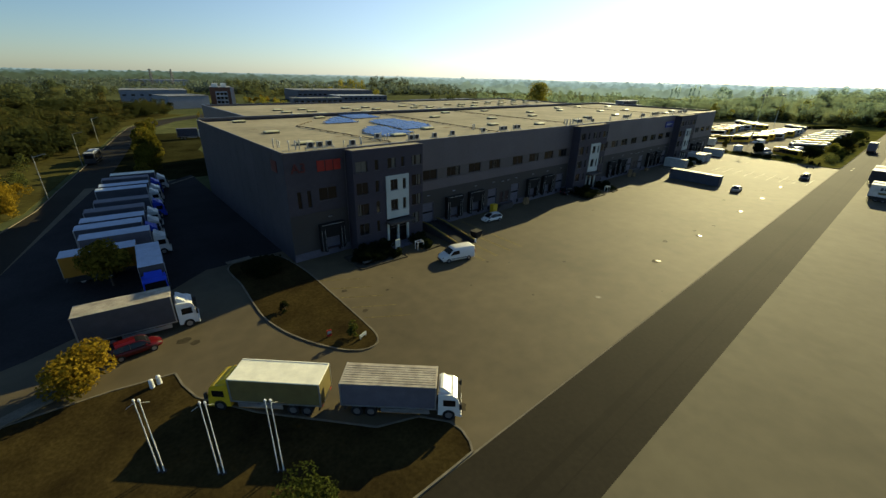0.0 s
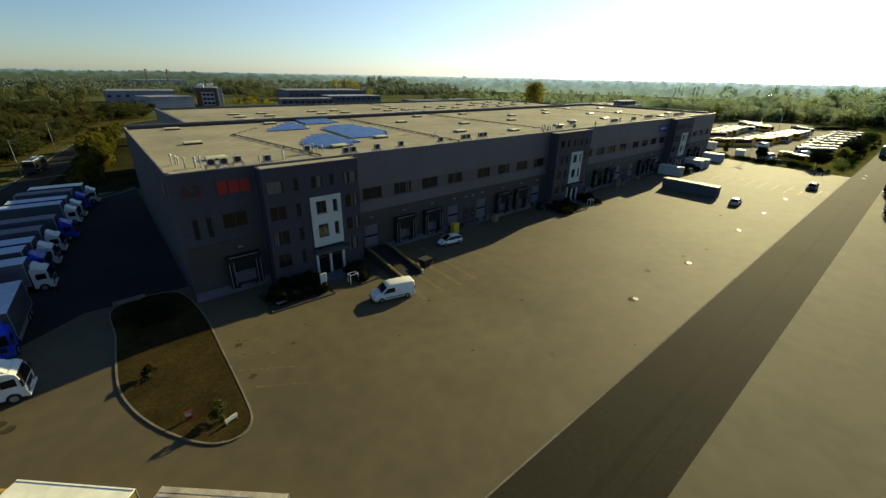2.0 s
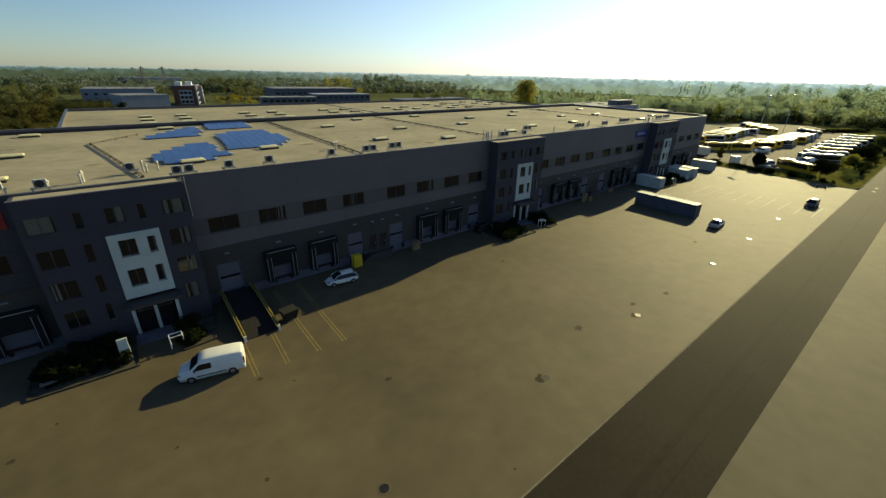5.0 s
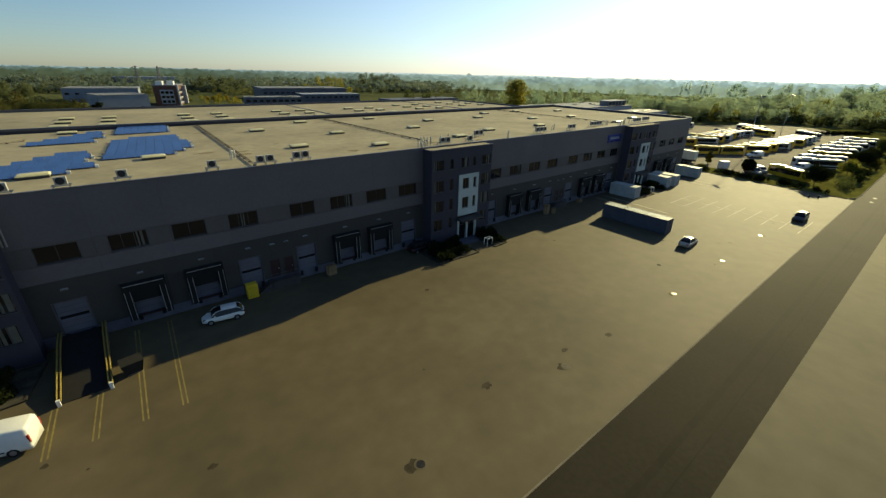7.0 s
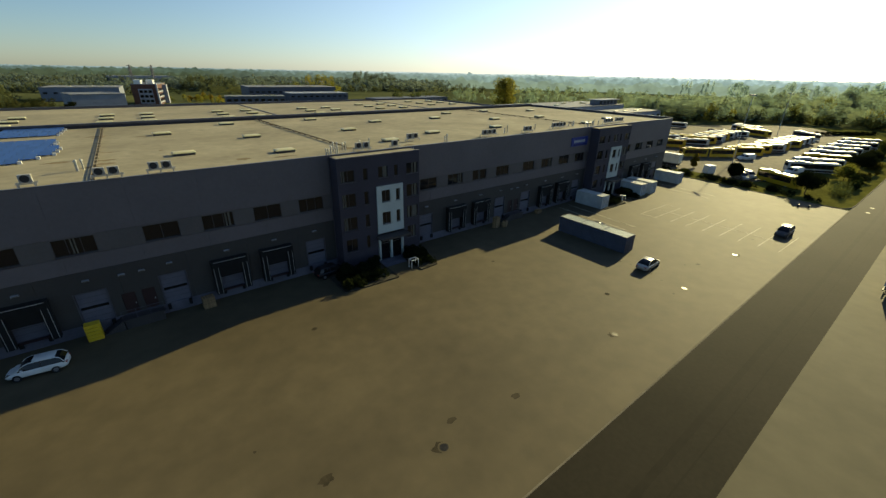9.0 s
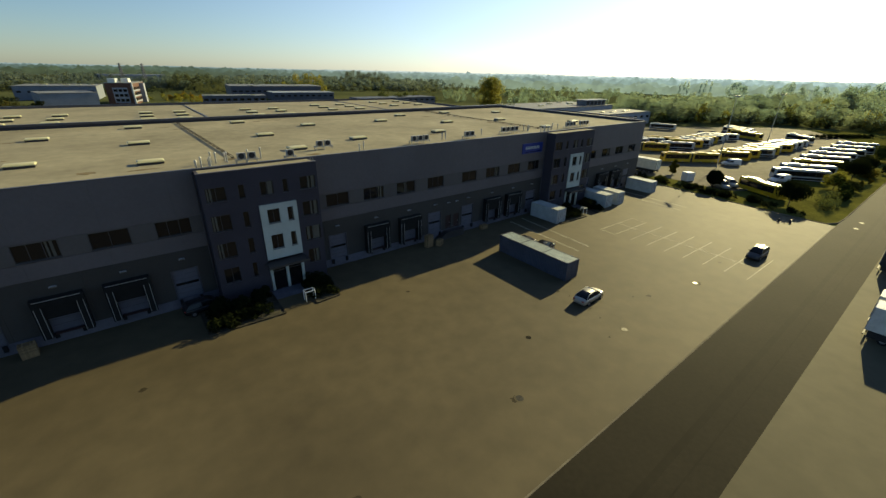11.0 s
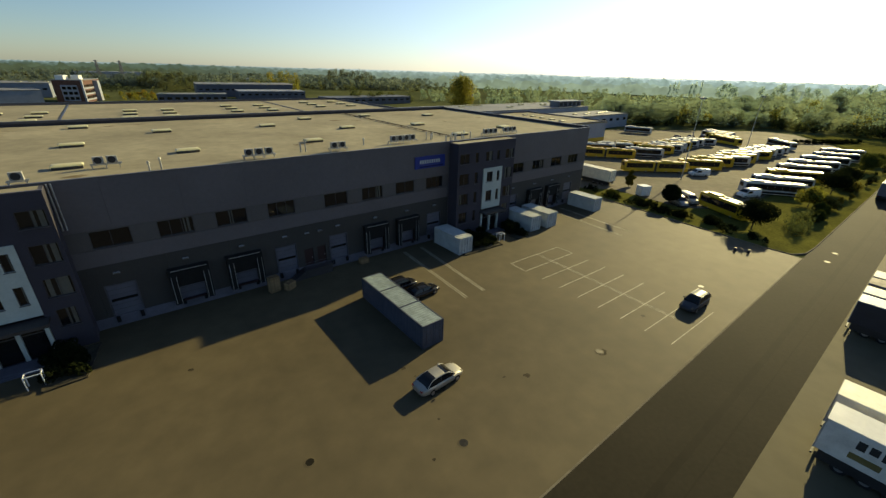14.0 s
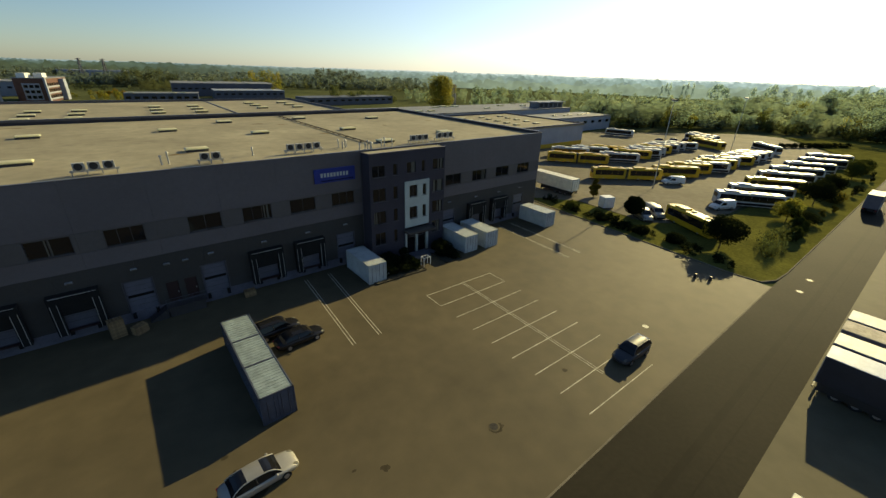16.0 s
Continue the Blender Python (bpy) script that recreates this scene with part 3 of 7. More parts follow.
# lettering of the tenant boards, drawn as plain shapes
M["sign_dark"] = material("sign_maroon", (0.085, 0.012, 0.012), 0.5, var=0.1)
M["sign_red"] = material("sign_red", (0.29, 0.018, 0.012), 0.5, var=0.1)
M["sign_blue"] = material("sign_blue", (0.012, 0.03, 0.22), 0.4, var=0.08)
sign = thing("wall_sign", "red block-shaped company sign on the dark grey wall", "sign")
for k in range(3):
    u = 23.75 + k * 1.2
    bm = bmesh.new()
    box(bm, u, u + 1.05, YF - 0.12, YF - 0.004, 12.45, 13.9)
    part("sign_block", bm, "sign_red", sign)
sign = thing("wall_sign", "dark maroon hall letters on the grey corner wall", "sign")
letters = bpy.data.curves.new("letters", "FONT")
letters.body, letters.size, letters.extrude, letters.offset = "A3", 1.75, 0.05, 0.03
holder = bpy.data.objects.new("letters", letters)
scene.collection.objects.link(holder)
bpy.context.view_layer.update()
shape = bpy.data.meshes.new_from_object(holder.evaluated_get(bpy.context.evaluated_depsgraph_get()))
bpy.data.objects.remove(holder)
shape.materials.clear()
shape.materials.append(M["sign_dark"])
tx = new("letters", shape)
tx.parent = sign
tx.matrix_world = pose(20.15, YF - 0.06, 12.6, 90, 0, 0)
sign = thing("wall_sign", "dark red sign block on the side wall of the warehouse", "sign")
boxpart("sign_block", (X0 - 0.1, X0 - 0.004, YF + 2.5, YF + 4.5, 12.4, 13.9), "sign_dark", sign)
sign = thing("company_sign", "blue company sign board with a row of pale bars", "sign")
boxpart("board", (136.1, 141.5, YF - 0.15, YF - 0.004, 11.75, 13.5), "sign_blue", sign, "deep blue board")
for k in range(9):
    u = 136.9 + k * 0.42
    boxpart("bar", (u, u + 0.27, YF - 0.17, YF - 0.151, 12.45, 12.95), "white_panel", sign)
boxpart("stripe", (136.9, 141.2, YF - 0.17, YF - 0.151, 11.95, 12.05), "glass", sign)


# ---- on the roof ----
M["skylight"] = material("skylight_dome", (0.58, 0.53, 0.29), 0.4, var=0.08, scale=1)
M["solar"] = material("solar_glass", (0.035, 0.085, 0.26), 0.25, var=0.06, scale=0.8, spec=0.5, rand=0.1)


def skylight():
    """A dark upstand with a slightly domed cream lid that oversails it."""
    e = thing("skylight", "cream lidded skylight on a dark raised kerb on the roof", "skylight", "roof skylights")
    bm = bmesh.new()
    box(bm, -1.2, 1.2, -0.64, 0.64, -0.1, 0.26)
    part("kerb", bm, "frame", e)
    bm = bmesh.new()
    loft(bm, [[(sx * a, sy * c, z) for sx, sy in ((-1, -1), (1, -1), (1, 1), (-1, 1))]
              for a, c, z in ((1.3, 0.74, 0.26), (1.3, 0.74, 0.33), (1.15, 0.58, 0.44), (0.7, 0.3, 0.48))])
    part("dome", bm, "skylight", e)
    return e


LIGHTS = [(26, 75), (25.9, 60.4), (26.3, 95), (43, 60.5), (44.5, 95.5), (53.5, 65.4), (71.3, 64.0), (71.0, 84.2), (82.3, 59.4), (82.1, 74.4), (82.4, 93.2),
          (98.9, 59.8), (98.8, 74.2), (99.0, 93.2), (109.3, 83.2), (110.0, 63.6), (126.0, 63.6), (125.2, 83.0), (136.7, 74.6), (135.0, 90.8),
          (151.0, 72.8), (149.2, 91.5), (163.5, 86.6), (164.0, 62.0), (150.0, 58.5)]
first = skylight()
first.location = (*LIGHTS[0], ROOF)
for x, y in LIGHTS[1:]:
    copy_thing(first, Matrix.Translation((x, y, ROOF)))
for x in (43.0, 50.0, 64.0, 71.0, 85.5, 92.0, 106.5, 113.5, 127.0, 135.0, 149.5, 158.5):
    for j in range(3):
        y = (105.5 if x < 120 else 111.5 if x < 140 else 117.0) + 7.3 * j
        copy_thing(first, Matrix.Translation((x + 0.3 * j, y, ROOF)))


M["roof_stain"] = material("roof_stain", (0.20, 0.155, 0.09), 0.9, spec=0.1, var=0.2, scale=0.5, coord="World")
rr = random.Random(17)
for k in range(34):
    x, y = rr.uniform(24, 174), rr.uniform(55, 97)
    if k < 10:
        x = rr.choice((62.5, 90.0, 147.0)) + rr.uniform(-1.5, 1.5)
    a, b = rr.uniform(0.5, 2.4), rr.uniform(0.3, 1.0)
    pts = [(x + a * rr.uniform(0.45, 1) * math.cos(t * math.tau / 16), y + b * rr.uniform(0.45, 1) * math.sin(t * math.tau / 16)) for t in range(16)]
    bm = bmesh.new()
    prism(bm, pts, ROOF + 0.001, ROOF + 0.006)
    part("stain", bm, "roof_stain", house, "brown water stain on the roof")

M["ac_grey"] = material("weathered_casing", (0.36, 0.35, 0.32), 0.6, var=0.12, scale=2)


def aircon(n, loc):
    e = thing("air_conditioner", "row of white outdoor air conditioner units on a steel rack", "air conditioner", "roof air conditioners", loc=loc)
    bm = bmesh.new()
    for y in (-0.3, 0.3):
        box(bm, -0.3, n * 1.15, y - 0.04, y + 0.04, 0.38, 0.46)
    for k in range(n + 1):
        for y in (-0.3, 0.3):
            box(bm, k * 1.12 - 0.2, k * 1.12 - 0.12, y - 0.04, y + 0.04, 0, 0.38)
    part("rack", bm, "metal", e)
    for k in range(n):
        bm = bmesh.new()
        bbox(bm, k * 1.12, k * 1.12 + 0.9, -0.2, 0.2, 0.46, 1.2, 0.03)
        u = part("unit", bm, "ac_grey", e)
        bm = bmesh.new()
        cyl(bm, (k * 1.12 + 0.42, -0.205, 0.84), (k * 1.12 + 0.42, -0.23, 0.84), 0.33, n=16)
        part("fan_grille", bm, "dark", u)
    return e


for n, x, y in ((1, 23.7, 54.6), (1, 25.0, 54.4), (1, 26.6, 54.8), (1, 29.6, 53.5), (1, 36.3, 57.6), (2, 40.0, 53.4), (1, 45.0, 53.5), (1, 49.5, 54.0), (1, 57.5, 54.2), (2, 62.6, 54.2), (2, 67.0, 54.5),
                (2, 101.0, 58.2), (3, 114.6, 55.4), (2, 125.0, 55.2), (4, 134.6, 56.2), (3, 152.5, 55.5), (3, 157.6, 55.8), (2, 90.2, 54.5), (1, 95.5, 53.8)):
    aircon(n, (x, y, ROOF))


M["vent_zinc"] = material("pale_zinc", (0.46, 0.45, 0.41), 0.6, metal=0.2, var=0.15, scale=3)


def vents(x, y, n):
    e = thing("roof_vent", "cluster of galvanised vent pipes on the roof", "vent", "roof vents", loc=(x, y, ROOF))
    for k in range(n):
        bm = bmesh.new()
        px, py, h = rnd.uniform(-0.9, 0.9), rnd.uniform(-0.5, 0.5), rnd.uniform(0.7, 1.25)
        cyl(bm, (px, py, 0), (px, py, h), 0.085, n=10)
        cyl(bm, (px, py, h), (px, py, h + 0.16), 0.17, 0.08, n=10)
        part("pipe", bm, "vent_zinc", e)


for x, y, n in ((22.6, 56.2, 4), (21.4, 59.6, 3), (30.2, 54.9, 2), (32.0, 55.8, 3), (38.4, 57.8, 3), (62, 60, 3), (86.8, 54, 5), (88.5, 56, 4), (92.5, 56.5, 2), (121.5, 57, 2), (142.8, 57, 4), (144.5, 54.2, 5), (148, 54.8, 3), (130.5, 57.5, 1), (105.5, 54.4, 2)):
    vents(x, y, n)


M["tray_brown"] = material("rusty_tray", (0.155, 0.125, 0.085), 0.8, var=0.2, scale=1.5)


def tray(name, a, b, label):
    """A cable tray on blocks across the roof."""
    a, b = Vector((*a, ROOF)), Vector((*b, ROOF))
    d = b - a
    m = Matrix.Translation(a) @ Matrix.Rotation(math.atan2(d.y, d.x), 4, "Z")
    e = thing(name, label, "cable tray")
    e.matrix_world = m
    bm = bmesh.new()
    for y in (-0.15, 0.15):
        box(bm, 0, d.length, y - 0.02, y + 0.02, 0.16, 0.24)
    n = int(d.length / 0.8)
    for k in range(n):
        box(bm, k * 0.8 + 0.2, k * 0.8 + 0.24, -0.15, 0.15, 0.17, 0.2)
    part("rail", bm, "tray_brown", e)
    for k in range(int(d.length / 2.4) + 1):
        boxpart("block", (k * 2.4, k * 2.4 + 0.16, -0.17, 0.17, 0, 0.159), "tray_brown", e)


tray("cable_tray", (62.4, 54.5), (63.6, 98.0), "brown cable tray on concrete blocks across the roof")
tray("cable_tray", (90.4, 58.0), (89.4, 98.0), "brown cable tray on concrete blocks across the roof")
tray("cable_tray", (37.5, 55.0), (33.5, 82.0), "brown cable tray on concrete blocks across the roof")
tray("cable_tray", (147.0, 58.0), (147.0, 98.0), "brown cable tray on concrete blocks across the roof")
tray("cable_tray", (33.6, 82.2), (40.0, 90.0), "brown cable tray on concrete blocks across the roof")


def solar_row(x0, x1, y, group="solar rows"):
    """One tilted row of blue solar modules on a low frame."""
    e = thing("solar_row", "tilted row of blue solar modules on the flat roof", "solar panel", group, loc=(x0, y, ROOF))
    e.rotation_euler = (0, 0, 0)
    n = max(1, round((x1 - x0) / 1.05))
    tilt = Matrix.Rotation(radians(7), 4, "X")
    base = None
    bm = bmesh.new()
    for k in range(n + 1):
        box(bm, k * 1.05 - 0.02, k * 1.05 + 0.02, 0, 2.0, 0, 0.1)
        box(bm, k * 1.05 - 0.02, k * 1.05 + 0.02, 1.86, 1.92, 0.1, 0.33)
    part("frame", bm, "metal", e)
    for k in range(n):
        if base is None:
            bm = bmesh.new()
            box(bm, 0.015, 1.035, 0, 2.0, 0.12, 0.16, tilt)
            base = part("module", bm, "solar", e)
        else:
            m = new("module", base.data)
            m.parent = e
            m.location = (k * 1.05, 0, 0)
    boxpart("end_clip", (n * 1.05 + 0.02, n * 1.05 + 0.34, 0.1, 0.5, 0.0, 0.3), "white_metal", e)


for j in range(5):
    y = 83.2 + j * 2.2
    solar_row(40.5 + j * 1.6, 48.0 + (0.8 if j > 1 else -0.4), y)
for j in range(4):
    solar_row(50.6 + j * 0.2, 58.4, 90.4 + j * 2.2)
for j in range(8):
    y = 67.0 + j * 2.15
    solar_row((48.6, 48.9, 49.1, 49.3, 49.5, 49.6, 49.8, 52.0)[j], (56.0, 57.6, 58.4, 58.6, 58.6, 58.4, 58.3, 58.2)[j], y)
for j in range(6):
    y = 60.6 + j * 2.15
    solar_row((40.2, 39.4, 39.5, 40.6, 42.2, 44.0)[j], (45.6, 47.4, 47.2, 47.2, 47.0, 46.8)[j], y)


# ---- vehicles ----
def paint(name, color, rough=0.3, var=0.05, metal=0.0):
    if name not in M:
        M[name] = material(name, color, rough, metal=metal, var=var, scale=0.9, fine=14)
    return M[name]


def wheel(parent, x, y, r=0.33, w=0.22, dual=False):
    """A tyre with its rim; y is the outer face."""
    s = 1 if y > 0 else -1
    bm = bmesh.new()
    w = w * (2.2 if dual else 1)
    cyl(bm, (x, y, r), (x, y - s * w, r), r, n=18)
    t = part("wheel", bm, "tyre", parent)
    bm = bmesh.new()
    cyl(bm, (x, y + s * 0.012, r), (x, y - s * 0.03, r), r * 0.58, n=14)
    part("rim", bm, "rim", t)
    return t


def hull(bm, stations, n=14, power=3.2):
    """A rounded skin over stations (x, low, high, half width)."""
    sec = []
    for x, lo, hi, w in stations:
        ring = []
        for k in range(n):
            a = math.tau * (k + 0.5) / n
            c, s = math.cos(a), math.sin(a)
            ring.append((x, w * math.copysign(abs(c) ** (2 / power), c), (lo + hi) / 2 + (hi - lo) / 2 * math.copysign(abs(s) ** (2 / power), s)))
        sec.append(ring)
    loft(bm, sec)


def car(loc, rz, mat, label, kind="hatchback"):
    """A parked car facing +x: rounded body, glasshouse under a roof skin, wheels, lamps."""
    e = thing("car", label, "car", "parked cars", loc=loc, rz=rz)
    suv = kind == "suv"
    L, h, b = (2.3, 1.66, 0.92) if suv else (2.4, 1.42, 0.9) if kind == "sedan" else (2.1, 1.48, 0.87)
    belt = 1.04 if suv else 0.92
    tail = {"sedan": 0.0, "suv": 0.06}.get(kind, 0.04)
    bm = bmesh.new()
    hull(bm, [(-L, 0.42, belt - 0.14, b * 0.55), (-L + 0.07, 0.3, belt - 0.04 + tail, b * 0.78), (-L + 0.3, 0.22, belt + 0.03 + tail, b * 0.92), (-L + 0.8, 0.2, belt + 0.05, b * 0.99), (-0.6, 0.2, belt + 0.03, b),
              (0.4, 0.2, belt + 0.01, b), (1.0, 0.2, belt - 0.02, b * 0.99), (1.5, 0.21, belt - 0.1, b * 0.96), (L - 0.45, 0.22, belt - 0.17, b * 0.9), (L - 0.18, 0.26, belt - 0.26, b * 0.8), (L - 0.04, 0.32, belt - 0.36, b * 0.64), (L, 0.4, belt - 0.44, b * 0.45)], 18, 4.0)
    body = part("body", bm, mat, e, smooth=True)
    # glasshouse: arched from the tail to the bonnet
    rear, top0, top1, front = {"sedan": (-1.85, -0.85, 0.2, 1.2), "suv": (-2.12, -1.7, 0.3, 1.15)}.get(kind, (-1.95, -1.35, 0.25, 1.15))
    z0 = belt - 0.12
    line = []
    for k in range(13):
        x = rear + (front - rear) * k / 12
        if x < top0:
            u = (x - rear) / (top0 - rear)
            r = math.sin(u * math.pi / 2) ** (0.8 if kind == "sedan" else 0.6)
        elif x > top1:
            u = (front - x) / (front - top1)
            r = math.sin(u * math.pi / 2) ** 0.85
        else:
            r = 1.0 + 0.03 * math.sin(math.pi * (x - top0) / (top1 - top0))
        line.append((x, belt + 0.02 + (h - belt - 0.02) * r, r))

    def ring(x, z, r, grow=0.0, low=None):
        wl, wt = b * (0.88 - 0.03 * (1 - r)), b * (0.88 - 0.22 * r)
        lo = z0 if low is None else low
        return [(x, -wl, lo), (x, -wl * 0.99, belt + 0.01), (x, -wt - grow, z - 0.07 * r), (x, -wt * 0.82, z + grow), (x, wt * 0.82, z + grow), (x, wt + grow, z - 0.07 * r), (x, wl * 0.99, belt + 0.01), (x, wl, lo)]
    bm = bmesh.new()
    loft(bm, [ring(*p) for p in line])
    part("glasshouse", bm, "glass", body)
    bm = bmesh.new()
    skin = [p for p in line if top0 - 0.12 <= p[0] <= top1 + 0.12]
    rows_ = [[bm.verts.new(q) for q in ring(*p, 0.018)[2:6]] for p in skin]
    for p, q in zip(rows_, rows_[1:]):
        for i in range(3):
            bm.faces.new((p[i], p[i + 1], q[i + 1], q[i]))
    part("roof", bm, mat, body, smooth=True)
    for s in (0, 1):
        bm = bmesh.new()
        edge = [Vector(ring(*p, 0.012)[2 if s == 0 else 5]) for p in line]
        loft(bm, [[p + Vector((0, 0.045 * math.cos(a), 0.045 * math.sin(a))) for a in (0, 1.05, 2.1, 3.14, 4.2, 5.25)] for p in edge])
        part("roof_rail", bm, mat, body)
        bm = bmesh.new()
        mid = line[6]
        r6 = ring(*mid, 0.01)
        cyl(bm, r6[1 if s == 0 else 6], r6[2 if s == 0 else 5], 0.04, n=6)
        part("pillar", bm, "dark", body)
    for x in (-1.36, 1.4) if kind != "hatchback" else (-1.28, 1.28):
        for s in (-1, 1):
            wheel(e, x, s * (b + 0.005), 0.36 if suv else 0.32)
    for s in (-1, 1):
        bm = bmesh.new()
        hull(bm, [(L - 0.42, belt - 0.3, belt - 0.2, 0.1), (L - 0.2, belt - 0.36, belt - 0.25, 0.14), (L - 0.09, belt - 0.4, belt - 0.31, 0.1)], 8)
        bmesh.ops.translate(bm, verts=bm.verts, vec=(0, s * b * 0.62, 0))
        part("headlight", bm, "blind", body)
        boxpart("tail_light", (-L + 0.01, -L + 0.16, s * b * 0.62 - 0.13, s * b * 0.62 + 0.13, belt - 0.2, belt - 0.08), "sign_red", body)
        bm = bmesh.new()
        hull(bm, [(0.72, belt + 0.02, belt + 0.14, 0.07), (0.8, belt, belt + 0.17, 0.1), (0.9, belt + 0.04, belt + 0.14, 0.07)], 8)
        bmesh.ops.translate(bm, verts=bm.verts, vec=(0, s * (b + 0.08), 0))
        part("mirror", bm, mat, body)
    return e


def van(loc, rz, mat, label):
    """A small panel van facing +x: rounded shell with a short sloping bonnet."""
    e = thing("van", label, "van", "parked vans", loc=loc, rz=rz)
    shell = [(-2.44, 1.72, 0.80), (-2.38, 1.88, 0.89), (-2.2, 1.95, 0.94), (-1.0, 1.99, 0.955), (0.2, 1.97, 0.955), (0.55, 1.91, 0.95), (0.85, 1.74, 0.95), (1.48, 1.20, 0.94),
             (1.7, 1.12, 0.92), (2.1, 1.0, 0.86), (2.3, 0.86, 0.78), (2.42, 0.66, 0.62)]

    def lean(zt):
        return 0.86 if zt > 1.3 else 0.93

    def ring(x, zt, w):
        k = lean(zt)
        half = [(w * 0.97, 0.26), (w, 0.55), (w * 0.99, min(1.05, zt - 0.16)), (w * k, zt - 0.13), (w * (k - 0.06), zt - 0.04), (w * (k - 0.2), zt)]
        return [(x, -y, z) for y, z in half] + [(x, y, z) for y, z in half[::-1]]
    bm = bmesh.new()
    loft(bm, [ring(*p) for p in shell])
    body = part("body", bm, mat, e, smooth=True)

    def pane(name, corners, off):
        bm = bmesh.new()
        loft(bm, [[Vector(c) + Vector(off) * k for c in corners] for k in (-0.5, 1)])
        part(name, bm, "glass", body)
    pane("windscreen", ((0.84, -0.74, 1.74), (0.84, 0.74, 1.74), (1.46, 0.80, 1.215), (1.46, -0.80, 1.215)), (0.022, 0, 0.026))
    for s in (-1, 1):
        pane("side_window", ((-0.05, s * 0.93, 1.1), (1.28, s * 0.925, 1.1), (0.78, s * 0.865, 1.6), (-0.05, s * 0.865, 1.6)), (0, s * 0.02, 0.004))
        bm = bmesh.new()
        bbox(bm, 1.08, 1.2, s * 1.05 - 0.1, s * 1.05 + 0.1, 1.08, 1.32, 0.03)
        part("mirror", bm, "dark", body)
        bm = bmesh.new()
        hull(bm, [(2.0, 0.78, 0.96, 0.1), (2.22, 0.7, 0.9, 0.13), (2.34, 0.68, 0.8, 0.08)], 8)
        bmesh.ops.translate(bm, verts=bm.verts, vec=(0, s * 0.63, 0))
        part("headlight", bm, "blind", body)
        boxpart("tail_light", (-2.45, -2.34, s * 0.82 - 0.06, s * 0.82 + 0.06, 0.8, 1.4), "sign_red", body)
        boxpart("side_strip", (-1.1, 1.1, s * 0.955 - 0.012, s * 0.955 + 0.012, 0.5, 0.6), "dark", body)
        for x in (-1.45, 1.5):
            wheel(e, x, s * 0.955, 0.32)
    boxpart("bumper", (2.22, 2.47, -0.76, 0.76, 0.26, 0.5), "dark", body, r=0.05)
    e.scale = (1.1, 1.06, 1.06)
    return e


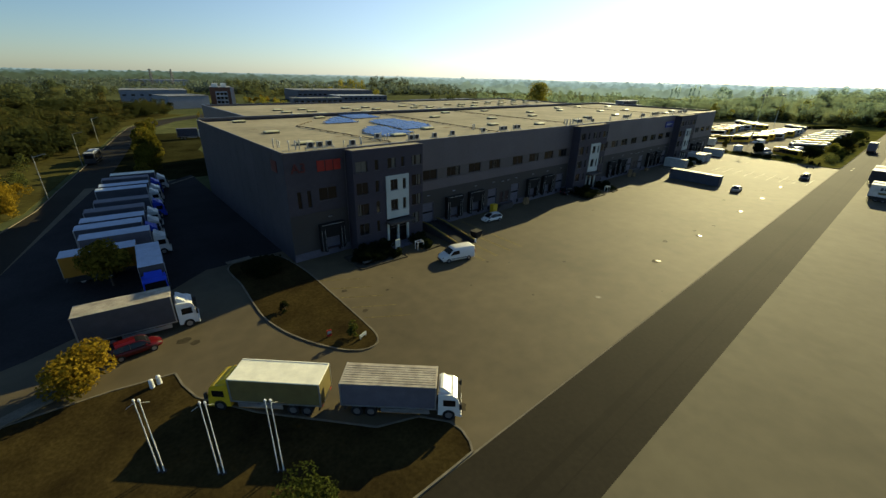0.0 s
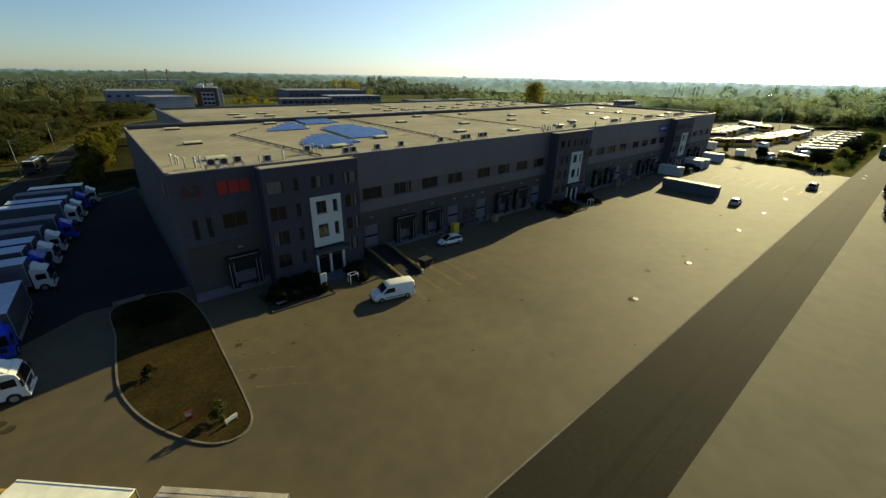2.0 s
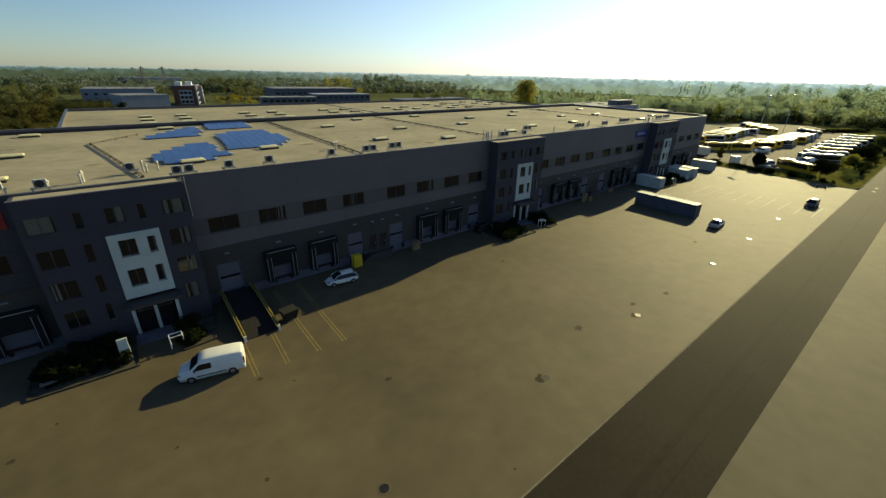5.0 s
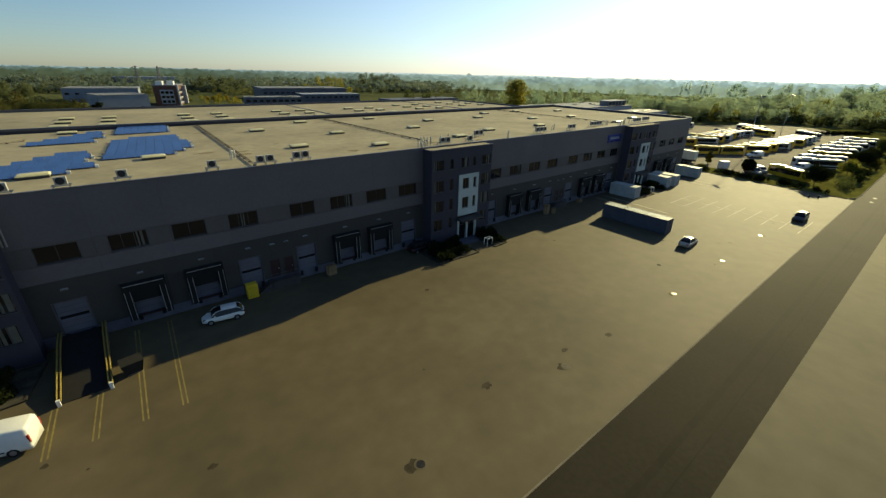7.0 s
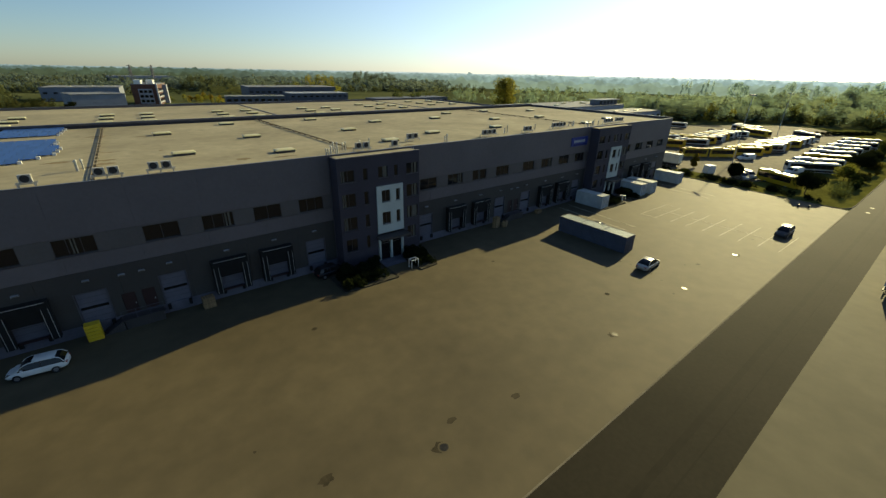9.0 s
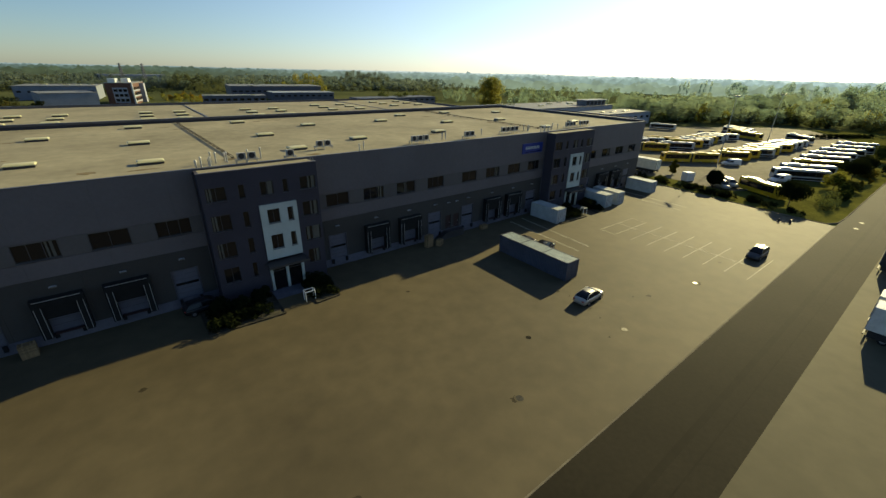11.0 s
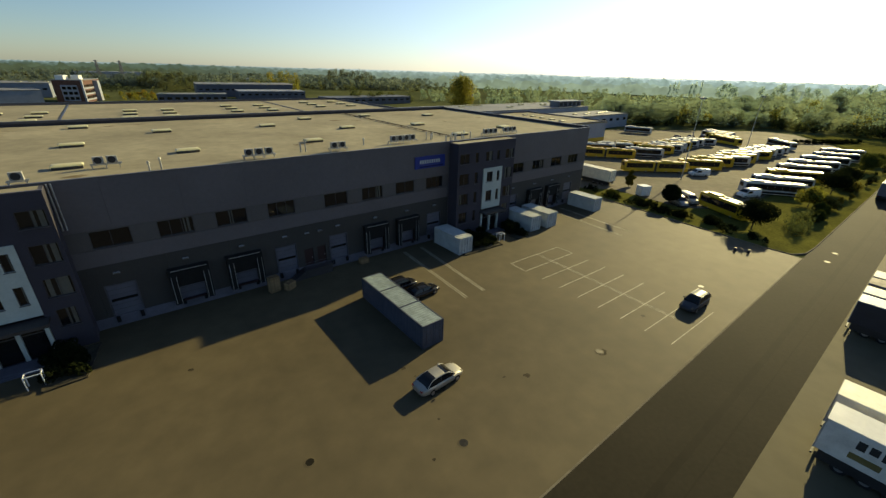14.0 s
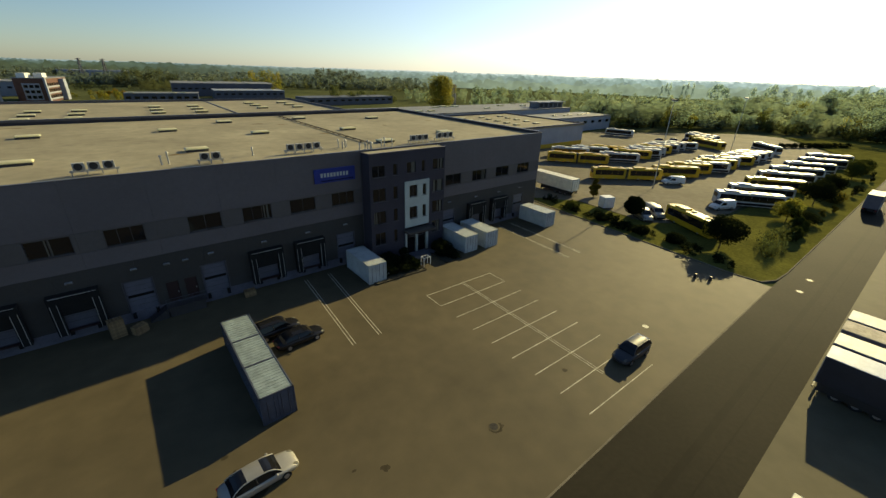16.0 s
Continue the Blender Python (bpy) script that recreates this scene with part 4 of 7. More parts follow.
def truck(loc, rz, L, box_mat, roof_mat, cab_mat, label, front_mat=None, ribs="cross", h=4.0):
    """A box lorry facing +x: the box's rear end at x = -L / 2, the cab before it."""
    e = thing("lorry", label, "truck", "parked lorries", loc=loc, rz=rz)
    x0, x1 = -L / 2, L / 2
    bm = bmesh.new()
    bbox(bm, x0, x1, -1.24, 1.24, 1.05, h - 0.05, 0.05)
    body = part("box_body", bm, box_mat, e)
    bm = bmesh.new()
    bbox(bm, x0 - 0.02, x1 + 0.02, -1.26, 1.26, h - 0.05, h + 0.01, 0.02)
    roof = part("box_roof", bm, roof_mat, body)
    if ribs == "cross":
        for k in range(1, int(L / 0.9)):
            u = x0 + 0.9 * k
            boxpart("roof_rib", (u - 0.03, u + 0.03, -1.2, 1.2, h + 0.01, h + 0.03), roof_mat, roof)
    elif ribs == "long":
        for k in range(1, 9):
            v = -1.2 + 2.4 * k / 9
            boxpart("roof_rib", (x0 + 0.1, x1 - 0.1, v - 0.05, v + 0.05, h + 0.01, h + 0.035), roof_mat, roof)
    else:
        for v in (-1.2, 1.2):
            boxpart("roof_edge", (x0, x1, v - 0.05, v + 0.05, h + 0.01, h + 0.05), roof_mat, roof)
    bm = bmesh.new()
    for u in (x0 + 0.03, x1 - 0.03):
        for s in (-1, 1):
            box(bm, u - 0.06, u + 0.06, s * 1.25 - 0.03, s * 1.25 + 0.03, 1.0, h)
    box(bm, x0, x1, -1.27, -1.23, 1.0, 1.12)
    box(bm, x0, x1, 1.23, 1.27, 1.0, 1.12)
    part("corner_rail", bm, "metal", body)
    bm = bmesh.new()
    box(bm, x0 + 0.05, x1 + 1.75, -0.45, 0.45, 0.65, 0.95)
    box(bm, x0 + 0.2, x0 + 0.3, -1.1, 1.1, 0.5, 0.65)
    part("chassis", bm, "dark", e)
    # cab
    c0, c1 = x1 + 0.15, x1 + 1.9
    bm = bmesh.new()
    prof = [(c0, 0.55), (c1 - 0.05, 0.5), (c1, 0.7), (c1, 1.75), (c1 - 0.28, 2.95), (c1 - 0.6, 3.2), (c0 + 0.2, 3.35), (c0, 3.3)]
    loft(bm, [[(x, y, 0.5 + (z - 0.5)) for x, z in prof] for y in (-1.2, 1.2)])
    cab = part("cab", bm, cab_mat, e)
    bm = bmesh.new()
    v = [bm.verts.new(p) for p in ((c1 + 0.01, -1.08, 1.8), (c1 + 0.01, 1.08, 1.8), (c1 - 0.25, 1.02, 2.86), (c1 - 0.25, -1.02, 2.86))]
    w = [bm.verts.new(q.co + Vector((0.03, 0, 0.01))) for q in v]
    for i in range(4):
        bm.faces.new((v[i], v[(i + 1) % 4], w[(i + 1) % 4], w[i]))
    bm.faces.new(v[::-1])
    bm.faces.new(w)
    part("windscreen", bm, "glass", cab)
    for s in (-1, 1):
        boxpart("side_window", (c1 - 1.35, c1 - 0.4, s * 1.205 - 0.01, s * 1.205 + 0.01, 1.8, 2.6), "glass", cab)
        boxpart("mirror", (c1 - 0.1, c1 + 0.08, s * 1.38 - 0.1, s * 1.38 + 0.1, 1.75, 2.45), "dark", cab)
        boxpart("headlight", (c1 - 0.02, c1 + 0.03, s * 0.85 - 0.22, s * 0.85 + 0.22, 0.78, 0.98), "blind", cab)
        boxpart("step", (c0 + 0.5, c1 - 0.9, s * 1.15 - 0.1, s * 1.15 + 0.1, 0.35, 0.55), "dark", cab)
    boxpart("grille", (c1 + 0.001, c1 + 0.03, -0.8, 0.8, 1.05, 1.6), "dark", cab)
    boxpart("bumper", (c1 - 0.15, c1 + 0.1, -1.2, 1.2, 0.4, 0.72), front_mat or cab_mat, cab, r=0.03)
    bm = bmesh.new()
    loft(bm, [[(c0 + 0.15, -0.95 * k, 3.3), (c1 - 0.75, -0.95 * k, 3.24), (c0 + 0.35, -0.85 * k, 3.85), (c0 + 0.15, -0.85 * k, 3.85)] for k in (1, -1)])
    part("wind_deflector", bm, cab_mat, cab)
    cab.scale = (1, 0.97, 0.88 * (0.25 + 0.75 * h / 4))
    for x in (x0 + 1.2, x0 + 2.3, x1 + 1.0):
        for s in (-1, 1):
            wheel(e, x, s * 1.22, 0.48, 0.28, dual=x < x1)
    for s in (-1, 1):
        boxpart("side_guard", (x0 + 3.1, x1 - 0.5, s * 1.2 - 0.02, s * 1.2 + 0.02, 0.5, 0.9), "metal", e)
        boxpart("tail_light", (x0 - 0.03, x0 - 0.001, s * 0.95 - 0.15, s * 0.95 + 0.15, 0.8, 0.95), "sign_red", e)
    return e


def trailer(loc, rz, L, side_mat, roof_mat, label, bars=False):
    """A semi-trailer on its own legs, with its rear end at +x."""
    e = thing("semi_trailer", label, "trailer", "parked trailers", loc=loc, rz=rz)
    h = 3.8
    bm = bmesh.new()
    bbox(bm, -L / 2, L / 2, -1.26, 1.26, 1.15, h - 0.04, 0.04)
    body = part("box_body", bm, side_mat, e)
    bm = bmesh.new()
    bbox(bm, -L / 2 - 0.02, L / 2 + 0.02, -1.29, 1.29, h - 0.04, h + 0.03, 0.03)
    roof = part("box_roof", bm, roof_mat, body)
    bm = bmesh.new()
    for k in range(1, int(L / 0.7)):
        u = -L / 2 + 0.7 * k
        box(bm, u - 0.04, u + 0.04, -1.25, 1.25, h + 0.03, h + 0.05)
    part("roof_rib", bm, roof_mat, roof)
    bm = bmesh.new()
    for s in (-1, 1):
        box(bm, L / 2 - 0.02, L / 2 + 0.04, s * 1.2 - 0.05, s * 1.2 + 0.05, 1.1, h)
        box(bm, L / 2 + 0.001, L / 2 + 0.05, s * 0.4 - 0.02, s * 0.4 + 0.02, 1.2, h - 0.1)
    box(bm, L / 2 - 0.02, L / 2 + 0.04, -1.26, 1.26, h - 0.15, h)
    part("door_frame", bm, "ac_grey", body)
    if bars:
        for k in range(7):
            boxpart("bar", (L / 2 - 2.2 - k * 0.62, L / 2 - 1.75 - k * 0.62, 1.262, 1.27, 2.6 + 0.1 * (k % 2), 3.3), "dark", body)
        boxpart("emblem", (L / 2 - 3.2, L / 2 - 1.6, 1.262, 1.268, 1.7, 2.2), M["tarp_olive"], body)
    boxpart("chassis", (-L / 2 + 0.2, L / 2 - 0.1, -0.5, 0.5, 0.85, 1.15), "dark", e)
    for k in range(3):
        for s in (-1, 1):
            wheel(e, L / 2 - 1.6 - 1.3 * k, s * 1.24, 0.48, 0.34)
    for s in (-1, 1):
        boxpart("leg", (-L / 2 + 2.6, -L / 2 + 2.75, s * 0.8 - 0.07, s * 0.8 + 0.07, 0.0, 0.9), "dark", e)
        boxpart("side_skirt", (-L / 2 + 3.0, L / 2 - 0.3, s * 1.255 - 0.015, s * 1.255 + 0.015, 0.42, 1.16), "dark", e)
    boxpart("rear_bumper", (L / 2 - 0.1, L / 2 + 0.03, -1.2, 1.2, 0.5, 0.64), "dark", e)
    return e


def container(loc, rz, L, mat, roof_mat, label, lift=0.0):
    """A shipping container with corrugated sides and a ribbed roof; doors at -x."""
    e = thing("shipping_container", label, "container", "shipping containers", loc=loc, rz=rz)
    h, w = 2.62, 1.22
    n = int(L / 0.28)
    for s in (-1, 1):
        bm = bmesh.new()
        for k in range(n):
            u = -L / 2 + 0.1 + (L - 0.2) * k / n
            step = (L - 0.2) / n
            y0, y1 = s * (w - 0.06), s * w
            pts = [(u, y0), (u + step * 0.3, y0), (u + step * 0.5, y1 - s * 0.02), (u + step * 0.8, y1 - s * 0.02), (u + step, y0)]
            for (a, b), (c, d) in zip(pts, pts[1:]):
                v = [bm.verts.new(p) for p in ((a, b, 0.15), (c, d, 0.15), (c, d, h - 0.1), (a, b, h - 0.1))]
                bm.faces.new(v)
        part("side_wall", bm, mat, e)
    bm = bmesh.new()
    box(bm, -L / 2 + 0.08, L / 2 - 0.08, -w + 0.07, w - 0.07, 0.12, h - 0.06)
    part("core", bm, mat, e)
    roof = boxpart("roof", (-L / 2 + 0.1, L / 2 - 0.1, -w + 0.06, w - 0.06, h - 0.08, h - 0.04), roof_mat, e)
    for k in range(int(L / 0.36) - 1):
        u = -L / 2 + 0.25 + k * 0.36
        boxpart("roof_rib", (u, u + 0.17, -w + 0.1, w - 0.1, h - 0.04, h - 0.015), roof_mat, roof)
    bm = bmesh.new()
    for s in (-1, 1):
        box(bm, -L / 2, L / 2, s * w - 0.06, s * w + 0.06 * 0, 0.0, 0.15)
        box(bm, -L / 2, L / 2, s * w - 0.05, s * w + 0.05, h - 0.1, h)
        for u in (-L / 2, L / 2 - 0.12):
            box(bm, u, u + 0.12, s * w - 0.06, s * w + 0.06, 0, h)
    for u in (-L / 2, L / 2 - 0.1):
        box(bm, u, u + 0.1, -w, w, 0.0, 0.16)
        box(bm, u, u + 0.1, -w, w, h - 0.12, h)
    part("corner_frame", bm, mat, e)
    for s in (-1, 1):
        d = boxpart("door", (-L / 2 + 0.02, -L / 2 + 0.08, s * 0.58 - 0.56, s * 0.58 + 0.56, 0.17, h - 0.13), mat, e)
        for q in (0.25, 0.8):
            bm = bmesh.new()
            cyl(bm, (-L / 2 - 0.01, s * q, 0.2), (-L / 2 - 0.01, s * q, h - 0.16), 0.02, n=6)
            part("lock_bar", bm, "coping", d)
    if L > 8:
        for u in (-1.9, 2.1):
            boxpart("roof_patch", (u - 0.07, u + 0.07, -w + 0.04, w - 0.04, h - 0.02, h + 0.03), mat, e, "dark joint across the roof")
    return e


def bus(loc, rz, L, body_mat, stripe_mat, label, deck=3.1):
    """A parked bus facing +x."""
    e = thing("bus", label, "bus", "parked buses", loc=loc, rz=rz)
    h = deck
    bm = bmesh.new()
    sec = []
    for x, zt, w in ((-L / 2, h - 0.25, 1.16), (-L / 2 + 0.12, h - 0.08, 1.24), (L / 2 - 0.35, h - 0.05, 1.24), (L / 2 - 0.05, h - 0.3, 1.2), (L / 2, 1.2, 1.14)):
        sec.append([(x, -w, 0.35), (x, -w, zt - 0.15), (x, -w + 0.2, zt), (x, w - 0.2, zt), (x, w, zt - 0.15), (x, w, 0.35)])
    loft(bm, sec)
    body = part("body", bm, body_mat, e)
    for s in (-1, 1):
        n = int((L - 1) / 1.5)
        for k in range(n):
            u = -L / 2 + 0.5 + k * 1.5
            boxpart("side_window", (u, u + 1.47, s * 1.245 - 0.012, s * 1.245 + 0.012, 1.3, h - 0.5), "glass", body)
        boxpart("stripe", (-L / 2 + 0.2, L / 2 - 0.4, s * 1.247 - 0.01, s * 1.247 + 0.01, 0.5, 1.0), stripe_mat, body)
    boxpart("windscreen", (L / 2 - 0.1, L / 2 + 0.02, -1.08, 1.08, 1.3, h - 0.5), "glass", body)
    boxpart("rear_window", (-L / 2 - 0.015, -L / 2 + 0.05, -0.95, 0.95, 1.7, h - 0.5), "glass", body)
    bm = bmesh.new()
    bbox(bm, -L / 2 + 1.5, -L / 2 + 4.2, -0.8, 0.8, h - 0.06, h + 0.17, 0.05)
    part("roof_unit", bm, body_mat, body)
    for u in (-0.5, L * 0.25):
        boxpart("roof_hatch", (u, u + 0.8, -0.4, 0.4, h - 0.055, h + 0.03), "kerb", body)
    for x in (-L / 2 + 2.8, L / 2 - 2.4):
        for s in (-1, 1):
            wheel(e, x, s * 1.235, 0.48, 0.28)
    return e


paint("paint_white", (0.66, 0.66, 0.63))
paint("paint_silver", (0.36, 0.34, 0.30), 0.42, metal=0.5)
paint("paint_black", (0.012, 0.012, 0.014), 0.2)
paint("paint_dark", (0.035, 0.037, 0.045), 0.42, metal=0.2)
paint("paint_red", (0.075, 0.004, 0.005), 0.25)
paint("paint_yellow", (0.62, 0.42, 0.02), 0.4)
paint("paint_bus_yellow", (0.58, 0.36, 0.015), 0.4)
paint("paint_orange", (0.36, 0.16, 0.012), 0.5)
paint("paint_blue", (0.012, 0.05, 0.5), 0.4)
# grey and olive side tarps, darkened for the shade on the box sides
paint("tarp_grey", (0.115, 0.11, 0.135), 0.6, 0.1)
paint("tarp_olive", (0.15, 0.12, 0.04), 0.6, 0.1)
paint("tarp_white", (0.62, 0.60, 0.55), 0.6, 0.1)
paint("tarp_cream", (0.80, 0.77, 0.62), 0.6, 0.08)
# tarp_grey once more, with deep shade put into its colour
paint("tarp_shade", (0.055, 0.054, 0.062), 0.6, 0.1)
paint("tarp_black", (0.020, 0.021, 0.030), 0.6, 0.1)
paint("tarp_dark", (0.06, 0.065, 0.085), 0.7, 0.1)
paint("tarp_dirty", (0.40, 0.35, 0.27), 0.8, 0.2)
paint("roof_bluewhite", (0.38, 0.44, 0.55), 0.5, 0.08)
paint("container_blue", (0.06, 0.07, 0.10), 0.5, 0.12)
paint("container_top", (0.24, 0.295, 0.30), 0.6, 0.18)
paint("container_white", (0.42, 0.45, 0.45), 0.5, 0.1)

truck((14.6, 21.4, 0), -43, 7.4, M["tarp_grey"], M["tarp_dirty"], M["paint_white"], "white-cabbed lorry with a grey tarpaulin box and dusty ribbed roof", ribs="long", h=3.15)
truck((8.1, 27.2, 0), 136, 7.15, M["tarp_olive"], M["tarp_cream"], M["paint_yellow"], "yellow-cabbed lorry with olive box sides and a clean cream roof", ribs="edge", h=3.15)
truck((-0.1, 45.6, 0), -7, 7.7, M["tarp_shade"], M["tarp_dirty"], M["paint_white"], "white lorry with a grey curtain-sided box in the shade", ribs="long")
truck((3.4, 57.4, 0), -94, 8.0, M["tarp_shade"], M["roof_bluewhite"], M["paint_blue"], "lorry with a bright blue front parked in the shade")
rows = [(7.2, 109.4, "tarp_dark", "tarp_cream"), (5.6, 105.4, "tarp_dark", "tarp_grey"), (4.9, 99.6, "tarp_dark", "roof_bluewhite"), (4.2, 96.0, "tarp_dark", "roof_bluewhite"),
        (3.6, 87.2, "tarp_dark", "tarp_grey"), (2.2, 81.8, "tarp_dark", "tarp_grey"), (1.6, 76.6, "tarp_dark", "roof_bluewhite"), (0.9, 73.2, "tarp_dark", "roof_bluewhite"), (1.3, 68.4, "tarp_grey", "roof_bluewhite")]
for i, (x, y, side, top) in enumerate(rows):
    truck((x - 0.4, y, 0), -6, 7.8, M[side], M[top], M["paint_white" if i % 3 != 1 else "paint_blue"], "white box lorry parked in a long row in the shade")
trailer((-1.2, 63.4, 0), 174, 7.6, M["paint_orange"], M["roof_bluewhite"], "short orange-brown trailer with a pale roof in the shade")
car((-0.2, 42.3, 0), 3, M["paint_red"], "glossy dark red car half in the shade")
truck((31.5, 188.0, 0), -10, 7.0, M["tarp_dark"], M["tarp_grey"], M["paint_white"], "dark box lorry standing behind the hall")
van((38.1, 39.3, 0), 166, M["paint_white"], "white panel van parked in the sun by the entrance")
car((55.0, 47.9, 0), 172, M["paint_white"], "white hatchback parked in the shade of the warehouse")
car((120.5, 26.0, 0), 3, M["paint_silver"], "silver saloon parked in the open yard", "sedan")
car((152.7, 18.0, 0), 178, M["paint_dark"], "dark grey estate car parked in a marked bay", "suv")
car((128.0, 39.0, 0), 4, M["paint_black"], "black car parked close beside the container", "sedan")
car((83.3, 50.3, 0), 6, M["paint_black"], "black hatchback parked against the dock wall")
car((126.6, 41.6, 0), 4, M["paint_black"], "black car parked close beside the container", "suv")
container((123.3, 36.6, 0), 90, 12.19, M["container_blue"], M["container_top"], "long blue-grey shipping container with a pale ribbed roof")
container((140.35, 48.1, 0), 90, 6.1, M["container_white"], M["container_white"], "white shipping container at a loading door")
container((156.6, 48.4, 0), 90, 6.1, M["container_white"], M["container_white"], "white shipping container beside its twin")
container((160.5, 48.0, 0), 90, 6.1, M["container_white"], M["container_white"], "white shipping container beside its twin")
container((175.6, 48.5, 0), 90, 6.1, M["container_white"], M["container_white"], "white shipping container at the last loading door")
trailer((196.4, 60.3, 0), -92, 11.5, M["tarp_cream"], M["tarp_white"], "cream semi-trailer parked at the end of the warehouse")
trailer((138.5, 4.1 - 6.8, 0), 90, 13.6, M["tarp_white"], M["paint_white"], "white semi-trailer with dark bars on its side", True)
trailer((142.2, 4.2 - 6.8, 0), 90, 13.6, M["tarp_white"], M["tarp_cream"], "white semi-trailer with a cream roof")
for k, (x, top) in enumerate(((161.8, "roof_bluewhite"), (164.9, "tarp_cream"), (168.4, "tarp_dirty"), (171.4, "tarp_white"))):
    trailer((x + 0.5, 5.9 - 6.8, 0), 90, 13.6, M["tarp_black" if k == 0 else "tarp_grey"], M[top], "dark-sided semi-trailer in a row on the apron" if k == 0 else "grey semi-trailer in a row on the apron")
truck((242.0, 11.6, 0), 0, 6.0, M["tarp_grey"], M["tarp_white"], M["paint_white"], "small box lorry standing on the lane")

# buses
paint("paint_coach", (0.50, 0.50, 0.47), 0.5, 0.12)
Y, W = "paint_bus_yellow", "paint_coach"
yl, wl = "yellow city bus parked in the crowded lot", "white coach parked in the crowded lot"
def parked(x, y, rz, L, c):
    """The middle of a bus whose near front corner stands at (x, y)."""
    a = radians(rz)
    return (x - math.cos(a) * L / 2 - math.sin(a) * 1.25, y - math.sin(a) * L / 2 + math.cos(a) * 1.25, rz, L, c)


BUSES = [parked(x, y, -47, 12, c) for x, y, c in ((245.0, 64.6, W), (254.4, 65.4, Y), (260.4, 64.8, W), (266.0, 66.0, W), (271.4, 66.4, Y), (277.6, 66.4, W), (283.6, 66.8, W), (289.2, 64.6, W))]
BUSES += [parked(x, y, -42, 12, c) for x, y, c in ((240.2, 45.4, Y), (248.4, 45.2, Y), (255.7, 43.0, W), (262.4, 43.4, Y), (268.4, 44.4, W), (274.6, 42.4, Y), (281.0, 42.6, W), (287.2, 42.2, W), (293.0, 42.0, W))]
BUSES += [parked(x, y, -52, 13, c) for x, y, c in ((225.2, 22.9, W), (234.8, 23.4, W), (246.5, 23.5, Y), (258.6, 24.2, W), (270.2, 24.4, W), (282.8, 24.0, W), (296.0, 23.4, W), (309.0, 24.0, W))]
BUSES += [parked(300.6, 95.9, -66, 12, W), parked(298.8, 60.2, -112, 14, Y), parked(304.6, 63.4, -112, 14, Y), parked(312.0, 68.0, -112, 14, W), parked(318.0, 69.0, -112, 14, W), parked(307.4, 45.0, -130, 13, W),
          (236.0, 84.0, -47, 12, W), (243.6, 81.5, -47, 12, W), (251.0, 79.0, -47, 12, Y), (196.4, 30.0, -118, 11, Y)]
protos = {}
for x, y, rz, L, c in BUSES:
    key = (c, L)
    if key not in protos:
        protos[key] = bus((x, y, 0), rz, L, M[c], M["paint_black"] if c == W else M[Y], yl if c == Y else wl)
    else:
        copy_thing(protos[key], pose(x, y, 0, 0, 0, rz))
def bendy_bus(x, y, rz):
    """A long bus in two halves with a dark folding joint; (x, y) is its near front corner."""
    a = radians(rz)
    for k, half in ((0, 9.0), (1, 8.6)):
        o = k * 9.6
        cx, cy, *_ = parked(x - math.cos(a) * o, y - math.sin(a) * o, rz, half, Y)
        bus((cx, cy, 0), rz, half, M[Y], M[Y], "yellow articulated city bus section in the crowded lot")
    jx, jy, *_ = parked(x - math.cos(a) * 9.0, y - math.sin(a) * 9.0, rz, 0.6, Y)
    e = thing("bus_joint", "dark folding joint between two yellow bus halves", "bus joint", loc=(jx, jy, 0), rz=rz)
    bm = bmesh.new()
    for k in range(5):
        box(bm, -0.3 + 0.12 * k, -0.2 + 0.12 * k, -1.15, 1.15, 0.4, 2.9)
    part("bellows", bm, "dark", e)
    wheel(e, 0, 1.1, 0.4, 0.2)
    wheel(e, 0, -1.1, 0.4, 0.2)


bendy_bus(234.4, 68.8, -48)
bendy_bus(228.4, 50.0, -38)
e = bus((1.2, 152.6, 0), 78, 9, M["paint_dark"], M["paint_black"], "dark bus with a white roof standing on the side road", 3.2)
boxpart("roof_skin", (-4.3, 4.0, -1.02, 1.02, 3.13, 3.19), "white_metal", e, "white roof skin")
van((227.9, 46.9, 0), 143, M["paint_white"], "white panel van parked among yellow buses")
van((214.8, 31.2, 0), 155, M["paint_white"], "white panel van parked in front of coaches")
van((194.4, 38.0, 0), -125, M["paint_silver"], "silver panel van parked beside a round tree")
van((198.0, 37.4, 0), -125, M["paint_silver"], "silver panel van parked beside a round tree")
e = thing("site_cabin", "small white box cabin on the lawn edge", "cabin", loc=(194.6, 45.8, 0), rz=-25)
boxpart("body", (-1.2, 1.2, -1.0, 1.0, 0.2, 2.4), "white_metal", e, r=0.06)
boxpart("skid", (-1.1, 1.1, -0.8, 0.8, 0.0, 0.2), "dark", e)
rc = random.Random(11)
for k in range(4):
    x, y = 300 + k * 6.2 + rc.uniform(-1, 1), 84 - k * 3.1
    car((x, y, 0), rc.choice((40, 45, 50)), M[rc.choice(("paint_silver", "paint_dark", "paint_white", "paint_red", "paint_black"))], "car parked at the far side of the bus lot")


# ---- yard markings and small things ----
def marks(name, rects, mat, label):
    bm = bmesh.new()
    for (ax, ay), (bx, by), w in rects:
        a, b = Vector((ax, ay, 0)), Vector((bx, by, 0))
        d = b - a
        m = Matrix.Translation(a) @ Matrix.Rotation(math.atan2(d.y, d.x), 4, "Z")
        box(bm, 0, d.length, -w / 2, w / 2, 0.001, 0.006, m)
    return tagged(part(name, bm, mat), label, "road marking", kind="structure")


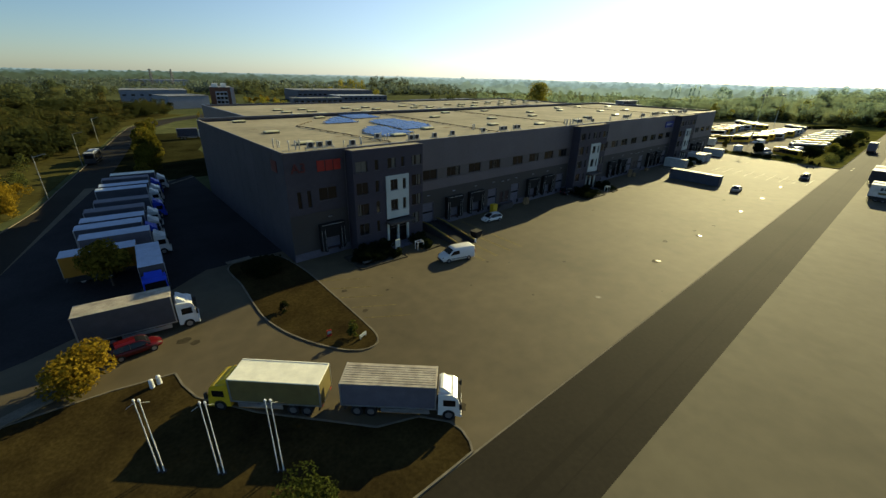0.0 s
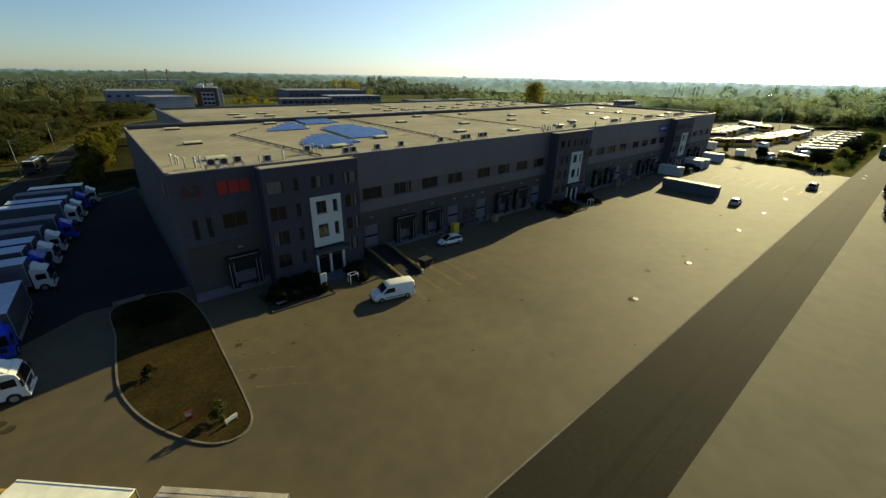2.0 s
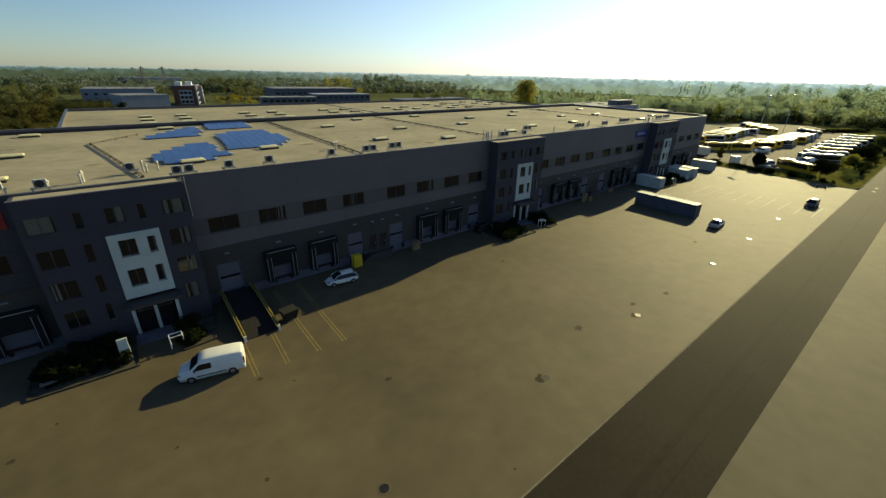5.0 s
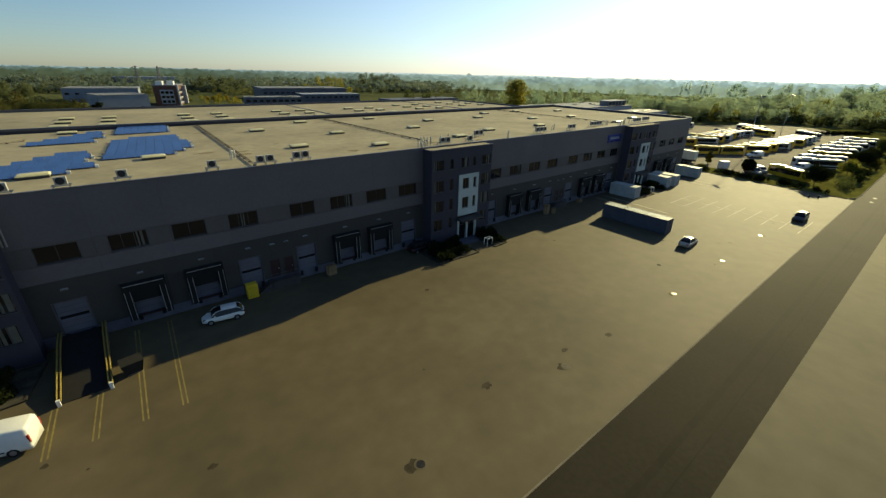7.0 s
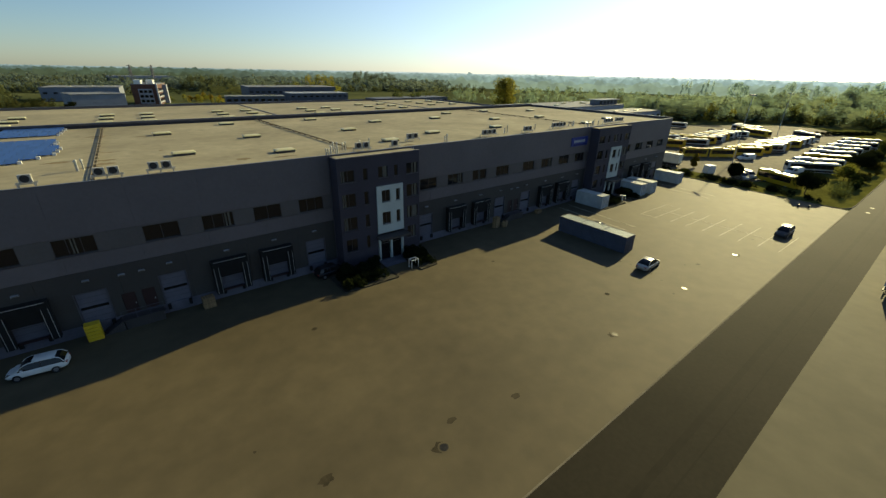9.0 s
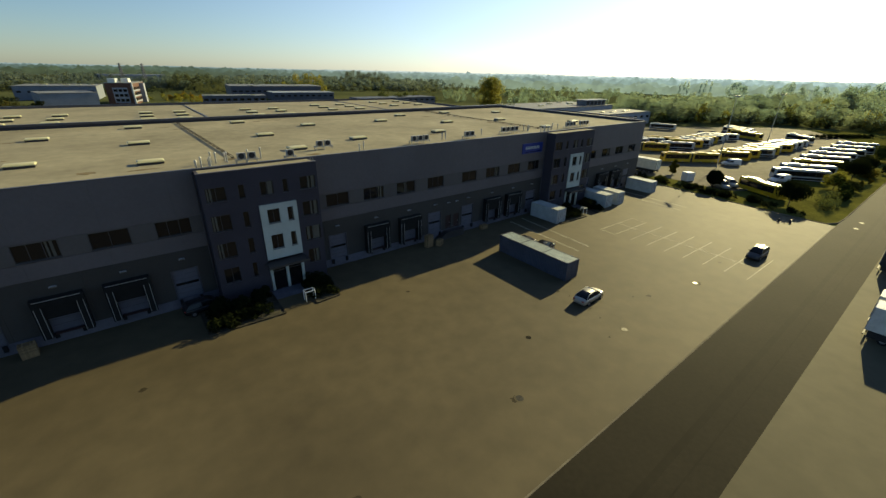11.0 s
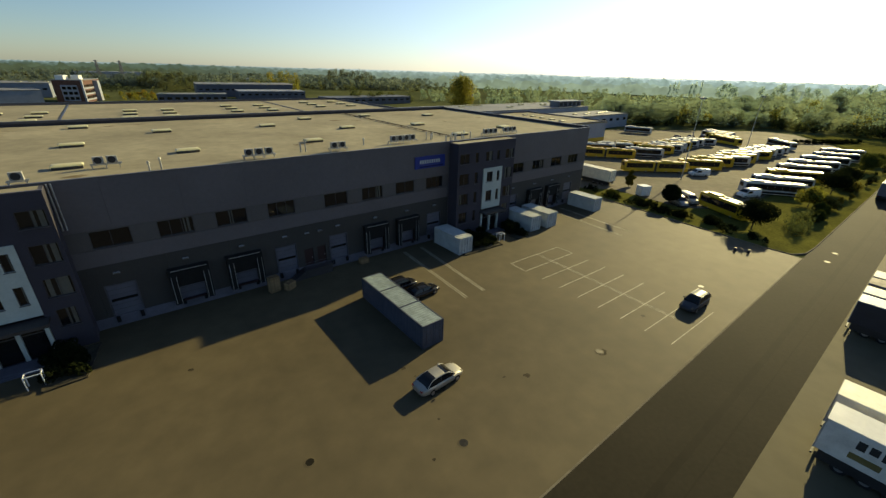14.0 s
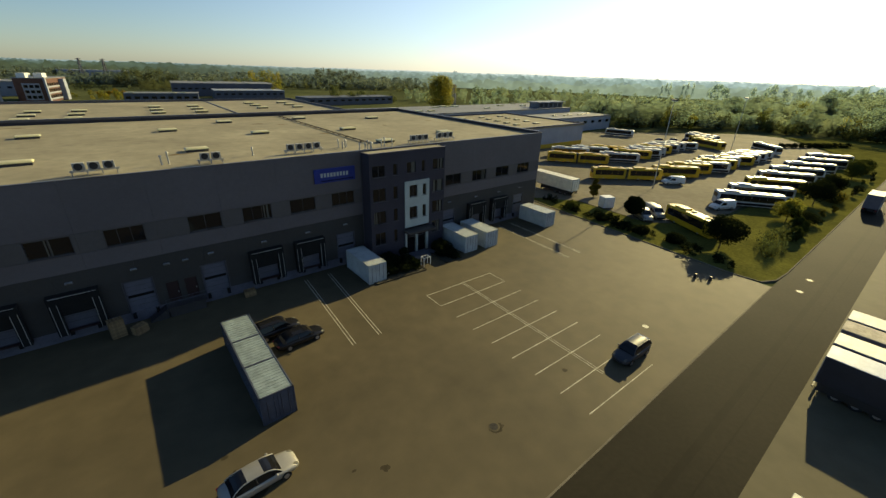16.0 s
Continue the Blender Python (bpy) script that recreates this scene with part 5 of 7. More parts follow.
stalls = [((143.4 - 0.06 * k, 38.76 - 2.82 * k), (153.9 - 0.08 * k, 38.6 - 2.82 * k), 0.09) for k in range(9)]
stalls += [((149.25, 38.9), (148.45, 18.2), 0.06), ((148.97, 38.9), (148.15, 18.2), 0.06)]
stalls += [((143.4, 38.76), (143.34, 35.94), 0.07), ((153.9, 38.6), (153.82, 35.78), 0.07)]
marks("stall_lines", stalls, "line_white", "white parking bay lines on the yard")
double = []
for x0, x1 in ((132.05, 133.2), (134.95, 136.3), (167.2, 168.2), (170.2, 171.0)):
    for o in (-0.16, 0.16):
        double.append(((x0 + o, 35.4), (x1 + o, 50.8), 0.08))
marks("dock_lines", double, "line_white", "white double lines leading to the loading doors")
yel = []
for x0, x1 in ((41.0, 41.3), (43.8, 44.2), (46.9, 47.3), (49.6, 50.2)):
    for o in (-0.17, 0.17):
        yel.append(((x0 + o, 36.3), (x1 + o, 42.0 if x0 < 45 else 51.0), 0.11))
marks("dock_lines", yel, "line_yellow_dock", "yellow double lines leading to the loading doors")
yel = []
for k in range(5):
    yel.append(((19.5, 45.2 - 2.8 * k), (23.9, 42.5 - 2.8 * k), 0.14))
marks("yellow_lines", yel, "line_yellow", "faded yellow lines on the yard")
marks("lane_edge", [((-100, 13.88), (182, 13.88), 0.14)], "kerb", "pale edge strip between the yard and the lane")
M["tar"] = material("tar_joint", (0.022, 0.020, 0.015), 0.9, spec=0.05, var=0.2, scale=2, coord="World")
seams = [((-60, 9.6), (330, 9.6), 0.55), ((-60, 8.2), (330, 8.2), 0.12)]
M["track"] = material("worn_track", (0.0215, 0.0182, 0.0120), 0.8, spec=0.06, var=0.12, scale=0.08, coord="World")
marks("lane_seam", seams, "track", "darker worn track along the middle of the asphalt lane")


M["stain"] = material("oil_stain", (0.047, 0.038, 0.022), 0.9, spec=0.15, var=0.2, scale=1.5, coord="World")


def manhole(x, y, mat, label, r=0.34):
    e = thing("manhole_cover", label, "manhole cover", "manhole covers", loc=(x, y, 0))
    bm = bmesh.new()
    cyl(bm, (0, 0, 0), (0, 0, 0.015), r, n=20)
    part("cover", bm, mat, e)
    bm = bmesh.new()
    for k in range(20):
        a, b = k * math.tau / 20, (k + 1) * math.tau / 20
        v = [bm.verts.new((q * math.cos(t), q * math.sin(t), z)) for q, t, z in ((r, a, 0.02), (r + 0.14, a, 0.008), (r + 0.14, b, 0.008), (r, b, 0.02))]
        bm.faces.new(v)
    part("rim", bm, "yard", e)


M["iron"] = material("cast_iron", (0.06, 0.054, 0.042), 0.40, metal=0.9, spec=0.5, var=0.15, scale=3)
for x in (44.3, 61.6, 78.6, 101.6, 118.2, 135.9):
    manhole(x, 20.0, "iron", "dark iron manhole cover in the concrete yard")
# iron covers with the sun's glint painted in as a pale colour
M["glint_iron"] = material("iron_painted_glint", (0.42, 0.40, 0.33), 0.6, var=0.15, scale=3)
manhole(158.9, 19.55, "glint_iron", "manhole cover in the concrete yard, sun glint painted pale")
manhole(108.7, 25.2, "tar", "small dark drain cover in the yard", 0.3)
for x in (183.4, 188.7):
    manhole(x, 11.27, "glint_iron", "manhole cover in the asphalt lane, sun glint painted pale")
# oil stains with a shape of their own
rs = random.Random(3)
for x, y, r in ((61.2, 20.2, 0.7), (78.3, 20.2, 0.55), (101.3, 20.1, 0.55), (136.0, 19.8, 0.6), (86.6, 20.3, 0.45), (80.6, 21.6, 0.4), (70.8, 22.8, 0.5), (127.5, 22.0, 0.35), (25.0, 37.7, 0.3), (20.7, 40.8, 0.4), (20.4, 35.2, 0.4), (50.1, 28.7, 0.3), (3.6, 41.6, 0.7), (4.3, 40.6, 0.5), (18.6, 17.6, 0.7), (3.0, 31.2, 0.9), (120.2, 25.3, 0.5)):
    bm = bmesh.new()
    pts = [(x + r * rs.uniform(0.5, 1.0) * math.cos(k * math.tau / 14) * 1.3, y + r * rs.uniform(0.5, 1.0) * math.sin(k * math.tau / 14)) for k in range(14)]
    prism(bm, pts, 0.0005, 0.004)
    tagged(part("oil_stain", bm, "stain"), "dark oil stain soaked into the concrete yard", "stain", kind="structure")
# small drips scattered over the yard
for k in range(16):
    x, y, r = rs.uniform(24, 150), rs.uniform(15.5, 41), rs.uniform(0.12, 0.34)
    bm = bmesh.new()
    prism(bm, [(x + r * rs.uniform(0.5, 1.0) * math.cos(j * math.tau / 10) * 1.2, y + r * rs.uniform(0.5, 1.0) * math.sin(j * math.tau / 10)) for j in range(10)], 0.0005, 0.004)
    tagged(part("oil_drip", bm, "stain"), "small dark drip stain on the concrete yard", "stain", kind="structure")

# ramp to the raised door
M["ramp_yellow"] = material("ramp_yellow", (0.26, 0.19, 0.03), 0.6, var=0.15, scale=2)
ramp = thing("loading_ramp", "dark sloping loading ramp with yellow side rails", "ramp")
bm = bmesh.new()
loft(bm, [[(x, 42.3, 0.0), (x, 51.9, 0.0), (x, 51.9, 1.12), (x, 49.8, 1.12), (x, 42.3, 0.06)] for x in (41.7, 44.9)])
part("deck", bm, "seal", ramp, "black ramp deck")
for x in (41.55, 44.9):
    bm = bmesh.new()
    loft(bm, [[(u, 42.3, 0.0), (u, 51.9, 0.0), (u, 51.9, 1.5), (u, 49.8, 1.5), (u, 42.3, 0.35)] for u in (x, x + 0.15)])
    part("side_wall", bm, "frame", ramp)
    bm = bmesh.new()
    for o in (-0.05, 0.2):
        cyl(bm, (x + o, 42.2, 0.42), (x + o, 49.8, 1.56), 0.06, n=6)
        cyl(bm, (x + o, 49.8, 1.56), (x + o, 51.9, 1.56), 0.06, n=6)
    part("rail", bm, "ramp_yellow", ramp, "yellow painted rail")
for x in (41.6, 45.0):
    boxpart("end_post", (x - 0.12, x + 0.12, 42.05, 42.25, 0, 0.6), "white_metal", ramp)
e = thing("waste_skip", "small black waste skip beside the ramp", "skip", loc=(46.6, 43.6, 0), rz=8)
bm = bmesh.new()
loft(bm, [[(-0.6, -0.5, 0.1), (0.6, -0.5, 0.1), (0.6, 0.5, 0.1), (-0.6, 0.5, 0.1)], [(-0.85, -0.7, 1.25), (0.85, -0.7, 1.25), (0.85, 0.7, 1.25), (-0.85, 0.7, 1.25)]])
part("tub", bm, "seal", e)
boxpart("base", (-0.55, 0.55, -0.45, 0.45, 0, 0.1), "metal", e)
# stacked crates and pallets at the docks
e = thing("crate_stack", "stack of bright yellow plastic crates by a door", "crate", loc=(58.9, 51.0, 0))
for k in range(5):
    bm = bmesh.new()
    bbox(bm, -0.62, 0.62, -0.45, 0.45, k * 0.36, k * 0.36 + 0.33, 0.03)
    part("crate", bm, M["paint_yellow"], e)
M["wood"] = material("pallet_wood", (0.24, 0.16, 0.08), 0.85, var=0.2, scale=4, fine=8, rand=0.2)


def pallets(x, y, n, rz=0):
    e = thing("pallet_stack", "stack of weathered wooden pallets on the ground", "pallet", "pallet stacks", loc=(x, y, 0), rz=rz)
    for k in range(n):
        bm = bmesh.new()
        prism(bm, [(-0.6, -0.4), (0.6, -0.4), (0.6, -0.3), (-0.5, -0.3), (-0.5, -0.05), (0.6, -0.05), (0.6, 0.05), (-0.5, 0.05), (-0.5, 0.3), (0.6, 0.3), (0.6, 0.4), (-0.6, 0.4)], 0, 0.12)
        p = part("pallet", bm, "wood", e)
        p.location = (0.03 * math.sin(k * 3.1), 0.02 * math.cos(k * 2.3), k * 0.148)
        for j in range(5):
            boxpart("board", (-0.6 + j * 0.27, -0.48 + j * 0.27, -0.4, 0.4, 0.121, 0.146), "wood", p)


pallets(69.0, 50.9, 9, 5)
pallets(114.2, 50.2, 13, 12)
pallets(115.9, 49.7, 6, 30)
pallets(126.0 + 0.6, 51.0, 5)


# ---- planting and forecourts in front of the bays ----
def leaf_points(rng, n, blobs):
    """Random points near the skin of the blobs (x, y, z, rx, ry, rz)."""
    w = np.array([b[3] * b[4] * b[5] for b in blobs]) ** 0.67
    pick = rng.choice(len(blobs), n, p=w / w.sum())
    v = rng.normal(size=(n, 3))
    v /= np.linalg.norm(v, axis=1)[:, None]
    r = rng.uniform(0.45, 1.0, n) ** 0.45
    B = np.array(blobs)[pick]
    return B[:, :3] + v * r[:, None] * B[:, 3:], v


def leaf_quads(rng, pts, size, out=None):
    """A small bent leaf clump, as one quad, at each point."""
    n = len(pts)
    # the clumps face outwards, more or less
    face = rng.normal(size=(n, 3)) * 0.55 + (0 if out is None else out)
    face /= np.linalg.norm(face, axis=1)[:, None]
    a = rng.normal(size=(n, 3))
    a -= (a * face).sum(1)[:, None] * face
    a /= np.linalg.norm(a, axis=1)[:, None]
    b = np.cross(face, a)
    b /= np.linalg.norm(b, axis=1)[:, None]
    s = size * rng.uniform(0.55, 1.3, n)[:, None]
    return np.stack([pts - a * s, pts + b * s * 0.6, pts + a * s, pts - b * s * 0.6], 1)


def quads_mesh(name, quads, mat):
    n = len(quads)
    me = bpy.data.meshes.new(name)
    me.vertices.add(4 * n)
    me.vertices.foreach_set("co", np.ascontiguousarray(quads, dtype=np.float32).ravel())
    me.loops.add(4 * n)
    me.loops.foreach_set("vertex_index", np.arange(4 * n, dtype=np.int32))
    me.polygons.add(n)
    me.polygons.foreach_set("loop_start", np.arange(0, 4 * n, 4, dtype=np.int32))
    me.polygons.foreach_set("loop_total", np.full(n, 4, dtype=np.int32))
    me.update(calc_edges=True)
    me.materials.append(mat)
    return me


def leaf_material(name, color, color2, spread=0.35, trans=0.35, scale=0.09, third=None, gaps=0.0):
    m = bpy.data.materials.new(name)
    m.use_nodes = True
    N, L = m.node_tree.nodes, m.node_tree.links
    N.clear()
    g = N.new("ShaderNodeNewGeometry")
    ob = N.new("ShaderNodeTexNoise")
    ob.inputs["Scale"].default_value = scale
    ob.inputs["Detail"].default_value = 1.5
    L.new(g.outputs["Position"], ob.inputs["Vector"])
    add = N.new("ShaderNodeMath")
    add.operation = "MULTIPLY_ADD"
    L.new(g.outputs["Random Per Island"], add.inputs[0])
    add.inputs[1].default_value = spread
    L.new(ob.outputs["Fac"], add.inputs[2])
    ramp = N.new("ShaderNodeValToRGB")
    ramp.color_ramp.elements[0].position, ramp.color_ramp.elements[1].position = 0.42, 0.95
    ramp.color_ramp.elements[0].color, ramp.color_ramp.elements[1].color = (*color, 1), (*color2, 1)
    if third:
        ramp.color_ramp.elements.new(0.72).color = (*third, 1)
    L.new(add.outputs[0], ramp.inputs["Fac"])
    # leaf sprays catch the light as soft tufts that lean upwards
    lift = N.new("ShaderNodeVectorMath")
    lift.operation = "MULTIPLY_ADD"
    lift.inputs[1].default_value, lift.inputs[2].default_value = (0.55, 0.55, 0.55), (0.0, 0.0, 0.6)
    L.new(g.outputs["Normal"], lift.inputs[0])
    unit = N.new("ShaderNodeVectorMath")
    unit.operation = "NORMALIZE"
    L.new(lift.outputs[0], unit.inputs[0])
    d = N.new("ShaderNodeBsdfDiffuse")
    t = N.new("ShaderNodeBsdfTranslucent")
    L.new(ramp.outputs["Color"], d.inputs["Color"])
    L.new(ramp.outputs["Color"], t.inputs["Color"])
    L.new(unit.outputs[0], d.inputs["Normal"])
    mix = N.new("ShaderNodeMixShader")
    mix.inputs["Fac"].default_value = trans
    L.new(d.outputs[0], mix.inputs[1])
    L.new(t.outputs[0], mix.inputs[2])
    out = N.new("ShaderNodeOutputMaterial")
    if gaps:
        # the open share of a spray of leaves
        hole = N.new("ShaderNodeBsdfTransparent")
        both = N.new("ShaderNodeMixShader")
        both.inputs["Fac"].default_value = gaps
        L.new(mix.outputs[0], both.inputs[1])
        L.new(hole.outputs[0], both.inputs[2])
        mix = both
    L.new(mix.outputs[0], out.inputs["Surface"])
    return m


M["leaf"] = leaf_material("leaves_green", (0.03, 0.042, 0.010), (0.09, 0.10, 0.02))
M["leaf_dark"] = leaf_material("leaves_dark", (0.009, 0.014, 0.006), (0.026, 0.031, 0.010))
M["leaf_gold"] = leaf_material("leaves_gold", (0.12, 0.085, 0.012), (0.38, 0.25, 0.02))
M["leaf_autumn"] = leaf_material("leaves_autumn", (0.05, 0.055, 0.012), (0.20, 0.15, 0.02), 0.6)
# far woods and poplars: aerial haze is put into these paler leaf colours
M["leaf_far_haze"] = leaf_material("leaves_far_haze", (0.165, 0.23, 0.155), (0.44, 0.38, 0.13), 0.06, 0.85, 0.055, (0.26, 0.31, 0.18), 0.45)
M["leaf_haze_pale"] = leaf_material("leaves_haze_pale", (0.36, 0.46, 0.40), (0.42, 0.50, 0.42), 0.1, 0.9, 0.04, None, 0.6)
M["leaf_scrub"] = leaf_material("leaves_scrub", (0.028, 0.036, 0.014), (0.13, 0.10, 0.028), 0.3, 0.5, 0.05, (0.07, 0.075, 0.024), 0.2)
# the next two are also lightened, the haze being part of their colour
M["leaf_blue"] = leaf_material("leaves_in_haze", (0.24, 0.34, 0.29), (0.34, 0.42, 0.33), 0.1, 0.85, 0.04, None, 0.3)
M["leaf_field_haze"] = leaf_material("leaves_field_haze", (0.075, 0.095, 0.045), (0.24, 0.21, 0.06), 0.15, 0.6, 0.03, (0.14, 0.15, 0.06), 0.3)
M["leaf_lime"] = leaf_material("leaves_lime", (0.15, 0.17, 0.03), (0.36, 0.30, 0.045), 0.3, 0.6, 0.1, None, 0.3)
M["leaf_roadside"] = leaf_material("leaves_roadside", (0.045, 0.05, 0.010), (0.20, 0.17, 0.022), 0.4, 0.5)
M["leaf_mid"] = leaf_material("leaves_mid", (0.034, 0.048, 0.018), (0.16, 0.145, 0.034), 0.25, 0.5, 0.05, (0.10, 0.115, 0.035), 0.2)
# distant belts, again with the haze mixed into the leaf colour
M["leaf_hazy"] = leaf_material("leaves_distant_haze", (0.13, 0.17, 0.14), (0.20, 0.23, 0.16), 0.1, 0.6, 0.012, None, 0.2)
M["bark"] = material("bark", (0.09, 0.07, 0.05), 0.95, var=0.2, scale=3)


def crown_blobs(rng, h, w, base, k):
    """Clumps that make up an uneven crown."""
    out = []
    for _ in range(k):
        a, r = rng.uniform(0, math.tau), w * 0.5 * math.sqrt(rng.uniform(0, 0.75))
        t = rng.uniform(0, 1)
        taper = math.sin(math.pi * (0.18 + 0.72 * t)) ** 0.8
        s = rng.uniform(0.16, 0.28) * w
        out.append((r * math.cos(a) * taper, r * math.sin(a) * taper, base + (h - base) * (0.1 + 0.8 * t), s, s, s * rng.uniform(0.7, 1.0)))
    return out


def tree(name, label, loc, h, w, base, mat, n, seed, size=0.3, group="", k=16, dome=False):
    """A tree with a tapered trunk, limbs into its clumps and a crown of leaves."""
    rng = np.random.default_rng(seed)
    e = thing(name, label, "tree" if name != "bush" else "bush", group, loc=loc)
    blobs = crown_blobs(rng, h, w, base, k)
    if dome:
        blobs = [(b[0] * 0.8, b[1] * 0.8, b[2], b[3] * 0.7, b[4] * 0.7, b[5] * 0.7) for b in blobs] + [(0, 0, (h + base) / 2, w * 0.46, w * 0.46, (h - base) * 0.48)] * 2
    bm = bmesh.new()
    r = max(0.05, h * 0.022)
    fork = max(0.3, base + (h - base) * 0.35)
    cyl(bm, (0, 0, -0.1), (0, 0, fork), r, r * 0.6, n=8)
    for b in blobs[:8]:
        cyl(bm, (0, 0, fork * rng.uniform(0.6, 0.98)), b[:3], r * 0.4, r * 0.12, n=5)
    part("trunk", bm, "bark", e)
    pts, out = leaf_points(rng, n, blobs)
    pts[:, 2] = np.maximum(pts[:, 2], 0.08)
    c = new("crown", quads_mesh("crown", leaf_quads(rng, pts, size, out), M[mat]))
    c.parent = e
    return e


M["bed"] = material("planting_bed_soil", (0.05, 0.045, 0.03), 0.95, var=0.3, scale=1.2, bump=0.5, coord="World")
for bi, bx in enumerate(BAYS):
    beds = [[(bx - 2.6, 44.5), (bx + 4.9, 44.3), (bx + 4.9, 49.6), (bx - 2.6, 49.6)], [(bx + 8.6, 44.3), (bx + 11.4, 44.5), (bx + 12.4, 49.6), (bx + 8.6, 49.6)]]
    for b in beds:
        bm = bmesh.new()
        prism(bm, b, -0.2, 0.09)
        tagged(part("planting_bed", bm, "bed"), "dark soil planting bed in front of the entrance", "planting bed", kind="structure")
        outline_kerb("bed_kerb", b, True, 0.16, 0.15, "dark_kerb")
    rb = random.Random(bi + 20)
    for k in range(26):
        b = beds[0] if k < 18 else beds[1]
        x = rb.uniform(b[0][0] + 0.7, b[1][0] - 0.6)
        y = rb.uniform(45.4, 49.2)
        tree("bush", "dense dark evergreen bush in the entrance bed", (x, y, 0.08), rb.uniform(1.0, 1.8) * (0.6 if y < 46.4 else 1.0), rb.uniform(1.8, 2.6), 0.05, "leaf_dark", 520, 100 * bi + k, 0.16, "entrance bushes", 9)
    # bicycle stand frame
    e = thing("bicycle_stand", "white tubular bicycle stand beside the path", "bicycle stand", loc=(bx + (8.2 if bi < 2 else 5.8), 45.3, 0))
    bm = bmesh.new()
    for u in (-0.55, 0.55):
        for v in (0, 0.7):
            cyl(bm, (u, v, 0), (u, v, 1.25), 0.05, n=8)
        cyl(bm, (u, 0, 1.25), (u, 0.7, 1.25), 0.05, n=8)
    cyl(bm, (-0.55, 0, 1.25), (0.55, 0, 1.25), 0.05, n=8)
    cyl(bm, (-0.55, 0.7, 1.25), (0.55, 0.7, 1.25), 0.05, n=8)
    part("frame", bm, "white_metal", e)
    e = thing("bench", "grey slatted bench at the edge of the bed", "bench", loc=(bx - 1.0, 45.6, 0.08), rz=8)
    for v in (-0.2, 0.0, 0.2):
        boxpart("slat", (-0.8, 0.8, v - 0.08, v + 0.08, 0.42, 0.47), "metal", e)
    for u in (-0.6, 0.6):
        boxpart("leg", (u - 0.04, u + 0.04, -0.25, 0.25, 0, 0.42), "dark", e)
e = thing("info_pillar", "white free-standing information pillar by the entrance", "sign", loc=(32.2, 45.7, 0), rz=5)
boxpart("panel", (-0.4, 0.4, -0.12, 0.12, 0.1, 2.5), "white_panel", e, r=0.03)
boxpart("foot", (-0.5, 0.5, -0.2, 0.2, 0, 0.1), "dark", e)
boxpart("header", (-0.34, 0.34, -0.13, -0.121, 1.0, 1.35), "frame", e)
# flagpoles
for x, y in ((-0.5, 26.2), (2.5, 23.5), (5.6, 21.2)):
    for o in (-0.16, 0.16):
        e = thing("flagpole", "slim white flagpole without a flag", "flagpole", "flagpoles", loc=(x + o * 0.8, y - o * 0.6, 0.07))
        bm = bmesh.new()
        cyl(bm, (0, 0, 0), (0, 0, 6.1), 0.042, 0.028, n=10)
        part("pole", bm, "white_metal", e)
        bm = bmesh.new()
        cyl(bm, (0, 0, 6.1), (0, 0, 6.22), 0.09, 0.06, n=10)
        part("cap", bm, "white_metal", e)
        boxpart("base_plate", (-0.13, 0.13, -0.13, 0.13, -0.02, 0.04), "dark", e)
        bm = bmesh.new()
        cyl(bm, (0, 0, 5.95), (0.45 if o > 0 else -0.5, 0.2, 5.6), 0.012, n=5)
        part("arm", bm, "white_metal", e)
# low white marker stones and a small sign at the verge
for x, y in ((0.2, 35.8), (0.75, 36.0)):
    e = thing("bollard", "short white rounded bollard on the grass", "bollard", "bollards", loc=(x, y, 0.06))
    bm = bmesh.new()
    cyl(bm, (0, 0, 0), (0, 0, 0.75), 0.2, 0.18, n=12)
    cyl(bm, (0, 0, 0.75), (0, 0, 0.85), 0.18, 0.08, n=12)
    part("post", bm, "white_metal", e)
e = thing("direction_sign", "low white direction sign at the island tip", "sign", loc=(17.5, 30.8, 0.08), rz=20)
boxpart("board", (-0.5, 0.5, -0.05, 0.05, 0.2, 0.52), "white_panel", e)
for u in (-0.4, 0.4):
    boxpart("post", (u - 0.05, u + 0.05, -0.04, 0.04, 0, 0.2), "metal", e)
tree("bush", "small green bush beside the direction sign", (17.0, 31.5, 0.08), 1.7, 1.7, 0.05, "leaf", 420, 301, 0.12, "", 7)
tree("bush", "small dark bush on the grass island", (13.3, 40.6, 0.08), 1.1, 1.4, 0.05, "leaf_dark", 380, 302, 0.12, "", 7)
e = thing("hydrant_marker", "small red and white marker post on the island", "marker", loc=(15.0, 33.2, 0.08))
boxpart("post", (-0.25, 0.25, -0.06, 0.06, 0.0, 0.7), "sign_red", e)
boxpart("plate", (-0.22, 0.22, -0.075, -0.061, 0.3, 0.62), "white_panel", e)
for (x, y), (w, d), rz in (((-8.2, 38.6), (4.2, 1.2), 22), ((-11.5, 33.5), (2.6, 0.8), 25), ((13.2, 57.6), (3.2, 1.0), 4)):
    e = thing("concrete_slab", "pale concrete slab lying on the ground", "slab", loc=(x, y, 0.06), rz=rz)
    boxpart("slab", (-w / 2, w / 2, -d / 2, d / 2, 0, 0.18), "kerb", e, r=0.03)
for x, y in ((176.1, 21.2), (176.9, 19.6)):
    e = thing("road_post", "short dark marker post at the lawn corner", "bollard", loc=(x, y, 0))
    boxpart("post", (-0.2, 0.2, -0.15, 0.15, 0, 0.6), "dark", e, r=0.03)


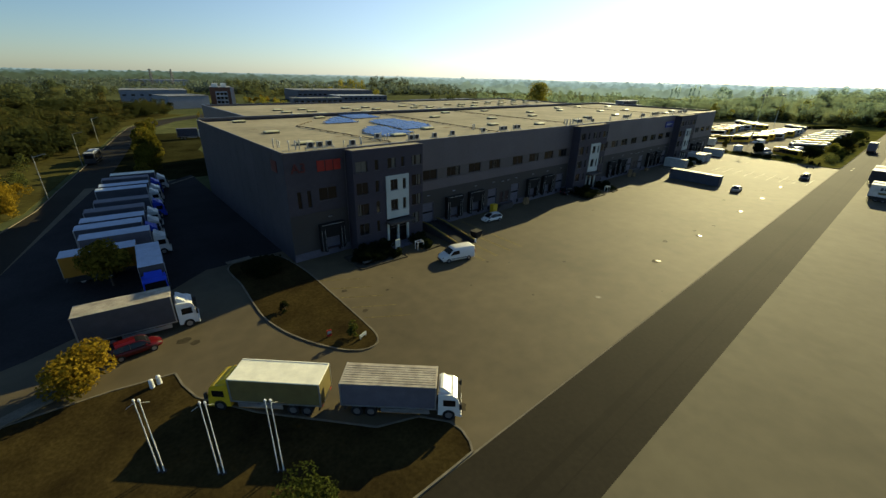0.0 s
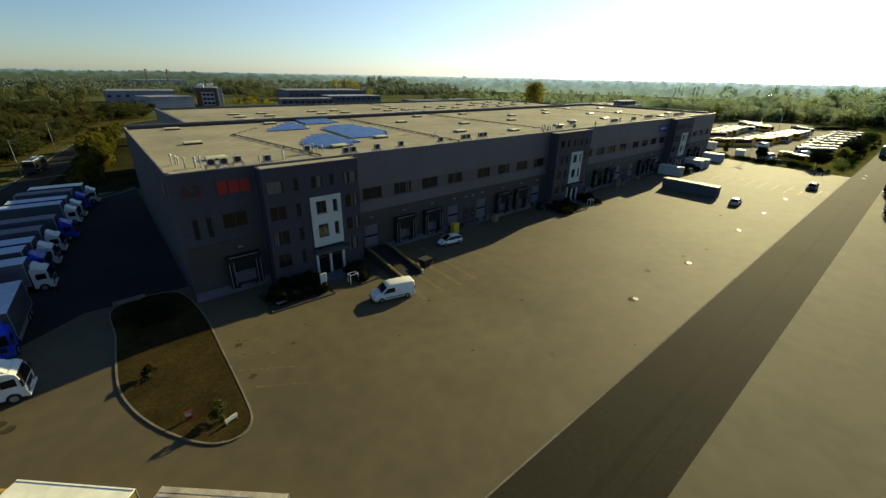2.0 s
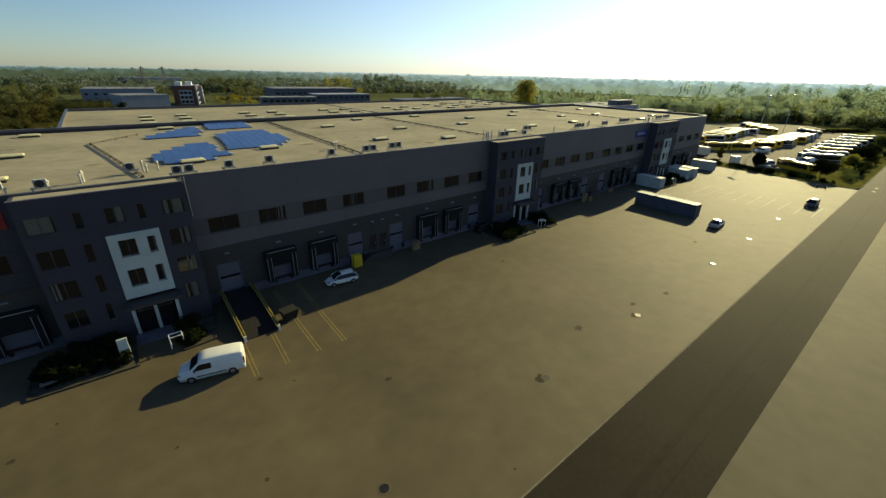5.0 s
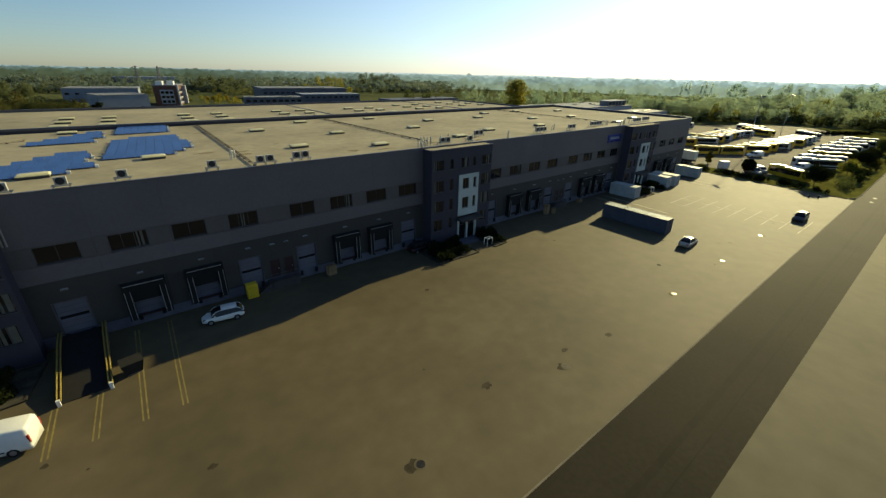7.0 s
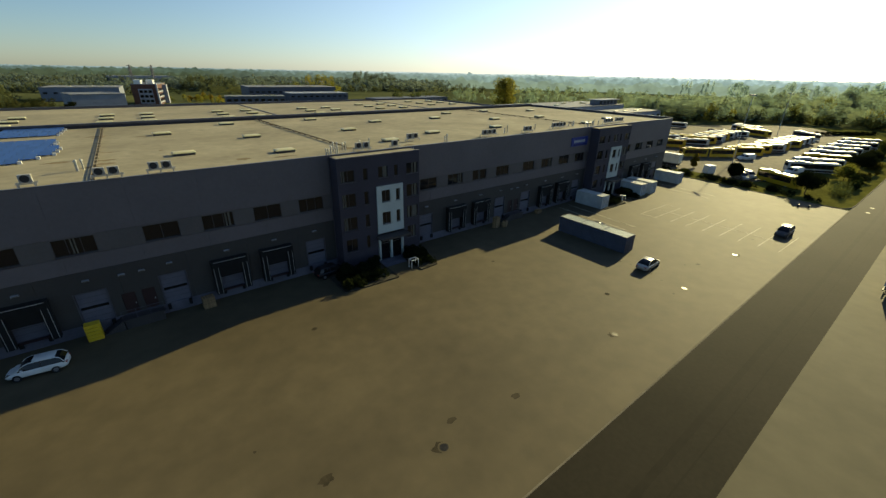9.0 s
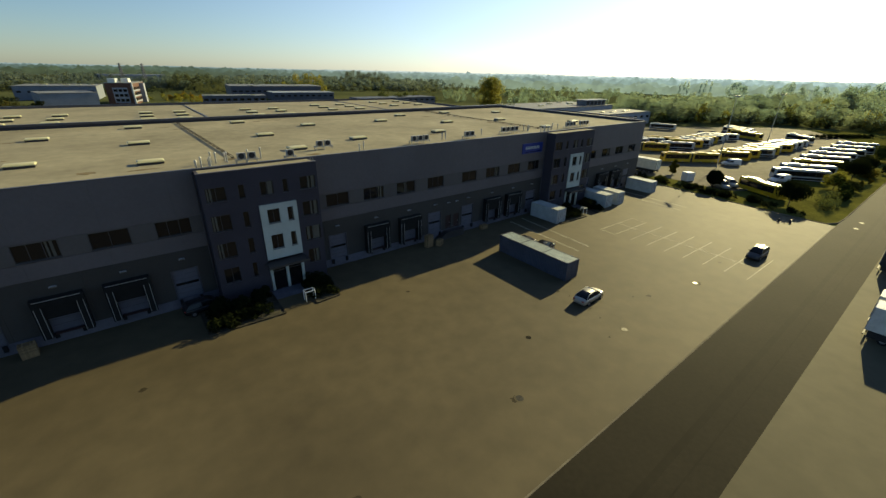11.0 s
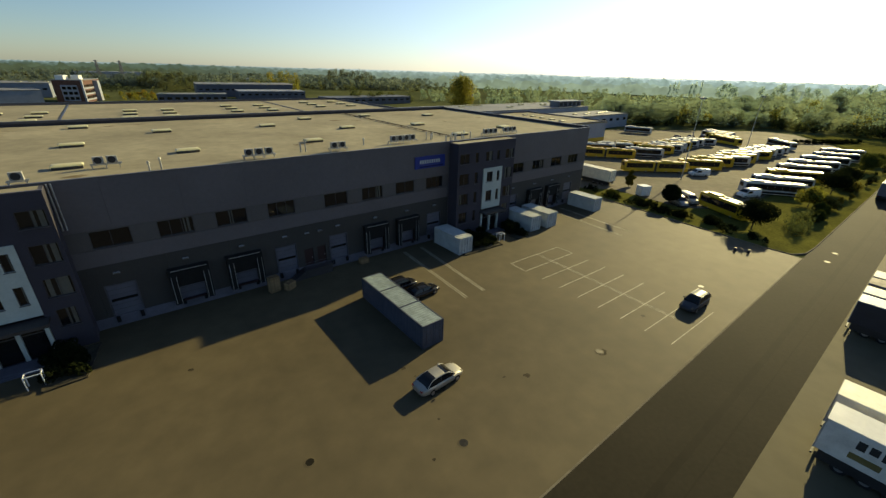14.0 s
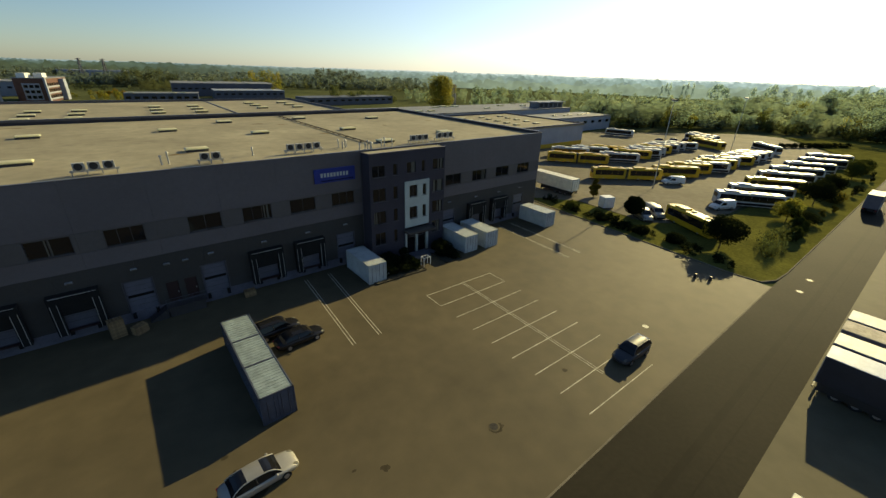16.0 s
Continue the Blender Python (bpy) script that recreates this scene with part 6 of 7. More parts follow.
# street lamps
def street_lamp(x, y, h, rz, label="grey street lamp with one arm over the road", arms=1):
    e = thing("street_lamp", label, "street lamp", "street lamps", loc=(x, y, 0), rz=rz)
    bm = bmesh.new()
    cyl(bm, (0, 0, 0), (0, 0, h), 0.14 if h > 14 else 0.09, 0.07, n=10)
    part("pole", bm, "metal", e)
    if arms == 1:
        bm = bmesh.new()
        cyl(bm, (0, 0, h - 0.1), (1.6, 0, h + 0.25), 0.045, n=8)
        part("arm", bm, "metal", e)
        boxpart("lamp_head", (1.3, 2.1, -0.16, 0.16, h + 0.2, h + 0.36), "coping", e, r=0.03)
    else:
        boxpart("cross_arm", (-1.6, 1.6, -0.1, 0.1, h - 0.1, h + 0.1), "metal", e)
        for u in (-1.4, -0.5, 0.5, 1.4):
            boxpart("floodlight", (u - 0.3, u + 0.3, -0.3, 0.3, h + 0.1, h + 0.35), "coping", e)


street_lamp(-7.9, 112.7, 8.5, -10)
street_lamp(-1.6, 148.6, 8.5, -10)
street_lamp(3.9, 192.2, 8.5, -10)
street_lamp(219.3, 47.8, 20.2, 40, "tall floodlight mast above the bus lot", 4)
street_lamp(300, 57, 19, 40, "tall floodlight mast above the bus lot", 4)


# ---- trees ----
tree("bush", "wide golden autumn bush beside the verge", (-4.0, 39.6, 0.05), 3.4, 4.8, 0.3, "leaf_gold", 4600, 1, 0.17, k=26)
tree("bush", "olive bush on the grass below the flagpoles", (5.6, 17.2, 0.05), 1.8, 4.6, 0.1, "leaf", 3600, 2, 0.12, k=26)
tree("bush", "low olive bush at the verge edge", (-13, 36.5, 0.05), 2.6, 4.5, 0.1, "leaf_autumn", 2200, 3, 0.18, k=16)
tree("bush", "dark spreading bush at the top of the grass island", (14.6, 51.5, 0.05), 2.4, 4.5, 0.1, "leaf_dark", 2600, 5, 0.15, k=20)
tree("tree", "round green tree between the parked lorries", (-0.8, 59.6, 0), 5.4, 5.2, 1.6, "leaf_autumn", 3600, 4, 0.2, k=20)
for i, (x, y, h, w) in enumerate(((11.4, 131, 9, 4.2), (12.2, 138, 10, 4.4), (13.0, 146, 10, 4.4), (14.0, 156, 9, 4.2), (15.4, 168, 9, 4), (10.6, 126, 6, 3.8), (17.4, 183, 8, 4), (9.8, 121.5, 3.6, 3.4))):
    tree("tree", "slender yellow-green roadside tree", (x, y, 0), h, w, 0.8, "leaf_autumn" if i % 3 == 1 else "leaf_roadside", 4200, 10 + i, 0.24, "roadside trees", 20)
for i, (x, y, h, w, b, m) in enumerate(((192.2, 38.8, 4.4, 4.2, 1.0, "leaf_dark"), (190.4, 23.2, 5.2, 7.2, 1.8, "leaf_dark"), (236.4, 20.2, 5.2, 8.0, 1.6, "leaf_dark"), (251, 20.0, 4.6, 6.5, 1.4, "leaf_dark"),
                                        (217.0, 20.6, 4.2, 4.6, 0.6, "leaf_lime"), (218.4, 18.0, 2.2, 5.6, 0.2, "leaf_dark"), (243, 18.2, 2.4, 4.6, 0.2, "leaf_autumn"), (280, 20, 5, 6, 1.0, "leaf"), 
                                        (210, 17.4, 3.2, 2.6, 0.4, "leaf"), (205, 16.8, 2.4, 2.2, 0.3, "leaf"), (199.6, 51.8, 4.2, 2.0, 0.3, "leaf_autumn"), (187.6, 49, 1.4, 2.6, 0.1, "leaf"), (186.6, 42, 1.2, 3.0, 0.1, "leaf_dark"), (186.0, 34, 1.4, 3.2, 0.1, "leaf_dark"), (187, 28.6, 1.5, 3.6, 0.1, "leaf_dark"), (296, 20.6, 4, 6, 0.5, "leaf"))):
    tree("tree" if h > 3.1 else "bush", "rounded dark tree on the lawn" if h > 3.1 else "low bush along the lawn edge", (x, y, 0.05), h, w, b, m, 5200 if h > 3.1 else 1500, 40 + i, 0.18, k=30, dome=m == "leaf_dark")
tree("tree", "tall full green tree standing alone behind the hall", (278, 206, 0), 22, 17, 3.0, "leaf_lime", 9000, 70, 0.5, k=40)
# thin hedge of saplings along the lane
rh = random.Random(8)
for k in range(9):
    tree("bush", "spindly sapling in the strip beside the lane", (206 + k * 9.4 + rh.uniform(-1, 1), 16.6 + rh.uniform(-0.6, 0.8), 0.05), rh.uniform(1.4, 3.0), rh.uniform(1.0, 2.4), 0.2, rh.choice(("leaf", "leaf_autumn", "leaf_dark")), 420, 200 + k, 0.16, "lane saplings", 8)


# woods and scattered far trees, each wood one body of many small leaf clumps
def clump_tree(rng, h, w, n, size):
    pts, out = leaf_points(rng, n, crown_blobs(rng, h, w, h * 0.08, 12))
    return leaf_quads(rng, pts, size, out)


def wood(name, places, mat, label, n=90, size=1.0, seed=0, trunks=False):
    """Trees at (x, y, height, width), made from a few shapes that are turned and stretched."""
    rng = np.random.default_rng(seed)
    shapes = [clump_tree(rng, 1.0, 0.85, n, size) for _ in range(10)]
    out = []
    for x, y, h, w in places:
        q = shapes[rng.integers(10)]
        a = rng.uniform(0, math.tau)
        c, s = math.cos(a), math.sin(a)
        r = np.stack([(q[..., 0] * c - q[..., 1] * s) * w + x, (q[..., 0] * s + q[..., 1] * c) * w + y, q[..., 2] * h - 0.1], -1)
        out.append(r)
    ob = new(name, quads_mesh(name, np.concatenate(out), M[mat]))
    return tagged(ob, label, "trees", kind="stuff")


def inside(poly, x, y):
    hit = False
    for (ax, ay), (bx, by) in zip(poly, poly[1:] + poly[:1]):
        if (ay > y) != (by > y) and x < ax + (y - ay) / (by - ay) * (bx - ax):
            hit = not hit
    return hit


def scatter(poly, n, seed, h=(5, 9), w=1.0):
    r = random.Random(seed)
    xs, ys = [p[0] for p in poly], [p[1] for p in poly]
    out = []
    while len(out) < n:
        x, y = r.uniform(min(xs), max(xs)), r.uniform(min(ys), max(ys))
        if inside(poly, x, y):
            hh = r.uniform(*h) * (0.95 + 0.75 * noise.noise((x * 0.022, y * 0.022, seed)))
            out.append((x, y, hh, hh * r.uniform(0.8, 1.25) * w))
    return out


# scrub and woods beside the side road
wood("scrub", scatter([(-13, 30), (-8, 37), (-13, 42), (-24, 46), (-34, 40), (-34, 22)], 26, 31, (1.6, 3.8)), "leaf_dark", "dark scrub on the verge beside the entrance", 260, 0.075, 31)
wood("scrub", scatter([(-9, 152), (5, 200), (13, 240), (-8, 278), (-44, 214), (-30, 150)], 330, 1, (4.0, 8.6)), "leaf_scrub", "tangled autumn scrub beside the side road", 520, 0.052, 1)
wood("scrub", scatter([(-14, 118), (-9, 150), (-30, 150), (-44, 214), (-80, 200), (-80, 108)], 240, 76, (2.4, 5.0)), "leaf_mid", "low tangled scrub in rough grass", 420, 0.055, 76)
wood("scrub", scatter([(-24, 92), (-34, 60), (-90, 40), (-90, 120)], 80, 2, (2.5, 5)), "leaf_mid", "tangled autumn scrub beside the side road", 420, 0.055, 2)
wood("bushes", scatter([(-12.5, 96), (-9.5, 118), (-16, 128), (-30, 104), (-22, 88)], 26, 75, (3.0, 5.0), 1.1), "leaf_gold", "golden autumn bushes at the road verge", 700, 0.04, 75)
wood("woods", scatter([(-330, 356), (-20, 356), (26, 350), (20, 430), (-120, 640), (-500, 640)], 620, 3, (8, 14)), "leaf_field_haze", "mixed green and yellow woods", 260, 0.07, 3)
wood("woods", scatter([(-220, 120), (-90, 130), (-90, 200), (-110, 222), (-240, 222)], 150, 4, (6, 10)), "leaf_mid", "mixed green and yellow woods", 360, 0.06, 4)
wood("scrub", scatter([(-60, 200), (4, 240), (13, 258), (27, 282), (44, 300), (40, 330), (10, 345), (-10, 296), (-90, 286)], 280, 71, (6, 10.5)), "leaf_scrub", "tangled autumn scrub beside the side road", 420, 0.058, 71)
wood("hedge_trees", scatter([(10.2, 124), (13.2, 124), (19.0, 178), (25.5, 228), (22.0, 228), (15.2, 178)], 54, 72, (4, 8), 0.8), "leaf_roadside", "narrow yellow-green hedge of young trees along the road", 480, 0.055, 72)
wood("scrub", scatter([(45, 262), (60, 300), (80, 320), (70, 270)], 10, 5, (1.5, 3)), "leaf_autumn", "low autumn scrub behind the hall", 120, 0.09, 5)
M["ploughed"] = material("ploughed_soil", (0.085, 0.062, 0.034), 1.0, spec=0.0, var=0.2, scale=0.05, fine=22, bump=0.5, coord="World")
bm = bmesh.new()
prism(bm, [(-320, 292), (-8, 300), (-12, 350), (-320, 352)], -0.4, -0.012)
tagged(part("ploughed_field", bm, "ploughed"), "bare brown ploughed field between hedges", "field", kind="structure")
wood("thicket", scatter([(191, 17.4), (196, 20.5), (207, 19.6), (213, 17.8), (205, 16.2), (195, 16.0)], 60, 73, (0.7, 2.2), 0.6), "leaf_mid", "thin weedy thicket on the lawn beside the lane", 70, 0.08, 73)
wood("bushes", [(48.5, 336, 5.0, 7.0), (45.5, 335, 3.6, 5.0), (70, 338, 2.2, 4)], "leaf_dark", "dark round bushes in front of the factory annex", 700, 0.06, 79)
wood("bushes", [(118, 397, 4.5, 6), (123, 396, 5.5, 7), (128, 394, 6.0, 7), (133, 395, 5.0, 6), (139, 392, 4.0, 6)], "leaf_gold", "golden autumn bushes beside the office car park", 500, 0.06, 80)
wood("scrub", scatter([(98, 360), (106, 400), (150, 395), (146, 352)], 16, 74, (2.5, 5)), "leaf_lime", "golden autumn shrubs around the office car park", 160, 0.09, 74)
wood("low_hedge", scatter([(183.2, 19), (186, 18), (188.6, 38), (190.5, 56), (186.6, 57), (185.0, 40)], 85, 77, (0.7, 1.7), 1.1), "leaf_dark", "low dark ragged shrubs along the lawn kerb", 150, 0.09, 77)
# woods beyond the bus lot
wood("yellow_trees", [(352, 104, 13, 9), (360, 96, 9, 8), (398, 74, 12, 9), (412, 40, 15, 10), (440, 66, 15, 9), (398, 20, 11, 10), (470, 40, 17, 10), (338, 122, 8, 8)], "leaf_lime", "yellow-green trees at the edge of the woods", 700, 0.045, 78)
wood("woods", [(x, y, h * (1.0 if y < 75 else 0.62), w) for x, y, h, w in scatter([(392, 16), (400, 60), (380, 84), (330, 120), (330, 150), (520, 160), (720, 20), (720, -60), (420, -40)], 700, 6, (9, 19))], "leaf_far_haze", "dense hazy green woods beyond the bus lot", 820, 0.043, 6)
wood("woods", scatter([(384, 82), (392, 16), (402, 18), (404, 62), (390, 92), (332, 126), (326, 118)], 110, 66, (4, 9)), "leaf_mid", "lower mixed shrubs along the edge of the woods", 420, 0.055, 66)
wood("woods", scatter([(318, 128), (330, 160), (520, 300), (720, 160), (520, 120)], 200, 7, (4, 9)), "leaf_far_haze", "dense hazy green woods beyond the bus lot", 340, 0.07, 7)
wood("woods", scatter([(300, 170), (310, 300), (420, 420), (640, 420), (640, 240), (420, 220)], 200, 8, (4, 9)), "leaf_far_haze", "dense hazy green woods beyond the bus lot", 280, 0.078, 8)
wood("woods", scatter([(404, -45), (420, -5), (398, 10), (345, -20), (345, -60)], 60, 9, (8, 13)), "leaf", "dark green trees at the end of the lane", 500, 0.06, 9)


def belts(seed, n, dmin, dmax, a0, a1, h):
    """Rows of far trees between fields, at distances dmin to dmax and headings a0 to a1 from the yard."""
    r = random.Random(seed)
    out = []
    for _ in range(n):
        d = dmin + (dmax - dmin) * r.random() ** 1.5
        a = radians(r.uniform(a0, a1))
        cx, cy = 60 + d * math.cos(a), 10 + d * math.sin(a)
        b = a + math.pi / 2 + r.uniform(-0.5, 0.5)
        m = r.randint(7, 20)
        step = 4 + d * 0.006
        hh = h * r.uniform(0.6, 1.25)
        for k in range(m):
            o = (k - m / 2) * step
            out.append((cx + o * math.cos(b) + r.uniform(-6, 6), cy + o * math.sin(b) + r.uniform(-6, 6), hh * r.uniform(0.7, 1.2), hh * r.uniform(0.9, 1.5)))
    return out


wood("tree_belt", belts(19, 34, 480, 900, 48, 108, 8), "leaf_field_haze", "rows of far trees between the fields", 240, 0.07, 19)
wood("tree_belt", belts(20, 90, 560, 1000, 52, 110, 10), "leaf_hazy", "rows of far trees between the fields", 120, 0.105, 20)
wood("tall_trees", scatter([(246, 296), (262, 330), (300, 340), (310, 300)], 12, 23, (7, 11)), "leaf_mid", "group of tall trees beyond the halls", 400, 0.055, 23)
wood("tall_trees", [(139 + k * 6.5, 563 - (k % 3) * 9, 15.5 + (0, 3.5, 1.5)[k % 3], 15) for k in range(8)], "leaf_field_haze", "group of broad tall trees beyond the halls", 800, 0.042, 24)
wood("tall_trees", [(239, 455, 20, 10), (247, 452, 21.5, 10), (255, 450, 22, 10), (262, 447, 20, 9), (233, 372, 12, 9), (226, 460, 12, 10)], "leaf_lime", "yellow-green trees behind the grey hall", 900, 0.04, 25)
wood("tall_trees", [(362 + k * 7.0, 590 - k * 3.4, 19 + (2.5, 5, 3.5, 1.0)[k % 4], 13) for k in range(8)], "leaf_field_haze", "group of tall olive trees beyond the fields", 800, 0.042, 26)
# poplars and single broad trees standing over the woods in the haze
wood("poplars", [(734, 285, 15.9, 4), (736, 280, 19.5, 4.5), (738, 276, 21.4, 5), (744, 261, 17.7, 4), (746, 256, 20.5, 4.5), (749, 250, 20.5, 4.5)], "leaf_haze_pale", "slender hazy poplars standing over the woods", 420, 0.08, 27)
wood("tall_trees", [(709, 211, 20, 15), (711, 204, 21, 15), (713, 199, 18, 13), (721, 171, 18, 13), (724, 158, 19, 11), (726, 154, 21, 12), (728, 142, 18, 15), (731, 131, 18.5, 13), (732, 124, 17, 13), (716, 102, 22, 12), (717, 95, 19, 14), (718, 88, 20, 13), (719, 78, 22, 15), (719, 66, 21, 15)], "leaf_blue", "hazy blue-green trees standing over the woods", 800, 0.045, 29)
wood("hedge", [(333 + k * 2.2, 49 - k * 2.2 * 0.55, 2.0, 4.2) for k in range(14)], "leaf_dark", "clipped dark hedge at the lot edge", 160, 0.12, 28)

# ---- buildings around ----
M["far_white"] = material("pale_sheet_wall", (0.27, 0.29, 0.34), 0.6, var=0.06, scale=0.2, coord="World")
M["factory_wall"] = material("blue_grey_sheet_wall", (0.20, 0.22, 0.265), 0.6, var=0.08, scale=0.2, coord="World")
M["far_grey"] = material("grey_sheet_wall", (0.085, 0.09, 0.115), 0.6, var=0.06, scale=0.2, coord="World")
M["far_brick"] = material("brown_brick", (0.11, 0.05, 0.035), 0.8, var=0.12, scale=0.6, coord="World")
M["far_roof"] = material("grey_flat_roof", (0.17, 0.175, 0.19), 0.7, var=0.1, scale=0.1, coord="World")


def block(name, label, loc, rz, w, d, h, wall, roof, floors=0, cols=0, sides="fl", win_h=1.3, gap=0.55, roof_items=0):
    """A far building: walls, roof with its edge, window openings with panes set back, plant on the roof."""
    e = thing(name, label, "building", "buildings around", loc=loc, rz=rz)
    wl = boxpart("wall", (-w / 2, w / 2, -d / 2, d / 2, 0, h), wall, e)
    boxpart("roof", (-w / 2 - 0.2, w / 2 + 0.2, -d / 2 - 0.2, d / 2 + 0.2, h, h + 0.35), roof, e)
    for f in range(floors):
        z = h * (f + 0.38) / max(1, floors) if floors > 1 else h * 0.55
        for c in range(cols):
            u = -w / 2 + w * (c + 0.5) / cols
            ww = w / cols * gap
            if "f" in sides:
                boxpart("window", (u - ww / 2, u + ww / 2, -d / 2 - 0.06, -d / 2 + 0.05, z, z + win_h), "glass", e)
        nc = max(1, round(cols * d / w))
        for c in range(nc):
            v = -d / 2 + d * (c + 0.5) / nc
            ww = d / nc * gap
            if "l" in sides:
                boxpart("window", (-w / 2 - 0.06, -w / 2 + 0.05, v - ww / 2, v + ww / 2, z, z + win_h), "glass", e)
            if "r" in sides:
                boxpart("window", (w / 2 - 0.05, w / 2 + 0.06, v - ww / 2, v + ww / 2, z, z + win_h), "glass", e)
    rr = random.Random(int(w * 7 + d))
    for k in range(roof_items):
        x, y = rr.uniform(-w * 0.42, w * 0.42), rr.uniform(-d * 0.42, d * 0.42)
        boxpart("roof_light", (x - 1.6, x + 1.6, y - 0.9, y + 0.9, h + 0.35, h + 0.85), "skylight", e)
    return e


block("factory_hall", "blue-grey sheet-clad factory hall with a flat roof", (54, 440, 0), -6, 46, 40, 9.2, "factory_wall", "far_roof", 1, 8, "f", 1.2, 0.4, 4)
block("factory_annex", "blue-grey windowless annex in front of the hall", (59.5, 356, 0), 12, 27, 26, 8.2, "factory_wall", "far_roof", 0, 0)
def office():
    """A brown brick office block: framed window panel on the gable, pale piers and window bands on its long side, plant on the roof."""
    w, d, h = 14.5, 36.0, 13.2
    e = thing("office_building", "brown brick office block with white roof structures", "building", "buildings around", loc=(91.5, 377.5, 0), rz=-14)
    boxpart("wall", (-w / 2, w / 2, -d / 2, d / 2, 0, h), "far_brick", e)
    boxpart("roof", (-w / 2 - 0.2, w / 2 + 0.2, -d / 2 - 0.2, d / 2 + 0.2, h, h + 0.4), "far_roof", e)
    panel = boxpart("gable_panel", (-3.6, 4.6, -d / 2 - 0.3, -d / 2 - 0.001, 1.2, 10.6), "far_white", e, "pale framed window panel")
    for f in range(3):
        for c in range(3):
            boxpart("window", (-3.0 + c * 2.6, -1.0 + c * 2.6, -d / 2 - 0.36, -d / 2 - 0.301, 2.0 + f * 3.0, 3.7 + f * 3.0), "glass", panel)
    for f in range(3):
        z = 2.2 + f * 3.4
        boxpart("sill_band", (w / 2 + 0.001, w / 2 + 0.25, -d / 2 + 1.5, d / 2, z - 0.9, z), "far_white", e, "pale band between storeys")
        for c in range(9):
            y = -d / 2 + 2.4 + c * 3.7
            boxpart("window", (w / 2 + 0.001, w / 2 + 0.12, y, y + 2.5, z + 0.05, z + 1.7), "glass", e)
    boxpart("corner_pier", (w / 2 - 0.4, w / 2 + 0.5, -d / 2 - 0.5, -d / 2 + 1.4, 0, h + 0.8), "far_white", e, "white corner pier")
    boxpart("stair_block", (w / 2 + 0.001, w / 2 + 2.6, 4.0, 9.0, 0, h - 0.6), "far_white", e, "white projecting stair block")
    for x0, x1, y0, y1 in ((-5.5, -1.5, -16, -8), (0.5, 4.5, -10, -3)):
        boxpart("roof_box", (x0, x1, y0, y1, h + 0.4, h + 2.9), "white_metal", e, "white rooftop box")


office()
block("industrial_hall", "long dark grey industrial hall with flat roof", (205, 420, 0), -6, 78, 46, 9.5, "far_grey", "far_roof", 1, 16, "f", 1.0, 0.6, 6)
block("industrial_hall", "low grey hall with a pale roof", (212, 372, 0), -6, 50, 26, 6.0, "far_grey", "far_white", 1, 10, "f", 1.0, 0.5)
block("workshop", "low grey workshop with a row of windows", (150, 330, 0), -10, 39, 16, 6.5, "far_grey", "far_roof", 1, 9, "f", 1.4, 0.6, 3)
block("storage_shed", "long low dark shed among the trees", (262, 300, 0), 4, 70, 20, 5.0, "far_grey", "far_grey", 1, 12, "f", 1.0, 0.5)
block("factory_hall", "white low hall far across the fields", (300, 640, 0), 5, 80, 20, 8, "far_white", "far_white", 0, 0)
block("factory_hall", "white low hall far across the fields", (120, 900, 0), 5, 90, 26, 9, "far_white", "far_white", 0, 0)
# neighbouring halls beyond the end of the warehouse
hall2 = block("neighbour_hall", "neighbouring pale blue-grey hall with yellow base and skylights", (225, 119, 0), 0, 77, 42, 7.2, "far_white", "roof", 0, 0)
boxpart("yellow_base", (-38.58, 38.58, -21.08, 21.08, 0, 1.5), M["paint_bus_yellow"], hall2)
for dims in ((-38.7, 38.7, -21.2, -20.8, 7.55, 8.0), (-38.7, 38.7, 20.8, 21.2, 7.55, 8.0), (38.3, 38.7, -20.8, 20.8, 7.55, 8.0), (-38.7, -38.3, -20.8, 20.8, 7.55, 8.0)):
    boxpart("coping", dims, "coping", hall2)
for x in (199, 210, 226.5, 237, 248):
    for y in (107, 113, 119, 125, 130.5):
        copy_thing(first, Matrix.Translation((x + 0.2 * (y - 119), y, 7.55)))
block("neighbour_hall", "low grey-blue hall with pale roof lights", (294, 129.5, 0), 0, 58, 17, 6.3, "far_white", "far_roof", 1, 9, "f", 1.2, 0.4)
for x in (286, 292, 298, 304, 310, 315):
    copy_thing(first, Matrix.Translation((x, 127 + (x % 4), 6.65)))
block("neighbour_hall", "long blue-grey hall with dark edge behind its neighbour", (256, 155, 0), 0, 116, 30, 8.6, "far_white", "far_roof", 0, 0, "f", 1, 0.5, 12)
e = thing("rooftop_plant", "grey rooftop ventilation plant on the neighbouring hall", "ventilation plant", loc=(301, 146, 8.95))
boxpart("housing", (-10, 10, -3, 3, 0, 2.6), "far_roof", e, r=0.1)
for k in range(5):
    boxpart("louvre", (-9 + k * 3.8, -6.6 + k * 3.8, -3.1, -3.005, 0.4, 2.2), "dark", e)
boxpart("deck", (-11, 11, -4.0, 4.0, 2.6, 2.9), "far_white", e)
for k in range(6):
    boxpart("deck_post", (-10.8 + k * 4.3, -10.6 + k * 4.3, -3.95, -3.75, 0, 2.6), "coping", e)
e = thing("rooftop_ducts", "pale ventilation ducts on the hall roof edge", "ventilation plant", loc=(196, 108, 7.55))
for k in range(4):
    bm = bmesh.new()
    bbox(bm, k * 3.4, k * 3.4 + 2.6, -0.6, 0.6, 0, 1.3, 0.08)
    part("duct", bm, "vent_zinc", e)


